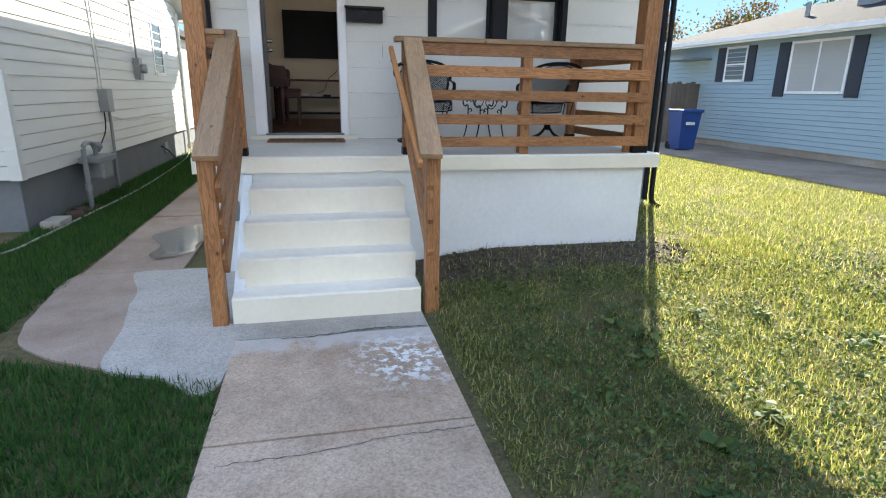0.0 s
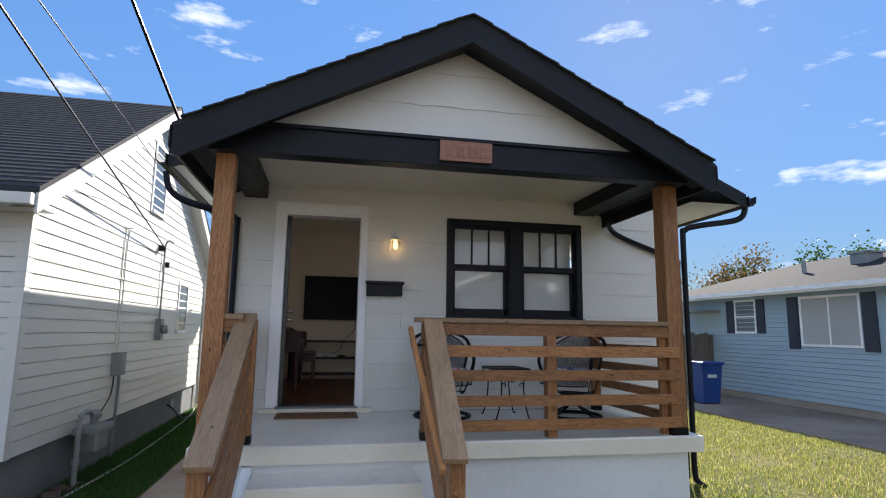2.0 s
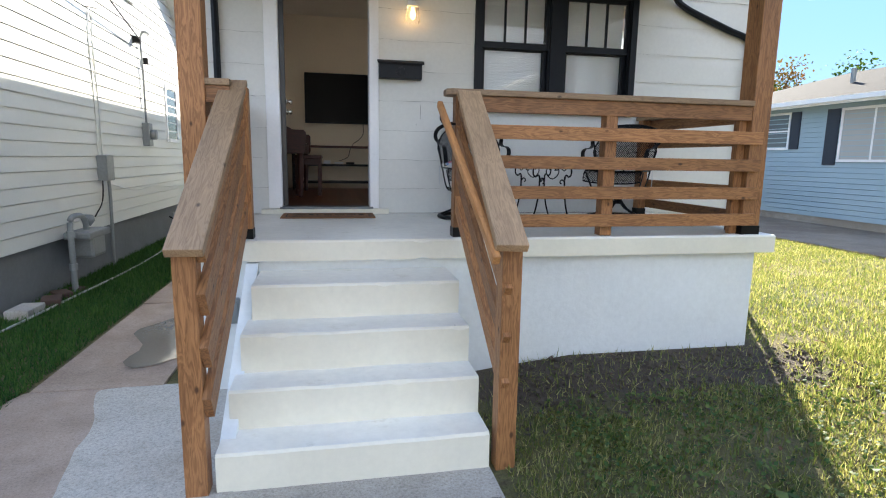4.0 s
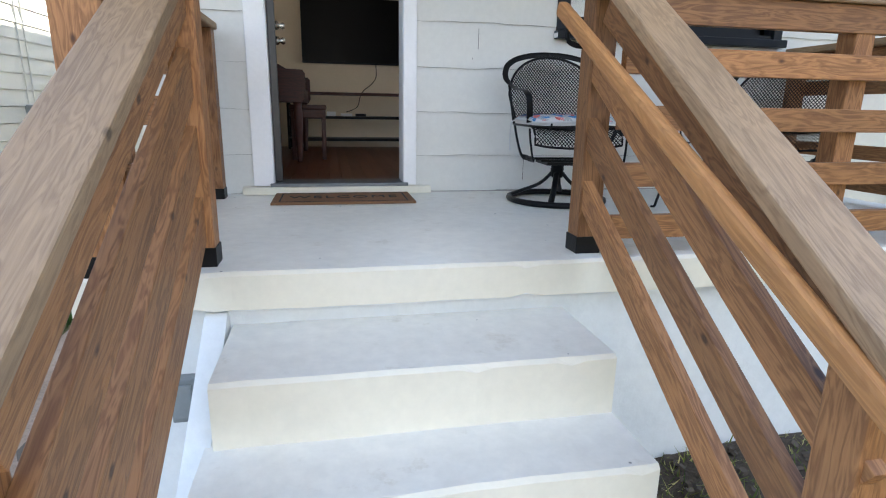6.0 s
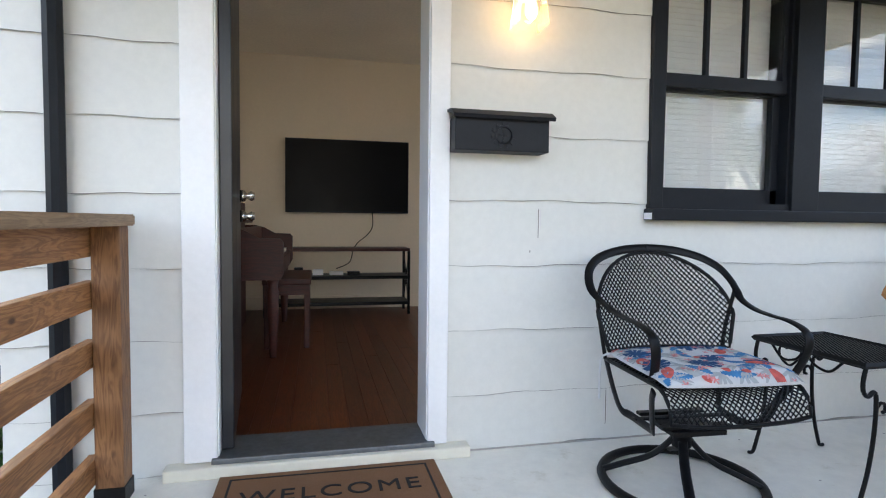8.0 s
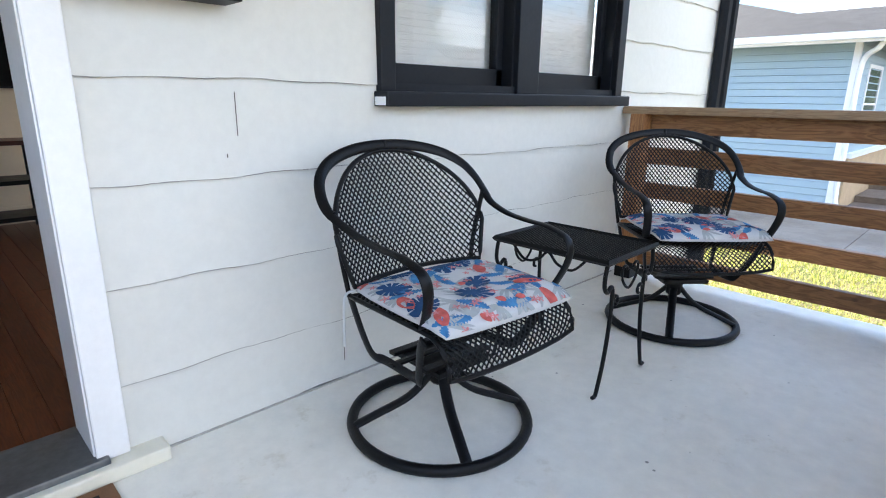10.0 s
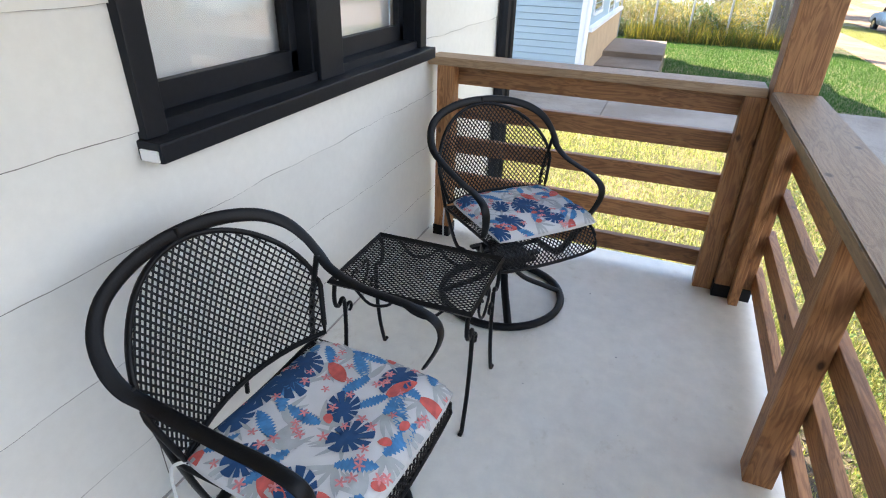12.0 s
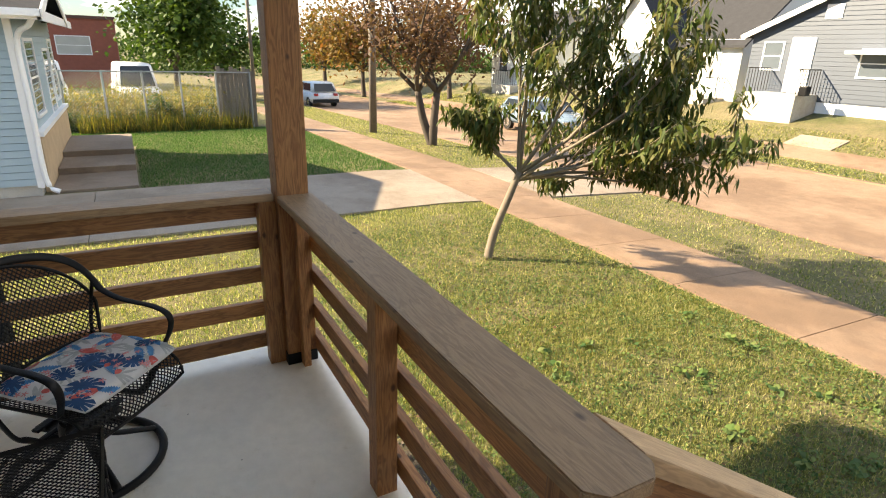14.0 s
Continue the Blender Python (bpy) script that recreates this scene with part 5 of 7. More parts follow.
def cushion(x, y, turn, w, d, seed, label):
    ob = thing("seat_cushion", label, "cushion", "seat cushions", (x, y, F + 0.447), turn)
    bm = bmesh.new()
    nx, ny = 26, 22
    grid = {}

    def surface(u, v, s):
        e = (1 - abs(u) ** 6) * (1 - abs(v) ** 6)
        rx = 1 - 0.06 * (abs(u * v)) ** 3
        h = 0.022 * max(e, 0) ** 0.5 + 0.009 * noise.noise(Vector((u * 2.3 + seed, v * 2.3, s))) * e + 0.003 * noise.noise(Vector((u * 6 + seed, v * 6, s + 4))) * e
        z = 0.026 + (h + 0.004 * e if s else -0.5 * h)
        return Vector((u * w / 2 * rx, v * d / 2 * rx, z - 0.012 * max(0, -v - 0.7) / 0.3))

    for s in (0, 1):
        for i in range(nx + 1):
            for j in range(ny + 1):
                u, v = 2 * i / nx - 1, 2 * j / ny - 1
                if s == 0 and max(abs(u), abs(v)) > 0.999:
                    continue
                grid[s, i, j] = bm.verts.new(surface(u, v, s))
    get = lambda s, i, j: grid.get((s, i, j)) or grid[1, i, j]
    for s in (0, 1):
        for i in range(nx):
            for j in range(ny):
                q = [get(s, i, j), get(s, i + 1, j), get(s, i + 1, j + 1), get(s, i, j + 1)]
                bm.faces.new(q if s else q[::-1])
    pad = part("pad", bm, COTTON, ob, "", True)
    r = random.Random(seed)

    def lay(bmp, shape, cx, cy, ang, lift):
        """Lays a printed shape on the pad: an outline, or rings round a middle."""
        c, sn = math.cos(ang), math.sin(ang)

        def on(px, py):
            u = min(0.985, max(-0.985, 2 * (cx + px * c - py * sn) / w))
            v = min(0.985, max(-0.985, 2 * (cy + px * sn + py * c) / d))
            return bmp.verts.new(surface(u, v, 1) + Vector((0, 0, lift)))

        if isinstance(shape[0], list):
            mid = on(0, 0)
            rings = [[on(*p) for p in row] for row in shape[0]]
            n = len(rings[0])
            for k in range(n):
                bmp.faces.new((mid, rings[0][k], rings[0][(k + 1) % n]))
                for a, b in zip(rings, rings[1:]):
                    bmp.faces.new((a[k], b[k], b[(k + 1) % n], a[(k + 1) % n]))
        else:
            vs = [on(*p) for p in shape]
            n = len(vs)
            for k in range(n // 2 - 1):
                bmp.faces.new((vs[k], vs[n - 1 - k], vs[n - 2 - k], vs[k + 1]))

    fronds = bmesh.new()

    def print_one(ink, *how):
        bmp = bmesh.new()
        lay(bmp, *how)
        part(ink, bmp, INKS[ink], pad)

    cells = [(i, j) for i in range(6) for j in range(5)]
    r.shuffle(cells)
    for k, (i, j) in enumerate(cells):
        cx, cy = (-0.5 + (i + 0.5 + r.uniform(-0.28, 0.28)) / 6) * w, (-0.5 + (j + 0.5 + r.uniform(-0.28, 0.28)) / 5) * d
        a = r.uniform(0, 6.28)
        for q in range(5):
            lay(fronds, blade_shape(r.uniform(0.055, 0.085), 0.0058, r.uniform(-0.02, 0.02)), cx, cy, a + 0.42 * (q - 2), 0.0012)
        if k % 5 == 0 or k % 10 == 2:
            print_one("navy_leaf", split_leaf(r), cx, cy, a, 0.0020)
        elif k % 5 != 4:
            print_one("sky_leaf", blade_shape(r.uniform(0.085, 0.115), 0.020, r.uniform(-0.03, 0.03), 1, 22), cx, cy, a + 2, 0.0016)
            if k % 3 == 0:
                print_one("coral_patch", blade_shape(0.03, 0.011, 0.006), cx + 0.03, cy, a + 4, 0.0024)
        else:
            print_one("coral_patch", blade_shape(0.085, 0.019, r.uniform(-0.02, 0.02)), cx, cy, a + 1, 0.0024)
            print_one("sky_leaf", blade_shape(0.08, 0.017, 0.02, 1, 20), cx, cy, a + 3.6, 0.0017)
        for q in range(2):
            b = r.uniform(0, 6.28)
            fx, fy = cx + 0.05 * math.cos(b), cy + 0.05 * math.sin(b)
            ring = flower_shape(r.uniform(0.011, 0.015))
            print_one("pink_flower", [[[(px * f, py * f) for px, py in ring] for f in (0.4, 0.7, 1.0)]], fx, fy, b, 0.0028)
    part("grey_fronds", fronds, INKS["grey_frond"], pad)["kind"] = "stuff"
    for sx in (-1, 1):
        part("tie", tube(smooth_path([(sx * w * 0.46, d * 0.48, 0.02), (sx * w * 0.50, d * 0.55, 0.0), (sx * w * 0.51, d * 0.56, -0.08), (sx * w * 0.5, d * 0.58, -0.16)], 4), 0.004, 5), COTTON, ob)


cushion(1.012, 6.23, -5, 0.485, 0.42, 1, "white seat cushion with blue leaf and coral print")
cushion(2.33, 6.13, -42, 0.485, 0.42, 9, "white seat cushion with blue leaf and coral print")

tab = thing("side_table", "small black iron mesh side table between the chairs", "table", at=(1.693, 6.312, F), turn=1)
TW, TD, TH = 0.178, 0.235, 0.49
part("top_mesh", lattice(lambda u, v: abs(u) < TW and abs(v) < TD, lambda u, v, w: Vector((u, v, TH - 0.006 + w)), 0.45, 0.0125, radians(55), 0.0025, 2, 0.6), IRON, tab, "black expanded-metal top")
part("top_rim", tube([Vector(p) for p in ((TW, TD, TH - 0.006), (-TW, TD, TH - 0.006), (-TW, -TD, TH - 0.006), (TW, -TD, TH - 0.006))], 0.011, 4, closed=True), IRON, tab)
for sx in (-1, 1):
    for sy in (-1, 1):
        x, y = sx * TW * 0.96, sy * TD * 0.96
        q = lambda dx, z, dy=0.0: (x - sx * dx, y + sy * dy, z)
        leg = part("leg", tube(smooth_path([q(0.006, 0.478), q(-0.004, 0.43), q(0.0, 0.395), q(0.02, 0.378), q(0.042, 0.392), q(0.054, 0.375), q(0.056, 0.31), q(0.05, 0.22), q(0.034, 0.12), q(0.012, 0.04), q(0.0, 0.008), q(-0.02, 0.006)], 5), 0.0075, 7), IRON, tab, "curved black iron leg", True)
        part("scroll", tube(smooth_path([q(0.056, 0.33), q(0.075, 0.352), q(0.094, 0.345), q(0.096, 0.325), q(0.084, 0.32)], 4), 0.006, 6), IRON, leg, "", True)
for sy in (-1, 1):
    y = sy * TD * 0.96
    part("heart_scroll", tube(smooth_path([(-0.02, y, 0.43), (-0.03, y, 0.445), (-0.05, y, 0.445), (-0.058, y, 0.42), (-0.04, y, 0.385), (0.0, y, 0.36), (0.04, y, 0.385), (0.058, y, 0.42), (0.05, y, 0.445), (0.03, y, 0.445), (0.02, y, 0.43)], 4), 0.005, 6), IRON, tab, "curled iron scroll under the top", True)
for sx in (-1, 1):
    x = sx * TW * 0.96
    part("arch_scroll", tube(smooth_path([(x, -0.15, 0.475), (x, -0.10, 0.43), (x, -0.04, 0.44), (x, 0.0, 0.475), (x, 0.04, 0.44), (x, 0.10, 0.43), (x, 0.15, 0.475)], 4), 0.005, 6), IRON, tab, "curled iron scroll under the top", True)

# ---- neighbouring houses ----
def lap_board(p, q, z0, z1, out, parent, mat, lap=0.026, name="siding_board", top=None, gap=0.007):
    """One siding board from p to q (plan points): its lower edge stands proud, and a groove parts it from the next one. top: ends of its upper edge where a gable cuts it."""
    p, q, out = Vector((*p, 0)), Vector((*q, 0)), Vector((*out, 0))
    a, b = top or (0.0, 1.0)
    up, hi = Vector((0, 0, z1 - gap)), Vector((0, 0, z1 - gap - 0.004))
    pa, pb = p.lerp(q, a), p.lerp(q, b)
    pts = [p + Vector((0, 0, z0)) + out * lap, q + Vector((0, 0, z0)) + out * lap, pb + hi + out * lap * 0.55, pa + hi + out * lap * 0.55,
           p + Vector((0, 0, z0 + 0.004)), q + Vector((0, 0, z0 + 0.004)), pb + up, pa + up]
    flat(name, [tuple(v) for v in pts], [(0, 1, 2, 3), (0, 4, 5, 1), (3, 2, 6, 7)], mat, parent)


def small_window(parent, axis, at, a0, a1, z0, z1, out, pane=PANE, frame=TRIMW, depth=0.04, mid=True, vertical=False, name="window"):
    """A window on a wall: axis 'x' is a wall of constant x. out is +1 or -1, the way it faces."""
    def bx(b0, b1, c0, c1, d0, d1):
        lo, hi = sorted((at + out * d0, at + out * d1))
        return (lo, hi, b0, b1, c0, c1) if axis == "x" else (b0, b1, lo, hi, c0, c1)
    t = 0.06
    w = part(name, boxes(bx(a0, a1, z0, z1, 0.016, 0.024)), pane, parent)
    rows = [bx(a0 - t, a0, z0 - t, z1 + t, 0, depth), bx(a1, a1 + t, z0 - t, z1 + t, 0, depth), bx(a0, a1, z1, z1 + t, 0, depth), bx(a0, a1, z0 - t, z0, 0, depth + 0.02)]
    if mid:
        m = (z0 + z1) / 2
        rows.append(bx(a0, a1, m - 0.02, m + 0.02, 0, depth - 0.012))
    if vertical:
        m = (a0 + a1) / 2
        rows.append(bx(m - 0.025, m + 0.025, z0, z1, 0, depth - 0.012))
    for q in rows:
        part("frame_bar", boxes(q), frame, w)
    return w


# white house with its gable end towards the lawn strip
NX, NY0, NY1, NZ0, NZE, NYR = -3.1, 6.93, 14.9, 0.58, 3.22, 10.86
nb = thing("neighbour_house", "white vinyl-sided house with dark roof and grey foundation", "house")
nslope = (5.55 - NZE) / (NYR - NY0)
part("foundation", boxes((-12, NX - 0.03, NY0 + 0.03, NY1, -0.1, NZ0 + 0.02), bevel=0.01), GREYF, nb, "grey painted block foundation")
wall_pts = [(NX, NY0, NZ0), (NX, NY1, NZ0), (NX, NY1, NZE), (NX, NYR, 5.55), (NX, NY0, NZE)]
flat("wall", wall_pts + [(-12, y, z) for x, y, z in wall_pts], [(0, 1, 2, 3, 4), (9, 8, 7, 6, 5), (0, 4, 9, 5), (1, 6, 7, 2)], SIDING_W, nb)
z = NZ0 - 0.02
while z < 5.45:
    z1 = z + 0.152
    e = max(0, (z - NZE) / nslope)
    e1 = max(0, (min(z1, 5.54) - NZE) / nslope)
    ya, yb = NY0 + e, NY1 - e * (NY1 - NYR) / (NYR - NY0)
    ta, tb = NY0 + e1, NY1 - e1 * (NY1 - NYR) / (NYR - NY0)
    lap_board((NX, ya), (NX, yb), z, z1, (1, 0), nb, SIDING_W, top=((ta - ya) / (yb - ya), (tb - ya) / (yb - ya)))
    z += 0.150
z = NZ0 - 0.02
while z < 2.9:
    lap_board((-12, NY0), (NX, NY0), z, z + 0.152, (0, -1), nb, SIDING_W)
    z += 0.150
part("corner_board", boxes((NX - 0.09, NX + 0.022, NY0 - 0.022, NY0 + 0.09, NZ0 - 0.03, NZE - 0.05)), SIDING_W, nb)
part("corner_board", boxes((NX - 0.08, NX + 0.022, NY1 - 0.08, NY1 + 0.02, NZ0, NZE)), SIDING_W, nb)
for s, ye in ((1, NY0 - 0.42), (-1, NY1 + 0.42)):
    sl = nslope if s > 0 else (5.55 - NZE) / (NY1 - NYR)
    ze = 5.55 - abs(ye - NYR) * sl
    pts = [(NX + 0.24, NYR, 5.72), (NX + 0.24, ye, ze + 0.17), (-13, ye, ze + 0.17), (-13, NYR, 5.72)]
    flat("roof_slope", pts + [(x, y, z_ - 0.06) for x, y, z_ in pts], [(0, 1, 2, 3), (7, 6, 5, 4), (0, 4, 5, 1), (1, 5, 6, 2)], SHINGLE, nb, "dark asphalt shingles")
    sb = bmesh.new()
    n = int(abs(ye - NYR) / 0.125)
    for k in range(n):
        y0, y1 = NYR - s * 0.125 * k, NYR - s * (0.125 * (k + 1) + 0.012)
        z0, z1 = 5.723 - abs(y0 - NYR) * sl, 5.735 - abs(y1 - NYR) * sl
        v = [sb.verts.new(p) for p in ((NX + 0.25, y0, z0), (NX + 0.25, y1, z1), (-13, y1, z1), (-13, y0, z0), (NX + 0.25, y1, z1 - 0.013), (-13, y1, z1 - 0.013))]
        sb.faces.new((v[0], v[1], v[2], v[3]))
        sb.faces.new((v[1], v[4], v[5], v[2]))
    part("shingles", sb, SHINGLE, nb)
    for a, b in ((NX + 0.215, NX + 0.24),):
        pts = []
        for x in (a, b):
            pts += [(x, NYR, 5.66), (x, ye, ze + 0.11), (x, ye, ze - 0.09), (x, NYR, 5.44)]
        flat("rake_board", pts, [(0, 1, 2, 3), (7, 6, 5, 4), (2, 6, 7, 3), (0, 4, 5, 1), (1, 5, 6, 2)], SIDING_W, nb, "white rake board")
    pts = [(NX, NYR, 5.50), (NX + 0.22, NYR, 5.50), (NX + 0.22, ye, ze - 0.04), (NX, ye, ze - 0.04)]
    flat("soffit", pts, [(0, 1, 2, 3)], SIDING_W, nb)
    part("gutter", boxes((-13, NX + 0.22, min(ye, ye - s * 0.1), max(ye, ye - s * 0.1), ze - 0.02, ze + 0.09), bevel=0.01), SIDING_W, nb, "white gutter")
    flat("eave_soffit", [(-13, ye, ze - 0.01), (NX + 0.2, ye, ze - 0.01), (NX + 0.2, ye + s * 0.45, ze - 0.01), (-13, ye + s * 0.45, ze - 0.01)], [(0, 1, 2, 3)], SIDING_W, nb)
small_window(nb, "x", NX, 10.48, 11.12, 3.78, 4.88, 1, name="upper_window")
small_window(nb, "x", NX, 12.62, 13.25, 1.78, 2.68, 1, name="lower_window")
part("vent", boxes((NX - 0.02, NX + 0.0, 12.75, 13.0, 0.22, 0.42)), METERG, nb, "small grey foundation vent")
part("rear_downspout", tube([Vector((NX + 0.05, NY1 - 0.12, z_)) for z_ in (0.1, 1.5, 3.1)], 0.035, 8), SIDING_W, nb, "white downspout")
nb2 = thing("rear_addition", "white sided low addition behind the neighbouring house", "house")
part("wall", boxes((-9, -3.55, 14.95, 21, 0.4, 2.75)), SIDING_W, nb2)
part("foundation", boxes((-9, -3.58, 14.95, 21, -0.1, 0.4)), GREYF, nb2)
part("roof", boxes((-9.2, -3.3, 14.95, 21.2, 2.75, 2.9)), SHINGLE, nb2)
z = 0.4
while z < 2.7:
    lap_board((-3.55, 14.95), (-3.55, 21), z, z + 0.127, (1, 0), nb2, SIDING_W)
    z += 0.125

em = thing("electric_meter", "grey electric service box with cables on white siding", "meter")
part("service_box", boxes((NX + 0.012, NX + 0.14, 9.38, 9.62, 1.15, 1.47), bevel=0.01), METERG, em)
part("conduit", tube(smooth_path([(NX + 0.06, 9.62, 1.16), (NX + 0.06, 9.63, 0.9), (NX + 0.05, 9.62, 0.2), (NX + 0.05, 9.62, 0.0)], 4), 0.022, 8), METERG, em, "", True)
part("cable", tube(smooth_path([(NX + 0.05, 9.45, 1.15), (NX + 0.06, 9.40, 0.98), (NX + 0.05, 9.35, 0.85), (NX + 0.06, 9.1, 0.72)], 5), 0.009, 6), IRON, em, "", True)
for y in (9.44, 9.56):
    part("riser_cable", tube(smooth_path([(NX + 0.03, y, 1.46), (NX + 0.025, y + 0.01, 2.2), (NX + 0.03, y - 0.03, 2.9), (NX + 0.03, y + 0.02, 3.25)], 5), 0.009, 6), SIDING_W, em, "white painted cable")
hose_ = part("wall_hose", tube(smooth_path([(NX + 0.03, 9.7, 1.1), (NX + 0.05, 10.6, 0.97), (NX + 0.03, 11.6, 0.98), (NX + 0.04, 12.6, 0.92), (NX + 0.03, 13.8, 0.9)], 6), 0.008, 6), SIDING_W, em, "thin drooping wall cable")
mt = thing("service_mast", "grey meter can and conduit with weatherhead on siding", "meter")
part("can", boxes((NX + 0.012, NX + 0.12, 11.22, 11.42, 1.62, 1.98), bevel=0.012), METERG, mt)
part("dial", tube([Vector((NX + 0.12, 11.32, 1.8)), Vector((NX + 0.2, 11.32, 1.8))], 0.075, 16), METERG, mt, "round glass meter", True)
part("conduit", tube(smooth_path([(NX + 0.06, 11.32, 1.98), (NX + 0.06, 11.32, 2.8), (NX + 0.06, 11.30, 3.25), (NX + 0.12, 11.27, 3.36), (NX + 0.2, 11.27, 3.32)], 5), 0.017, 8), METERG, mt, "", True)
part("insulator", boxes((NX + 0.01, NX + 0.13, 11.05, 11.12, 3.16, 3.24), (NX + 0.01, NX + 0.1, 11.45, 11.5, 2.9, 3.0), bevel=0.006), IRON, mt)
gm = thing("gas_meter", "grey gas meter with bent pipes beside the foundation", "gas meter", at=(0, -0.48, 0))
part("body", boxes((NX + 0.10, NX + 0.33, 8.78, 9.12, 0.34, 0.58), bevel=0.035), METERG, gm)
part("top_plate", boxes((NX + 0.08, NX + 0.35, 8.66, 9.24, 0.56, 0.64), bevel=0.02), METERG, gm)
part("riser", tube(smooth_path([(NX + 0.2, 8.56, -0.05), (NX + 0.2, 8.56, 0.3), (NX + 0.2, 8.56, 0.62), (NX + 0.2, 8.58, 0.78), (NX + 0.2, 8.68, 0.82), (NX + 0.2, 8.86, 0.80), (NX + 0.2, 8.94, 0.72), (NX + 0.2, 8.95, 0.62)], 5), 0.03, 10), METERG, gm, "", True)
for zz in (0.25, 0.6):
    part("coupling", tube([Vector((NX + 0.2, 8.56, zz)), Vector((NX + 0.2, 8.56, zz + 0.07))], 0.045, 8), METERG, gm)
part("regulator", tube([Vector((NX + 0.2, 9.0, 0.68)), Vector((NX + 0.2, 9.02, 0.74)), Vector((NX + 0.2, 9.03, 0.80))], [0.03, 0.07, 0.05], 12), METERG, gm, "", True)
for k, (y, s, m) in enumerate(((7.15, 0.2, PATCH), (7.55, 0.17, CLAY), (7.86, 0.15, CLAY), (8.14, 0.11, CLAY))):
    o = tagged(link_mesh("loose_brick", boxes((-s / 2, s / 2, -s * 0.8, s * 0.8, 0, s * 0.5), bevel=0.015), m), "weathered loose brick in the grass by the foundation", "brick", "loose bricks")
    o.matrix_basis = pose(NX + 0.16 + 0.04 * (k % 2), y, -0.005, 0, 0, 20 * k)
HOSE = plain("pale_hose", (0.45, 0.45, 0.40), 0.6)
tagged(link_mesh("garden_hose", tube(smooth_path([(-4.4, 5.2, 0.03), (-3.5, 5.5, 0.03), (-2.95, 5.95, 0.03), (-2.85, 6.6, 0.03), (-2.8, 7.6, 0.03), (-2.72, 9.2, 0.03), (-2.75, 11, 0.03), (-2.85, 13.2, 0.03), (-3.0, 14.4, 0.05)], 8), 0.011, 6), HOSE, smooth=True), "pale garden hose lying in the grass", "hose")
tagged(link_mesh("black_cable", tube(smooth_path([(NX + 0.02, 12.4, 0.38), (NX + 0.1, 12.5, 0.3), (NX + 0.2, 12.8, 0.08), (NX + 0.25, 13.4, 0.03), (NX + 0.3, 14.6, 0.03)], 6), 0.014, 6), IRON, smooth=True), "black cable looping down from the foundation", "cable")


def wire(p, q, sag, r, label):
    p, q = Vector(p), Vector(q)
    pts = [p.lerp(q, k / 20) - Vector((0, 0, sag * 4 * (k / 20) * (1 - k / 20))) for k in range(21)]
    tagged(link_mesh("overhead_wire", tube(pts, r, 5), IRON), label, "wire", "overhead wires")


wire((-2.98, 11.08, 3.2), (-1.4, -10.0, 6.6), 0.1, 0.012, "black overhead service wire to the neighbouring house")
wire((-2.98, 11.1, 3.24), (-12.0, 2.0, 5.2), 0.5, 0.007, "thin overhead wire to the neighbouring house")
wire((-2.98, 9.5, 3.26), (-12.0, 1.5, 4.9), 0.4, 0.007, "thin overhead wire to the neighbouring house")
wire((-2.98, 11.1, 3.15), (-13.0, 3.0, 4.6), 0.5, 0.006, "thin overhead wire to the neighbouring house")
wire((-1.2, 4.95, 3.22), (-2.3, -10.0, 10.2), 0.15, 0.012, "black overhead service wire to the porch eave")
wire((-2.75, 11.1, 4.05), (-0.55, -10.0, 3.3), -0.15, 0.006, "thin overhead wire to the neighbouring house")

# pale blue ranch house across the driveway
BX, BY0, BY1 = 11.95, 7.4, 19.0
bh = thing("neighbour_house", "pale blue sided ranch house with navy shutters", "house")
part("foundation", boxes((BX + 0.02, 18.0, BY0 + 0.02, BY1, -0.5, 0.22)), PATCH, bh)
part("wall", boxes((BX + 0.01, 18.0, BY0 + 0.01, BY1, 0.2, 3.1)), SIDING_B, bh)
z = 0.2
while z < 3.0:
    lap_board((BX, BY1), (BX, BY0), z, z + 0.127, (-1, 0), bh, SIDING_B)
    lap_board((BX, BY0), (18.0, BY0), z, z + 0.127, (0, -1), bh, SIDING_B)
    z += 0.125
part("stone_base", boxes((BX + 0.3, 18.0, BY0 - 0.09, BY0 - 0.002, -0.5, 1.0)), TAN, bh, "tan stone facing below the windows")
part("base_ledge", boxes((BX + 0.3, 18.05, BY0 - 0.14, BY0 - 0.002, 1.0, 1.08)), TRIMW, bh)
part("corner_board", boxes((BX - 0.03, BX + 0.07, BY0 - 0.03, BY0 + 0.07, 0.15, 3.1)), TRIMW, bh)
part("downspout", tube(smooth_path([(BX - 0.35, BY0 - 0.4, 3.0), (BX - 0.25, BY0 - 0.3, 2.85), (BX - 0.06, BY0 - 0.08, 2.6), (BX - 0.06, BY0 - 0.08, 1.5), (BX - 0.06, BY0 - 0.08, 0.3), (BX - 0.1, BY0 - 0.25, 0.08)], 5), 0.045, 8), TRIMW, bh, "white downspout")
rx0, rx1, ry0, ry1, rym = BX - 0.45, 18.4, BY0 - 0.5, BY1 + 0.5, (BX + 18.0) / 2
pts = [(rx0, ry0, 3.08), (rx1, ry0, 3.08), (rx1, ry1, 3.08), (rx0, ry1, 3.08), (rym, ry0 + 3.6, 4.22), (rym, ry1 - 3.6, 4.22)]
flat("roof", pts, [(0, 1, 4), (1, 2, 5, 4), (2, 3, 5), (3, 0, 4, 5), (3, 2, 1, 0)], ROOFG, bh, "grey shingled hip roof")
gxm, gz1, gz0 = 14.1, 3.78, 3.08
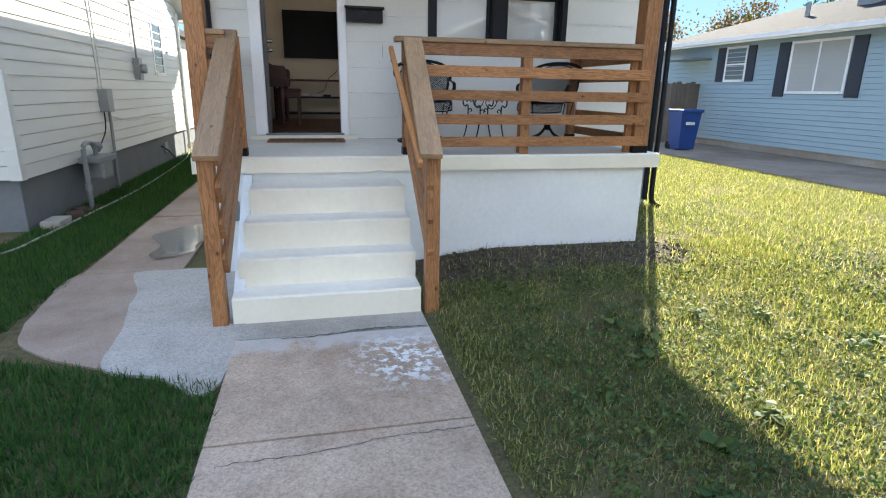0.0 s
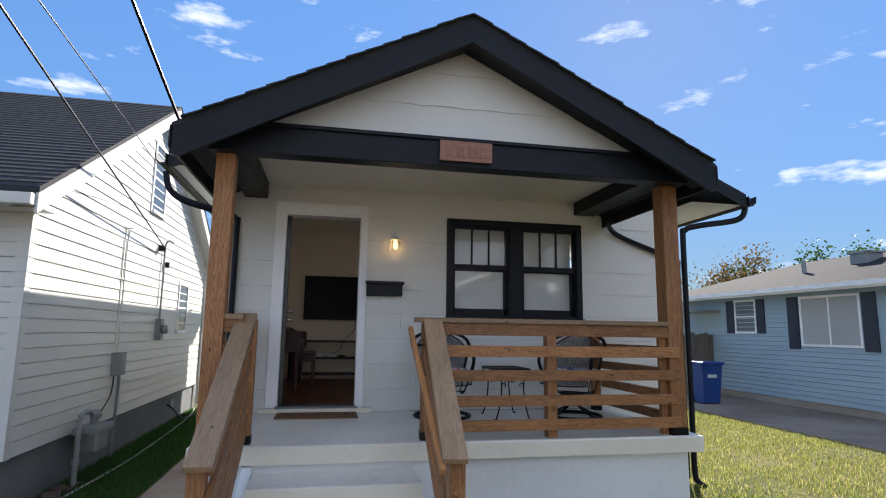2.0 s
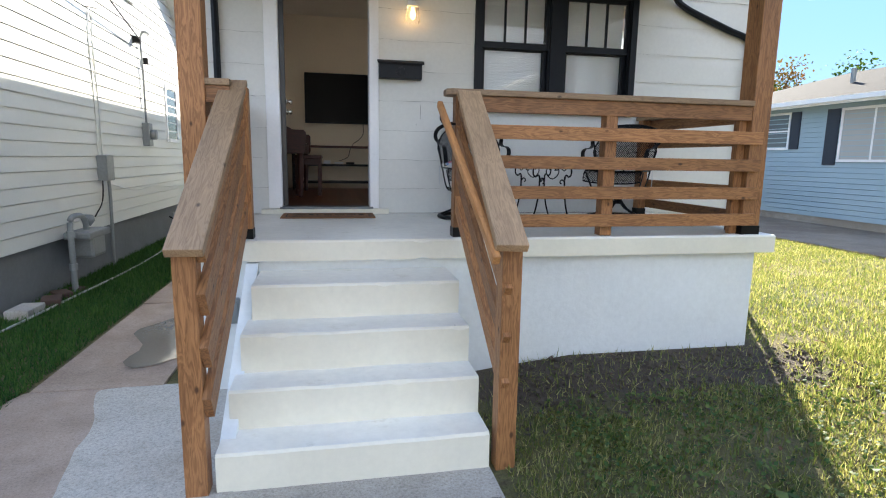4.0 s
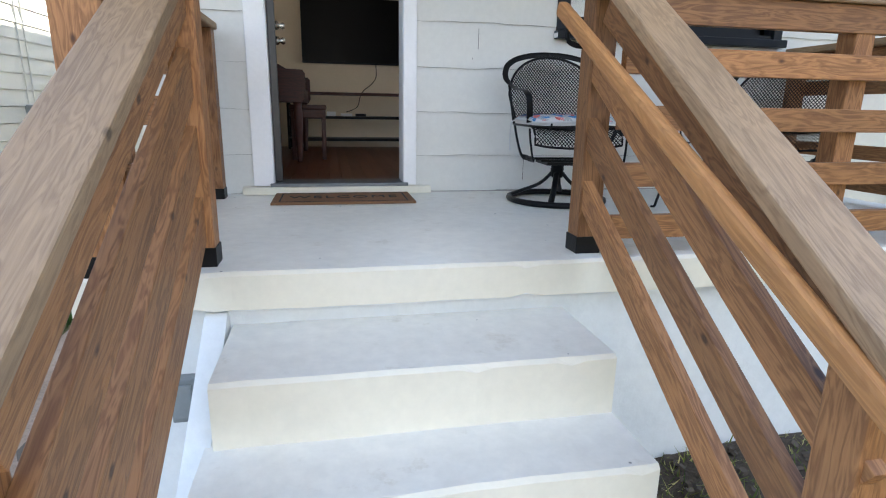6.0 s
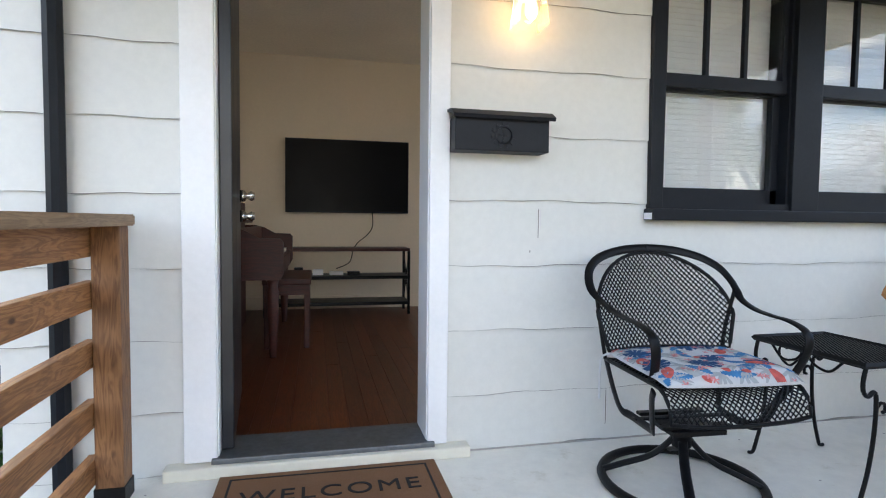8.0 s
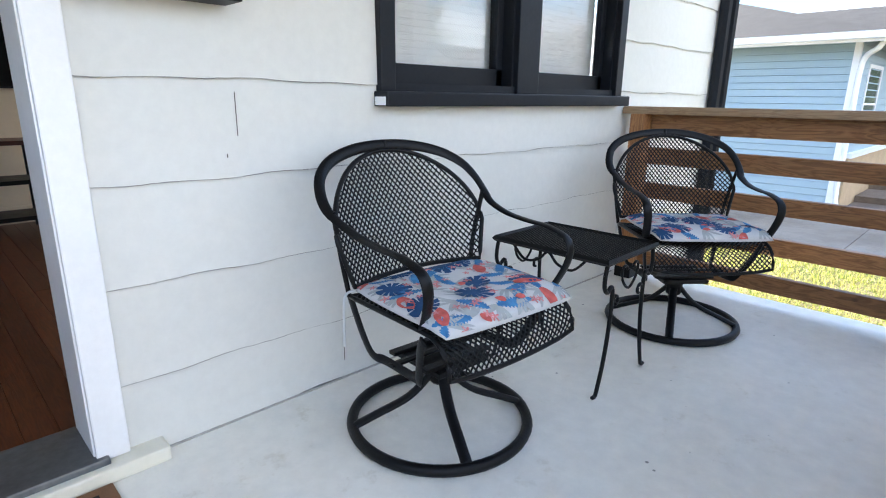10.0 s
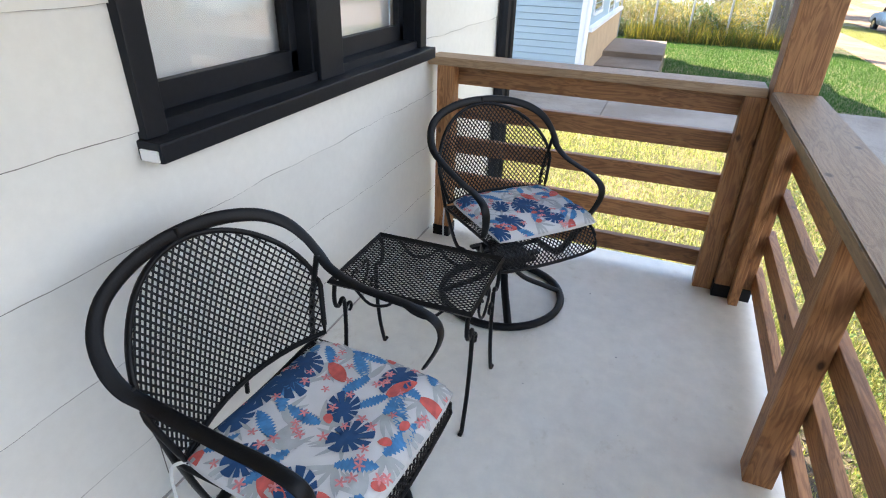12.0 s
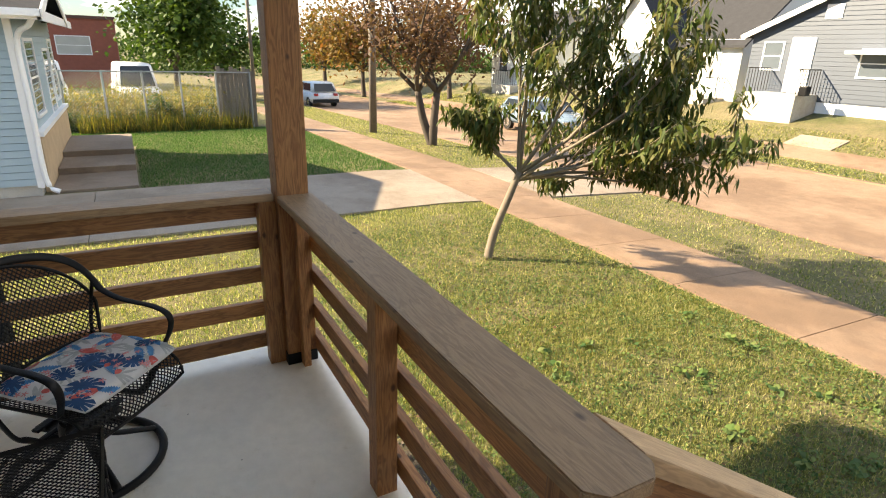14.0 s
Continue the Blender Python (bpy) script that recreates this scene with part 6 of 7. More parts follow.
flat("front_gable", [(BX, BY0, gz0), (2 * gxm - BX, BY0, gz0), (gxm, BY0, gz1 - 0.1), (BX, BY0 + 0.1, gz0), (2 * gxm - BX, BY0 + 0.1, gz0), (gxm, BY0 + 0.1, gz1 - 0.1)], [(0, 1, 2), (5, 4, 3)], SIDING_B, bh, "pale blue gable end")
for xe in (rx0, 2 * gxm - rx0):
    pts = [(gxm, ry0, gz1), (xe, ry0, gz0 + 0.01), (xe, BY0 + 6.0, gz0 + 0.01), (gxm, BY0 + 6.0, gz1)]
    flat("gable_roof", pts + [(x, y, z - 0.09) for x, y, z in pts], [(0, 1, 2, 3), (7, 6, 5, 4), (0, 4, 5, 1), (1, 5, 6, 2), (2, 6, 7, 3)], ROOFG, bh, "grey shingled front gable roof")
    beam("rake", (gxm, ry0 - 0.02, gz1 - 0.07), (xe, ry0 - 0.02, gz0 - 0.06), 0.03, 0.16, TRIMW, bh, 0.004, side=(0, 1, 0))
part("fascia", boxes((rx0, rx0 + 0.05, ry0, ry1, 2.93, 3.09), (rx0, rx1, ry0, ry0 + 0.05, 2.93, 3.09), (rx0 - 0.1, rx0, ry0, ry1, 2.98, 3.09)), TRIMW, bh)
part("roof_vent", boxes((13.6, 14.1, 12.6, 13.1, 3.75, 4.05), (13.55, 14.15, 12.55, 13.15, 4.05, 4.1)), METERG, bh)
part("vent_pipe", tube([Vector((13.2, 14.2, 3.5)), Vector((13.2, 14.2, 4.0))], 0.06, 8), METERG, bh)
small_window(bh, "x", BX, 11.5, 13.1, 1.64, 2.8, -1, pane=CURT, mid=False, vertical=True)
small_window(bh, "x", BX, 14.75, 15.5, 1.95, 2.82, -1)
for y0, y1, z0, z1 in ((11.05, 11.40, 1.5, 2.86), (13.2, 13.55, 1.5, 2.86), (14.36, 14.66, 1.9, 2.87), (15.58, 15.9, 1.9, 2.87)):
    sh = part("shutter", boxes((BX - 0.05, BX - 0.012, y0, y1, z0, z1)), NAVY, bh, "navy louvred shutter")
    part("louvres", boxes(*[(BX - 0.056, BX - 0.05, y0 + 0.04, y1 - 0.04, z0 + 0.06 + 0.055 * k, z0 + 0.095 + 0.055 * k) for k in range(int((z1 - z0 - 0.1) / 0.055))]), NAVY, sh)
for x0, x1, z0, z1 in ((13.0, 14.2, 1.3, 2.6), (15.6, 16.6, 0.3, 2.4), (17.0, 17.7, 1.3, 2.6)):
    small_window(bh, "y", BY0, x0, x1, z0, z1, -1, vertical=x1 - x0 > 1.3)
part("side_awning", boxes((BX - 1.0, BX, 16.2, 17.6, 2.55, 2.62)), METERG, bh, "small grey side awning")
STOOP = concrete("brown_stoop_concrete", (0.20, 0.16, 0.125), 0.5)
stoop = tagged(new("stoop_steps"), "low concrete steps along the front of the blue house", "steps", kind="structure")
for k, (x0, x1, z1) in enumerate(((12.05, 13.6, 0.05), (13.6, 15.0, 0.17), (15.0, 17.6, 0.29))):
    part("step", boxes((x0, x1, 5.9, BY0 - 0.1, -0.4, z1), bevel=0.01), STOOP, stoop)
fence = thing("wooden_fence", "grey weathered wooden fence gate behind the bin", "fence")
OLD = timber("grey_weathered_wood", (0.20, 0.17, 0.14), (0.10, 0.085, 0.07), 0.9, 0.2)
for k in range(16):
    block("board", 9.3 + 0.165 * k, 9.455 + 0.165 * k, 16.6, 16.625, 0.03, 1.85 + 0.03 * (k % 3), OLD, fence, 0.002)
bin_ = thing("wheelie_bin", "blue plastic wheeled recycling bin on the driveway", "bin")
bm = bmesh.new()
ro = frustum(bm, 9.88, 14.3, 0.06, 1.05, 0.33, 0.43)
bm.faces.new(ro[0][::-1])
bm.faces.new(ro[1])
part("body", bm, BLUEBIN, bin_)
part("lid", boxes((9.54, 10.22, 13.94, 14.64, 1.05, 1.13), bevel=0.03), BLUEBIN, bin_, "closed blue lid")
for x in (9.64, 10.1):
    part("wheel", tube([Vector((x, 14.58, 0.13)), Vector((x + 0.05, 14.58, 0.13))], 0.12, 14), IRON, bin_)
part("mark", boxes((9.72, 9.98, 13.965, 13.985, 0.72, 0.80)), plain("white_print", (0.6, 0.62, 0.65), 0.6), bin_, "faded white printed mark")


def far_house(x0, x1, y0, y1, base, eave, ridge, siding, roofm, along, label, pitch=0.16, door_x=None, wins=(), steps_h=0.0):
    """A house across the street whose front (larger y) faces the road."""
    h = thing("house", label, "house")
    part("foundation", boxes((x0, x1, y0, y1 - 0.02, base - 1.2, base + 0.35)), TRIMW, h)
    xm, ym = (x0 + x1) / 2, (y0 + y1) / 2
    if along == "y":
        pts = [(x0, y1, base + 0.3), (x1, y1, base + 0.3), (x1, y1, eave), (xm, y1, ridge), (x0, y1, eave)]
        flat("wall", pts + [(x, y0, z) for x, y, z in pts], [(4, 3, 2, 1, 0), (5, 6, 7, 8, 9), (1, 2, 7, 6), (0, 5, 9, 4)], siding, h)
        sl = (ridge - eave) / (x1 - xm)
        for s, xe in ((1, x1 + 0.35), (-1, x0 - 0.35)):
            p = [(xm, y1 + 0.3, ridge + 0.1), (xe, y1 + 0.3, eave - 0.35 * sl + 0.1), (xe, y0 - 0.3, eave - 0.35 * sl + 0.1), (xm, y0 - 0.3, ridge + 0.1)]
            flat("roof", p + [(x, y, z - 0.1) for x, y, z in p], [(0, 1, 2, 3), (7, 6, 5, 4), (0, 4, 5, 1), (1, 5, 6, 2)], roofm, h)
            beam("rake", (xm, y1 + 0.32, ridge), (xe, y1 + 0.32, eave - 0.35 * sl), 0.05, 0.2, TRIMW, h, 0.004, side=(0, 1, 0))
    else:
        pts = [(x1, y0, base + 0.3), (x1, y1, base + 0.3), (x1, y1, eave), (x1, ym, ridge), (x1, y0, eave)]
        flat("wall", pts + [(x0, y, z) for x, y, z in pts], [(0, 1, 2, 3, 4), (9, 8, 7, 6, 5), (1, 6, 7, 2), (0, 4, 9, 5)], siding, h)
        sl = (ridge - eave) / (y1 - ym)
        for s, ye in ((1, y1 + 0.35), (-1, y0 - 0.35)):
            p = [(x0 - 0.3, ym, ridge + 0.1), (x1 + 0.3, ym, ridge + 0.1), (x1 + 0.3, ye, eave - 0.35 * sl + 0.1), (x0 - 0.3, ye, eave - 0.35 * sl + 0.1)]
            flat("roof", p + [(x, y, z - 0.1) for x, y, z in p], [(0, 1, 2, 3), (7, 6, 5, 4), (1, 5, 6, 2), (0, 4, 7, 3), (2, 6, 7, 3)], roofm, h)
    z = base + 0.35
    while z < eave - 0.02:
        lap_board((x1, y1), (x0, y1), z, z + pitch + 0.002, (0, 1), h, siding, 0.02)
        z += pitch
    if along == "y":
        while z < ridge - 0.2:
            e = (z - eave) / (ridge - eave) * (x1 - xm)
            lap_board((x1 - e, y1), (x0 + e, y1), z, z + pitch * 0.9, (0, 1), h, siding, 0.02, top=(0.02, 0.98))
            z += pitch
    for a0, a1, z0, z1 in wins:
        small_window(h, "y", y1, a0, a1, base + z0, base + z1, 1)
    if door_x is not None:
        d = part("door", boxes((door_x, door_x + 0.92, y1, y1 + 0.06, base + steps_h, base + steps_h + 2.08), bevel=0.01), TRIMW, h, "white front door")
        part("door_pane", boxes((door_x + 0.22, door_x + 0.70, y1 + 0.06, y1 + 0.07, base + steps_h + 0.85, base + steps_h + 1.8)), CURT, d)
        part("stoop", boxes((door_x - 0.5, door_x + 1.6, y1, y1 + 1.5, base - 1.0, base + steps_h - 0.02)), PATCH, h, "concrete stoop")
        for xx in (door_x - 0.45, door_x + 1.55):
            rail = part("stoop_rail", boxes((xx - 0.015, xx + 0.015, y1 + 0.08, y1 + 1.5, base + steps_h + 0.88, base + steps_h + 0.92)), IRON, h, "black iron stoop rail")
            for k in range(8):
                part("baluster", boxes((xx - 0.01, xx + 0.01, y1 + 0.1 + 0.19 * k, y1 + 0.12 + 0.19 * k, base + steps_h, base + steps_h + 0.88)), IRON, rail)
    return h


g1 = far_house(5.4, 15.6, -26.0, -17.5, 0.95, 3.75, 6.0, SIDING_G, ROOFG, "y", "grey sided house with white trim across the street", door_x=13.0, wins=((14.25, 15.0, 1.45, 2.45), (10.2, 11.3, 1.3, 2.2)), steps_h=0.58)
part("awning", boxes((9.9, 11.6, -17.5, -16.8, 3.0, 3.12), bevel=0.02), TRIMW, g1, "white window awning")
part("attic_vent", boxes((12.3, 12.9, -17.5, -17.45, 4.25, 4.75)), TRIMW, g1)
part("planter", boxes((12.2, 12.5, -16.4, -16.1, 1.5, 1.85), bevel=0.03), IRON, g1)
far_house(17.0, 26.5, -27.0, -19.0, 0.55, 3.5, 6.6, SIDING_W, ROOFG, "x", "white house with a steep roof across the street", door_x=18.0, wins=((25.0, 26.0, 1.3, 2.5), (19.6, 20.4, 1.3, 2.5)), steps_h=0.45)
far_house(20.6, 25.0, -20.0, -18.2, 0.55, 3.4, 6.0, SIDING_W, ROOFG, "y", "white gabled porch front across the street", wins=((21.8, 23.6, 1.2, 2.4),))
far_house(29.0, 36.0, -26.0, -18.0, 0.3, 3.3, 5.6, SIDING_W, ROOFG, "x", "white bungalow farther along the street", door_x=32, wins=((30, 31.2, 1.2, 2.4), (34, 35, 1.2, 2.4)), steps_h=0.4)
far_house(-4.0, 4.5, -26.0, -17.0, 0.75, 3.8, 6.2, SIDING_W, ROOFG, "y", "pale house across the street", door_x=0.2, wins=((2.0, 3.2, 1.3, 2.5), (-2.8, -1.6, 1.3, 2.5)), steps_h=0.5)
bb = thing("brick_building", "low red brick building beyond the weedy lot", "building")
part("wall", boxes((58, 72, 6, 34, -1.5, 4.4)), BRICK, bb)
part("coping", boxes((57.9, 72.1, 5.9, 34.1, 4.4, 4.65)), plain("brown_coping", (0.10, 0.05, 0.04), 0.8), bb)
for k in range(5):
    small_window(bb, "x", 58, 8 + 5 * k, 10.4 + 5 * k, 1.6, 3.0, -1, pane=CURT)

# ---- vehicles ----
TYRE = plain("tyre_rubber", (0.012, 0.012, 0.012), 0.85)
CARW = plain("white_car_paint", (0.72, 0.72, 0.72), 0.25, vary=0.02, bump=0)
CARB = plain("blue_grey_car_paint", (0.16, 0.22, 0.28), 0.25, vary=0.05, bump=0)
CARGLASS = plain("dark_car_glass", (0.02, 0.024, 0.028), 0.06, vary=0.05, bump=0)
REDL = plain("red_tail_lamp", (0.35, 0.01, 0.01), 0.3, bump=0)


def car(at, turn, length, width, height, paint, label, van=False):
    """A parked car, its nose along its own +x."""
    c = thing("parked_car", label, "car", "", at, turn)
    L, W, H = length / 2, width / 2, height
    if van:
        low = [(-L, 0.35), (-L, 1.05), (L * 0.62, 1.05), (L * 0.97, 0.92), (L, 0.7), (L, 0.35)]
        top = [(-L, 1.05), (-L * 0.97, H), (L * 0.35, H), (L * 0.62, 1.05)]
    else:
        low = [(-L, 0.35), (-L * 0.99, 0.85), (-L * 0.9, 0.98), (L * 0.42, 0.98), (L * 0.92, 0.82), (L, 0.62), (L * 0.98, 0.32)]
        top = [(-L * 0.92, 0.97), (-L * 0.72, H * 0.97), (-L * 0.3, H), (L * 0.08, H * 0.97), (L * 0.46, 0.97)]
    for nm, prof, w0, w1, mt_ in (("body", low, W, W, paint), ("cabin", top, W * 0.95, W * 0.8, paint)):
        bm = bmesh.new()
        zs = [z for _, z in prof]
        z0, z1 = min(zs), max(zs)
        ra = []
        for s in (-1, 1):
            ra.append([bm.verts.new((x, s * (w0 + (w1 - w0) * (z - z0) / (z1 - z0)), z)) for x, z in prof])
        n = len(prof)
        for k in range(n):
            bm.faces.new((ra[0][k], ra[0][(k + 1) % n], ra[1][(k + 1) % n], ra[1][k]))
        bm.faces.new(ra[0][::-1])
        bm.faces.new(ra[1])
        bmesh.ops.recalc_face_normals(bm, faces=bm.faces[:])
        bmesh.ops.bevel(bm, geom=bm.edges[:], offset=0.06, segments=2, affect="EDGES", clamp_overlap=True)
        part(nm, bm, mt_, c, "", True)
    # windows stand a little proud of the cabin
    zt, zb = H - 0.12, 1.06
    def inset(z):
        return W * 0.95 + (W * 0.8 - W * 0.95) * (z - 0.97) / (H - 0.97) + 0.006
    xa, xb = (-L * 0.8, L * 0.5) if not van else (L * 0.1, L * 0.5)
    for s in (-1, 1):
        cuts = [xa, xa + (xb - xa) * 0.48, xa + (xb - xa) * 0.5, xb]
        for k in (0, 2):
            p = [(cuts[k] + (0.0 if k else 0.05), zb), (cuts[k + 1] - (0.25 if k else 0), zb), (cuts[k + 1] - (0.55 if k else 0), zt), (cuts[k] + (0.0 if k else 0.22), zt)]
            flat("side_window", [(x, s * inset(z), z) for x, z in p], [(0, 1, 2, 3)], CARGLASS, c)
    back = [(-L * 0.925 if not van else -L - 0.01, 1.02), (-L * 0.755 if not van else -L * 0.985, H - 0.12)]
    flat("rear_window", [(back[0][0] - 0.02, -W * 0.78, back[0][1]), (back[0][0] - 0.02, W * 0.78, back[0][1]), (back[1][0] - 0.02, W * 0.66, back[1][1]), (back[1][0] - 0.02, -W * 0.66, back[1][1])], [(0, 1, 2, 3)], CARGLASS, c)
    fr = [(L * 0.45, 1.0), (L * 0.12, H - 0.1)] if not van else [(L * 0.62, 1.08), (L * 0.37, H - 0.12)]
    flat("windscreen", [(fr[0][0] + 0.03, -W * 0.82, fr[0][1]), (fr[0][0] + 0.03, W * 0.82, fr[0][1]), (fr[1][0] + 0.03, W * 0.68, fr[1][1]), (fr[1][0] + 0.03, -W * 0.68, fr[1][1])], [(0, 1, 2, 3)], CARGLASS, c)
    for x in (-L * 0.62, L * 0.62):
        for s in (-1, 1):
            w = part("wheel", tube([Vector((x, s * (W - 0.18), 0.33)), Vector((x, s * (W + 0.01), 0.33))], 0.33, 20), TYRE, c, "", False)
            part("rim", tube([Vector((x, s * (W - 0.02), 0.33)), Vector((x, s * (W + 0.02), 0.33))], 0.2, 14), CHROME, w)
    for s in (-1, 1):
        part("tail_lamp", boxes((-L - 0.015, -L + 0.1, s * W * 0.72 - 0.14, s * W * 0.72 + 0.14, 0.75, 0.92), bevel=0.015), REDL, c, "red tail lamp")
        part("headlamp", boxes((L - 0.12, L + 0.01, s * W * 0.72 - 0.17, s * W * 0.72 + 0.17, 0.58, 0.72), bevel=0.015), CHROME, c)
    part("rear_bumper", boxes((-L - 0.04, -L + 0.05, -W * 0.95, W * 0.95, 0.32, 0.56), bevel=0.03), TYRE if not van else paint, c)
    part("plate", boxes((-L - 0.05, -L - 0.03, -0.2, 0.2, 0.6, 0.72)), TRIMW, c, "blank number plate")
    return c


car((38.5, -5.3, gz(38.5, -5.3) + 0.02), 4, 4.4, 1.85, 1.62, CARW, "white compact sport utility car parked at the kerb")
car((3.4, -9.85, gz(3.4, -9.8) + 0.02), 180, 4.6, 1.8, 1.45, CARW, "white saloon car parked across the street")
car((19.5, -9.85, gz(19.5, -9.8) + 0.02), 180, 4.6, 1.8, 1.45, CARB, "blue-grey saloon car parked across the street")
car((36.0, 5.4, gz(36, 5.4)), 185, 5.0, 2.0, 2.2, CARW, "white van parked beyond the weedy fence", True)
car((36.5, 9.6, gz(36, 9)), 185, 5.0, 2.0, 2.2, CARW, "white van parked beyond the weedy fence", True)

# ---- fence, pole, hydrant ----
cf = thing("chain_link_fence", "grey chain-link fence before tall yellowing weeds", "fence")
for k in range(6):
    y = 7.7 - 1.18 * k
    part("post", tube([Vector((22.3, y, gz(22.3, y))), Vector((22.3, y, 1.75))], 0.035, 8), METERG, cf)
part("top_rail", tube([Vector((22.3, 7.7, 1.72)), Vector((22.3, 1.8, 1.72))], 0.024, 6), METERG, cf)
bm = bmesh.new()
for k in range(-16, 60):
    for s in (-1, 1):
        y0, y1 = 7.7 - 0.1 * k, 7.7 - 0.1 * k - s * 2.0
        a, b = Vector((22.3, y0, -0.26)), Vector((22.3, y1, 1.72))
        t0, t1 = 0.0, 1.0
        for lo, hi in ((1.8, 7.7),):
            d = b.y - a.y
            ta, tb = sorted(((lo - a.y) / d, (hi - a.y) / d))
            t0, t1 = max(t0, ta), min(t1, tb)
        if t1 - t0 > 0.02:
            add_tube(bm, [a.lerp(b, t0), a.lerp(b, t1)], 0.002, 3)
part("wire_mesh", bm, METERG, cf, "grey wire mesh")
wf = thing("board_fence", "weathered grey board fence at the end of the weedy lot", "fence")
for k in range(9):
    block("board", 22.36, 22.385, 1.62 + 0.148 * k, 1.76 + 0.148 * k, gz(22.4, 2) - 0.05, 1.78 + 0.07 * ((k * 7) % 3), OLD, wf, 0.002)
block("rail", 22.39, 22.43, 1.62, 2.95, 1.35, 1.44, OLD, wf, 0.002)
block("rail", 22.39, 22.43, 1.62, 2.95, 0.1, 0.19, OLD, wf, 0.002)
for x, y, h in ((20.4, -2.3, 7.5), (46, -2.8, 8)):
    up_ = thing("utility_pole", "grey weathered wooden utility pole on the verge", "pole")
    part("shaft", tube([Vector((x, y, gz(x, y) - 0.1)), Vector((x, y, h))], [0.15, 0.11], 12), OLD, up_, "", True)
    part("crossarm", boxes((x - 0.06, x + 0.06, y - 1.0, y + 1.0, h - 0.7, h - 0.58)), OLD, up_)
hy = thing("fire_hydrant", "small dark fire hydrant on the far verge", "hydrant")
part("barrel", tube([Vector((33, -11.6, gz(33, -11.6) + z)) for z in (0, 0.05, 0.06, 0.5, 0.55, 0.68, 0.72)], [0.17, 0.17, 0.12, 0.12, 0.15, 0.1, 0.03], 12), BRICK, hy, "", True)
part("outlet", tube([Vector((32.8, -11.6, gz(33, -11.6) + 0.42)), Vector((33.2, -11.6, gz(33, -11.6) + 0.42))], 0.06, 10), BRICK, hy)
drive2 = sheet("far_path", lin(11.3, 12.3, 2), lin(-13.0, -11.0, 3), 0.03, DRIVE, label="pale concrete path to the grey house", cat="path", skirt=0.1)
sheet("far_path", lin(9.8, 11.4, 2), lin(-15.0, -14.0, 3), 0.04, DRIVE, label="pale concrete path to the grey house", cat="path", skirt=0.1)

WET = plain("wet_concrete", (0.13, 0.11, 0.09), 0.06, vary=0.15, bump=0)
pud = [(-1.45 + (0.26 + 0.07 * math.sin(3 * t) + 0.05 * math.sin(7 * t)) * math.cos(t), 6.25 + (0.75 + 0.12 * math.sin(2 * t + 1)) * math.sin(t), 0.0275) for t in (2 * math.pi * k / 36 for k in range(36))]
tagged(flat("puddle", pud, [tuple(range(36))], WET), "shallow puddle drying on the concrete path", "puddle")

# ---- trees ----
BARK = plain("grey_bark", (0.20, 0.16, 0.12), 0.95, vary=0.25, big=8, fine=60, bump=0.8)
BARKD = plain("dark_bark", (0.075, 0.06, 0.048), 0.95, vary=0.25, big=6, fine=50, bump=0.8)
PEACH = leafy("peach_leaves", [(0.03, 0.05, 0.014), (0.055, 0.08, 0.02), (0.085, 0.105, 0.03), (0.14, 0.12, 0.04), (0.045, 0.065, 0.018)], 0.5, 0.25)
GREENL = leafy("green_leaves", [(0.022, 0.05, 0.012), (0.05, 0.095, 0.02), (0.085, 0.13, 0.03)], 0.6, 0.25)
RUSTL = leafy("rust_leaves", [(0.085, 0.047, 0.033), (0.15, 0.08, 0.045), (0.11, 0.062, 0.045), (0.17, 0.11, 0.06)], 0.7, 0.25)
GOLDL = leafy("gold_leaves", [(0.15, 0.10, 0.035), (0.21, 0.115, 0.04), (0.13, 0.115, 0.04), (0.23, 0.085, 0.03)], 0.7, 0.25)


def leaf_mesh(name, spots, size, slim, mat, parent, seed, droop=0.6, label=""):
    """Many folded leaves, each a bent pair of quads of its own size and turn."""
    r = np.random.default_rng(seed)
    n = len(spots)
    p = np.array(spots)
    a = r.uniform(0, 2 * np.pi, n)
    el = r.normal(-droop, 0.45, n)
    d = np.stack([np.cos(a) * np.cos(el), np.sin(a) * np.cos(el), np.sin(el)], 1)
    side = np.cross(d, np.tile([0, 0, 1.0], (n, 1)))
    side /= np.linalg.norm(side, axis=1, keepdims=True) + 1e-9
    tw = r.uniform(-0.9, 0.9, n)[:, None]
    nrm = np.cross(side, d)
    side = side * np.cos(tw) + nrm * np.sin(tw)
    ln = (size * r.uniform(0.65, 1.25, n))[:, None]
    w = ln * slim
    bend = np.stack([0 * a, 0 * a, -0.22 * ln[:, 0]], 1)
    v = np.stack([p, p + d * ln * 0.45 + side * w, p + d * ln * 0.45 - side * w, p + d * ln * 0.8 + side * w * 0.55 + bend * 0.5, p + d * ln * 0.8 - side * w * 0.55 + bend * 0.5, p + d * ln + bend], 1).reshape(-1, 3)
    b = np.arange(n)[:, None] * 6
    tris = np.concatenate([b + np.array([[0, 2, 1]]), b + np.array([[1, 2, 4]]), b + np.array([[1, 4, 3]]), b + np.array([[3, 4, 5]])]).tolist()
    return flat(name, v.tolist(), tris, mat, parent, label)


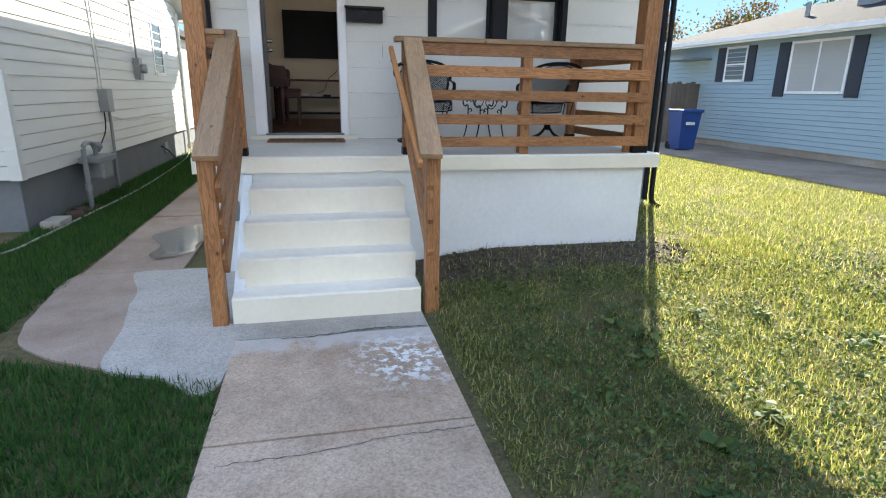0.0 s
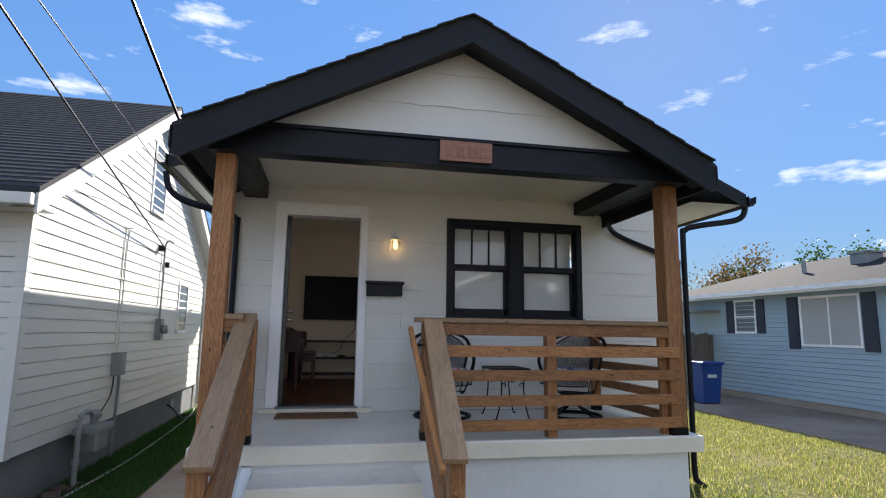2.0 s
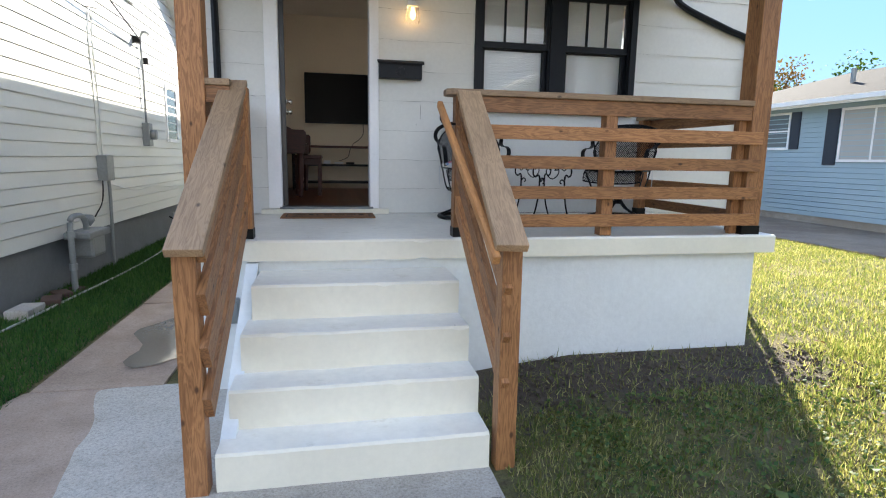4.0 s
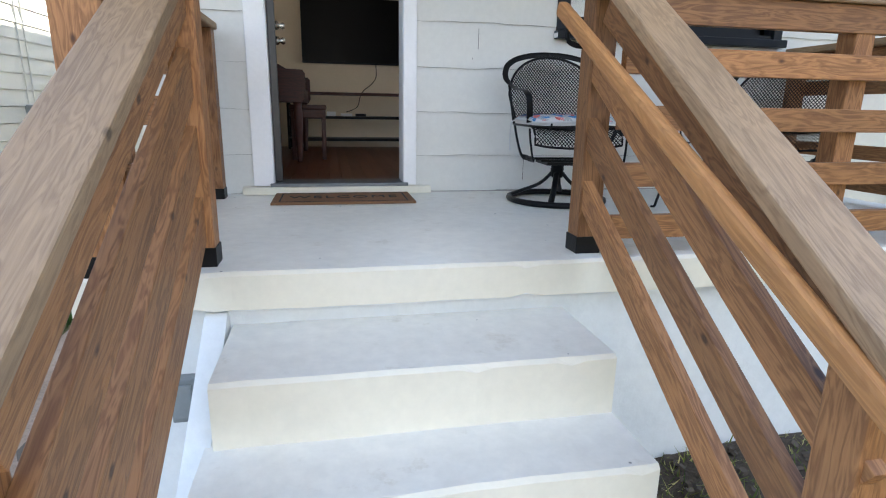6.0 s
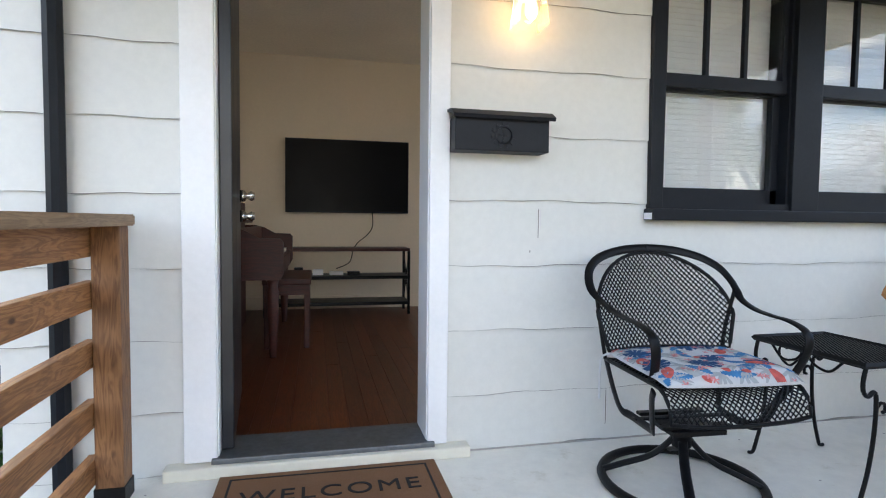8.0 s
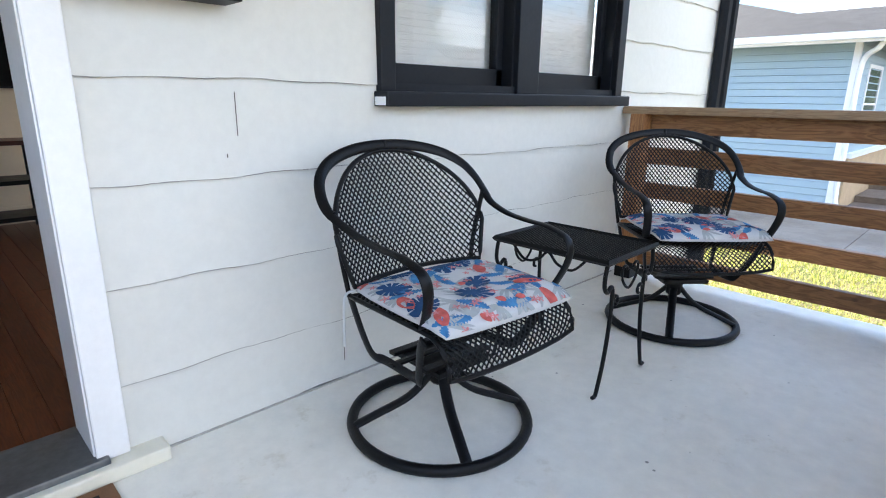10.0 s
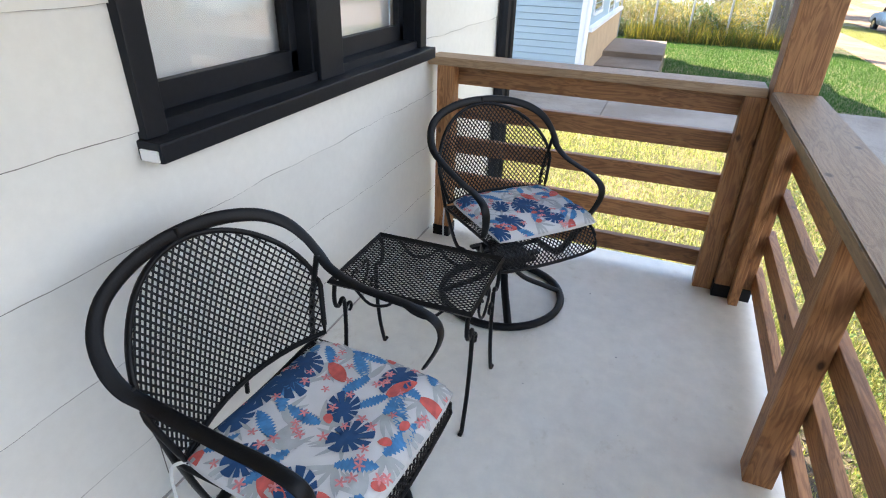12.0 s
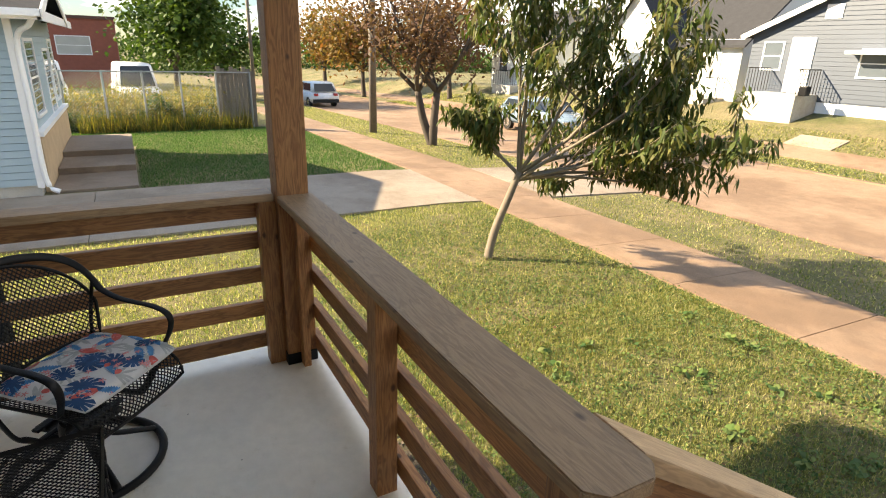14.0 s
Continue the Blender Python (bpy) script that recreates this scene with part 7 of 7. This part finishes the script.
def grow(parent, start, way, length, radius, depth, r, bark, tips, limb="limb", sweep=0.35, kids=3, up=0.15):
    pts, p, d = [Vector(start)], Vector(start), Vector(way).normalized()
    n = 5
    for k in range(n):
        d = (d + Vector((r.uniform(-1, 1), r.uniform(-1, 1), r.uniform(-0.6, 1))) * sweep * 0.35 + Vector((0, 0, up * 0.3))).normalized()
        p = p + d * (length / n)
        pts.append(p.copy())
    rad = [radius * (1 - 0.6 * k / n) for k in range(n + 1)]
    part(limb, tube(pts, rad, 8 if radius > 0.03 else 5), bark, parent, "", True)
    if depth == 0:
        for k in range(1, n + 1):
            tips.append((pts[k], d))
        return
    if depth == 1:
        tips.append((pts[-1], d))
    for k in range(kids):
        q = pts[min(n, 2 + k * 3 // max(1, kids - 1))]
        e = (d + Vector((r.uniform(-1, 1), r.uniform(-1, 1), r.uniform(-0.3, 0.7))) * 0.9).normalized()
        grow(parent, q, e, length * r.uniform(0.5, 0.75), radius * 0.5, depth - 1, r, bark, tips, "twig" if depth == 1 else "branch", sweep, kids, up)


def small_tree():
    t = thing("peach_tree", "young leaning fruit tree with long drooping green leaves", "tree")
    r = random.Random(21)
    base = Vector((5.9, 1.9, gz(5.9, 1.9) - 0.02))
    fork = Vector((5.73, 1.60, 1.22))
    tips = []
    part("trunk", tube(smooth_path([base, base.lerp(fork, 0.35) + Vector((0.03, 0.03, 0)), base.lerp(fork, 0.7) + Vector((0.02, 0.01, 0)), fork], 4), [0.062 - 0.0015 * k for k in range(13)], 10), BARK, t, "pale grey bark", True)
    rt = Vector((-0.47, -0.88, 0))
    for way, ln in (((-0.05, -0.1, 1), 1.7), ((rt.x, rt.y, 0.38), 1.65), ((rt.x * 1.1, rt.y * 0.85, 0.72), 1.9), ((rt.x * 0.6 - 0.4, rt.y + 0.5, 0.5), 1.5), ((0.35, 0.55, 0.55), 0.75), ((rt.x * 0.6, rt.y * 0.6, 1.05), 1.9), ((rt.x + 0.5, rt.y, 0.35), 1.35), ((rt.x - 0.25, rt.y + 0.2, 0.22), 1.35), ((rt.x, rt.y, 0.42), 1.5), ((rt.x + 0.12, rt.y, 0.2), 1.25), ((rt.x - 0.1, rt.y, 0.28), 1.3), ((rt.x * 0.3 + 0.2, rt.y * 0.3 + 0.2, 1), 1.6)):
        grow(t, fork - Vector((0, 0, r.uniform(0, 0.12))), way, ln, 0.03, 2, r, BARK, tips, "limb", 0.5, 4, -0.05)
    spots = []
    for p, d in tips:
        for k in range(13):
            spots.append(tuple(p + Vector((r.gauss(0, 0.06), r.gauss(0, 0.06), r.uniform(-0.10, 0.06)))))
    leaf_mesh("crown", spots, 0.13, 0.15, PEACH, t, 5, 0.9, "long drooping green leaves")
    return t


small_tree()


def big_tree(at, height, spread, bark, leaves, n, size, seed, label, stems=1, clear=0.3, leaf_w=0.42):
    t = thing("tree", label, "tree")
    r = random.Random(seed)
    x, y = at
    z = gz(x, y) - 0.05
    tips = []
    for s in range(stems):
        lean = Vector((r.uniform(-0.35, 0.35), r.uniform(-0.35, 0.35), 1)) if stems > 1 else Vector((0.05, 0.02, 1))
        top = Vector((x, y, z)) + lean * height * clear
        part("trunk", tube(smooth_path([(x, y, z), Vector((x, y, z)).lerp(top, 0.5) + Vector((0.1 * (s - 0.5), 0.05, 0)), top], 4), [height * 0.028 * (1 - 0.04 * k) for k in range(9)], 10), bark, t, "", True)
        for k in range(4):
            a = 2 * math.pi * (k + r.random()) / 4
            grow(t, top, (math.cos(a) * spread, math.sin(a) * spread, height * 0.42), height * 0.42, height * 0.015, 1, r, bark, tips, "limb", 0.4, 3, 0.2)
    spots = []
    while len(spots) < n:
        p, d = r.choice(tips)
        rad = size * 3.2
        spots.append(tuple(p + Vector((r.gauss(0, rad), r.gauss(0, rad), r.gauss(0, rad * 0.8)))))
    leaf_mesh("crown", spots, size, leaf_w, leaves, t, seed, 0.3)
    return t


big_tree((16.6, -2.9), 5.6, 2.6, BARKD, RUSTL, 5200, 0.13, 3, "street tree with forked trunk and thin rust-brown leaves", 2, 0.32, 0.35)
big_tree((44, 2.6), 9.5, 4.0, BARKD, GREENL, 7000, 0.33, 7, "broad dense green tree beyond the lot", 1, 0.2)
big_tree((56, -1.5), 8.0, 3.6, BARKD, GREENL, 4000, 0.35, 9, "dense green tree beyond the lot", 1, 0.22)
big_tree((46, -11.8), 7.5, 3.4, BARKD, GOLDL, 3500, 0.30, 12, "autumn tree with orange leaves along the street", 1, 0.3)
big_tree((62, -13.5), 9, 4, BARKD, GOLDL, 3500, 0.36, 13, "autumn tree with orange leaves along the street", 1, 0.25)
big_tree((36, -14.5), 7, 3, BARKD, RUSTL, 3000, 0.28, 15, "brown autumn tree by the far pavement", 1, 0.3)
big_tree((27, -27), 10, 4, BARKD, GREENL, 3500, 0.38, 16, "green tree behind the far houses", 1, 0.2)
big_tree((18, 26), 7.5, 3.5, BARKD, GOLDL, 9000, 0.13, 18, "thin autumn tree behind the blue house", 1, 0.25)
big_tree((23, 24), 7.0, 3.2, BARKD, GREENL, 9000, 0.14, 19, "green tree behind the blue house", 1, 0.25)
big_tree((12.5, 30), 7.0, 3.0, BARKD, GREENL, 8000, 0.14, 20, "green tree behind the driveway", 1, 0.25)
r = random.Random(77)
spots = []
for k in range(90000):
    a = r.uniform(-2.75, 1.2)
    d = 95 + r.uniform(0, 25)
    h = 4.2 + 2.6 * noise.noise(Vector((a * 9, 0, 0))) + 1.8 * noise.noise(Vector((a * 31, 4, 0)))
    x, y = d * math.cos(a), d * math.sin(a)
    spots.append((x, y, gz(x, y) + max(1.0, h) * r.random()))
woods = leaf_mesh("far_woods", spots, 0.5, 0.5, GREENL, None, 31, 0.2)
tagged(woods, "distant belt of mixed green trees", "woods", kind="stuff")


# ---- grass and weeds ----
def blades(name, regions, count, length, width, mat, seed, label, lean=0.5, keep=None):
    r = np.random.default_rng(seed)
    area = np.array([(x1 - x0) * (y1 - y0) for x0, x1, y0, y1 in regions])
    pick = r.choice(len(regions), count, p=area / area.sum())
    reg = np.array(regions)[pick]
    x = reg[:, 0] + (reg[:, 1] - reg[:, 0]) * r.random(count)
    y = reg[:, 2] + (reg[:, 3] - reg[:, 2]) * r.random(count)
    if keep:
        ok = np.array([keep(a, b) for a, b in zip(x, y)])
        x, y = x[ok], y[ok]
    n = len(x)
    z = np.array([gz(a, b) for a, b in zip(x, y)]) - 0.004
    a = r.uniform(0, 2 * np.pi, n)
    ln = length * r.uniform(0.45, 1.3, n)
    w = width * r.uniform(0.7, 1.3, n) / 2
    tilt = np.abs(r.normal(0, lean, n)).clip(0, 1.35)
    b = r.uniform(0, 2 * np.pi, n)
    p = np.stack([x, y, z], 1)
    s = np.stack([np.cos(a), np.sin(a), 0 * a], 1) * w[:, None]
    tip = p + np.stack([np.cos(b) * np.sin(tilt), np.sin(b) * np.sin(tilt), np.cos(tilt)], 1) * ln[:, None]
    v = np.stack([p - s, p + s, tip], 1).reshape(-1, 3)
    me = bpy.data.meshes.new(name)
    me.from_pydata(v.tolist(), [], np.arange(3 * n).reshape(-1, 3).tolist())
    me.materials.append(mat)
    return tagged(new(name, me), label, "grass", kind="stuff")


GDRY = leafy("mixed_lawn_grass", [(0.045, 0.085, 0.025), (0.17, 0.20, 0.06), (0.58, 0.50, 0.29), (0.09, 0.135, 0.04), (0.40, 0.36, 0.18), (0.06, 0.10, 0.03), (0.24, 0.25, 0.08), (0.16, 0.12, 0.06)], 0.8, 0.5)
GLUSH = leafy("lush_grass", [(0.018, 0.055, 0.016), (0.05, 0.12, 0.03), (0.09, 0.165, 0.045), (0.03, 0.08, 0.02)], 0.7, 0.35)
GWEED = leafy("broad_weeds", [(0.03, 0.07, 0.02), (0.07, 0.12, 0.03), (0.15, 0.18, 0.05), (0.045, 0.09, 0.025), (0.12, 0.14, 0.045)], 0.6, 0.2)
GREED = leafy("yellow_reeds", [(0.22, 0.20, 0.03), (0.34, 0.26, 0.06), (0.10, 0.12, 0.025), (0.05, 0.065, 0.016), (0.16, 0.12, 0.05), (0.07, 0.10, 0.02)], 0.7, 0.35)
bare = lambda x, y: noise.noise(Vector((x * 0.9, y * 0.9, 0))) + 0.5 * noise.noise(Vector((x * 4, y * 4, 2)))
worn = lambda x, y: x < 3.3 and y > 4.45 + 0.35 * bare(x * 1.3, y)
yard = lambda x, y: random.random() < (0.95 if bare(x, y) > -0.3 else 0.45) * (0.05 if worn(x, y) else 1)
blades("lawn_grass", [(0.64, 4.2, 0.24, 5.12)], 130000, 0.05, 0.008, GDRY, 1, "patchy yellowing lawn grass with bare spots", 1.0, yard)
blades("lawn_grass", [(3.2, 8.68, 0.24, 5.1), (3.0, 8.68, 5.1, 14.5)], 190000, 0.055, 0.011, GDRY, 2, "sunlit yellow-green lawn grass", 0.95, lambda x, y: random.random() < (1 if bare(x, y) > -0.3 else 0.55))
blades("dead_straw", [(0.64, 3.6, 4.1, 5.12)], 2600, 0.07, 0.006, GDRY, 12, "dead straw lying on bare earth", 1.6)
r = random.Random(14)
bm = bmesh.new()
for k in range(900):
    x, y, s = r.uniform(0.66, 3.5), r.uniform(4.2, 5.1), r.uniform(0.004, 0.016)
    add_box(bm, -s, s, -s, s, -s * 0.5, s * 0.7, Matrix.Translation((x, y, gz(x, y))) @ Matrix.Rotation(r.uniform(0, 6), 4, (r.random(), r.random(), 1)))
tagged(link_mesh("soil_clods", bm, plain("crumbly_soil", (0.085, 0.065, 0.048), 0.95, vary=0.3)), "small clods of dry soil by the porch", "soil", kind="stuff")
inside_apron = lambda x, y: not (x > -2.07 and y > 3.17 + max(0.0, (-0.65 - x)) * 0.42) 
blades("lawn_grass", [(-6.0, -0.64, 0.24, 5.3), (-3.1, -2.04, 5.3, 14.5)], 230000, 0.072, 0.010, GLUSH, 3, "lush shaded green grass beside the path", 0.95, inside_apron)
blades("verge_grass", [(-6, 8.6, -4.2, -1.5), (11.9, 40, -4.2, -1.5)], 60000, 0.05, 0.018, GDRY, 4, "yellowing grass on the street verge", 0.8)
blades("lawn_grass", [(11.95, 22.2, 0.3, 5.85), (18.1, 22.2, 5.85, 8.0)], 80000, 0.06, 0.014, GLUSH, 5, "lush green lawn before the blue house", 0.6)
blades("far_grass", [(-6, 40, -12.5, -11.1), (-6, 40, -15.6, -14.0)], 40000, 0.07, 0.04, GDRY, 6, "grass across the street", 0.7)
thick = lambda lo: (lambda x, y: bare(x * 0.8 + 3, y * 0.8) > lo)
blades("reeds", [(22.45, 28.5, 1.9, 8.5)], 7500, 1.05, 0.045, GREED, 7, "tall yellowing weeds behind the fence", 0.55, thick(-0.25))
blades("reeds", [(22.6, 28.5, 1.9, 8.5)], 3500, 1.45, 0.04, GREED, 17, "tall yellowing weeds behind the fence", 0.3, thick(0.08))
r = random.Random(19)
spots = []
for k in range(260):
    x, y = r.uniform(22.5, 27.5), r.uniform(1.9, 8.4)
    top = r.uniform(0.6, 1.5)
    for j in range(34):
        q = r.random()
        spots.append((x + r.gauss(0, 0.05 + 0.12 * q), y + r.gauss(0, 0.05 + 0.12 * q), gz(x, y) + top * (0.3 + 0.7 * q)))
tagged(leaf_mesh("goldenrod", spots, 0.16, 0.2, GREED, None, 43, 0.1), "leafy yellow-green weeds behind the fence", "weeds", kind="stuff")
blades("reeds", [(21.7, 22.3, 1.9, 7.4)], 1600, 0.7, 0.03, GREED, 8, "tall yellowing weeds at the fence foot", 0.5)
r = random.Random(9)
scrub = []
for k in range(4200):
    y = r.uniform(1.9, 8.4)
    top = 0.55 + 0.9 * max(0.0, noise.noise(Vector((y * 0.9, 5, 0))) + 0.15)
    x = r.uniform(22.4, 23.1)
    scrub.append((x, y, gz(x, y) + top * r.random()))
tagged(leaf_mesh("scrub", scrub, 0.13, 0.3, GREENL, None, 41, 0.3), "dark green scrub along the fence foot", "weeds", kind="stuff")
r = random.Random(5)
spots = []
for k in range(2600):
    x, y = 1.0 + 6.6 * r.random() ** 1.25, 0.3 + 4.1 * r.random() ** 1.1
    sp = r.uniform(0.02, 0.09)
    for j in range(r.randint(4, 14)):
        a, b = x + r.gauss(0, sp), y + r.gauss(0, sp)
        spots.append((a, b, gz(a, b) + r.uniform(0.02, 0.06)))
w = leaf_mesh("broadleaf_weeds", spots, 0.027, 0.34, GWEED, None, 6, -0.1)
tagged(w, "clumps of broad-leaved green weeds in the lawn", "weeds", kind="stuff")
spots = []
for k in range(26):
    x, y = r.uniform(1.3, 3.6), r.uniform(0.7, 3.6)
    for j in range(r.randint(6, 13)):
        a, b = x + r.gauss(0, 0.035), y + r.gauss(0, 0.035)
        spots.append((a, b, gz(a, b) + r.uniform(0.03, 0.06)))
w = leaf_mesh("broadleaf_weeds", spots, 0.08, 0.34, GWEED, None, 16, -0.05)
tagged(w, "low rosettes of broad green weeds in the shade", "weeds", kind="stuff")
spots = [(a, b, gz(a, b) + 0.035) for a, b in ((r.uniform(0.8, 8), r.uniform(0.4, 5.5)) for _ in range(260))]
w = leaf_mesh("fallen_leaves", spots, 0.04, 0.34, RUSTL, None, 8, 0.0)
tagged(w, "scattered fallen autumn leaves", "leaves", kind="stuff")
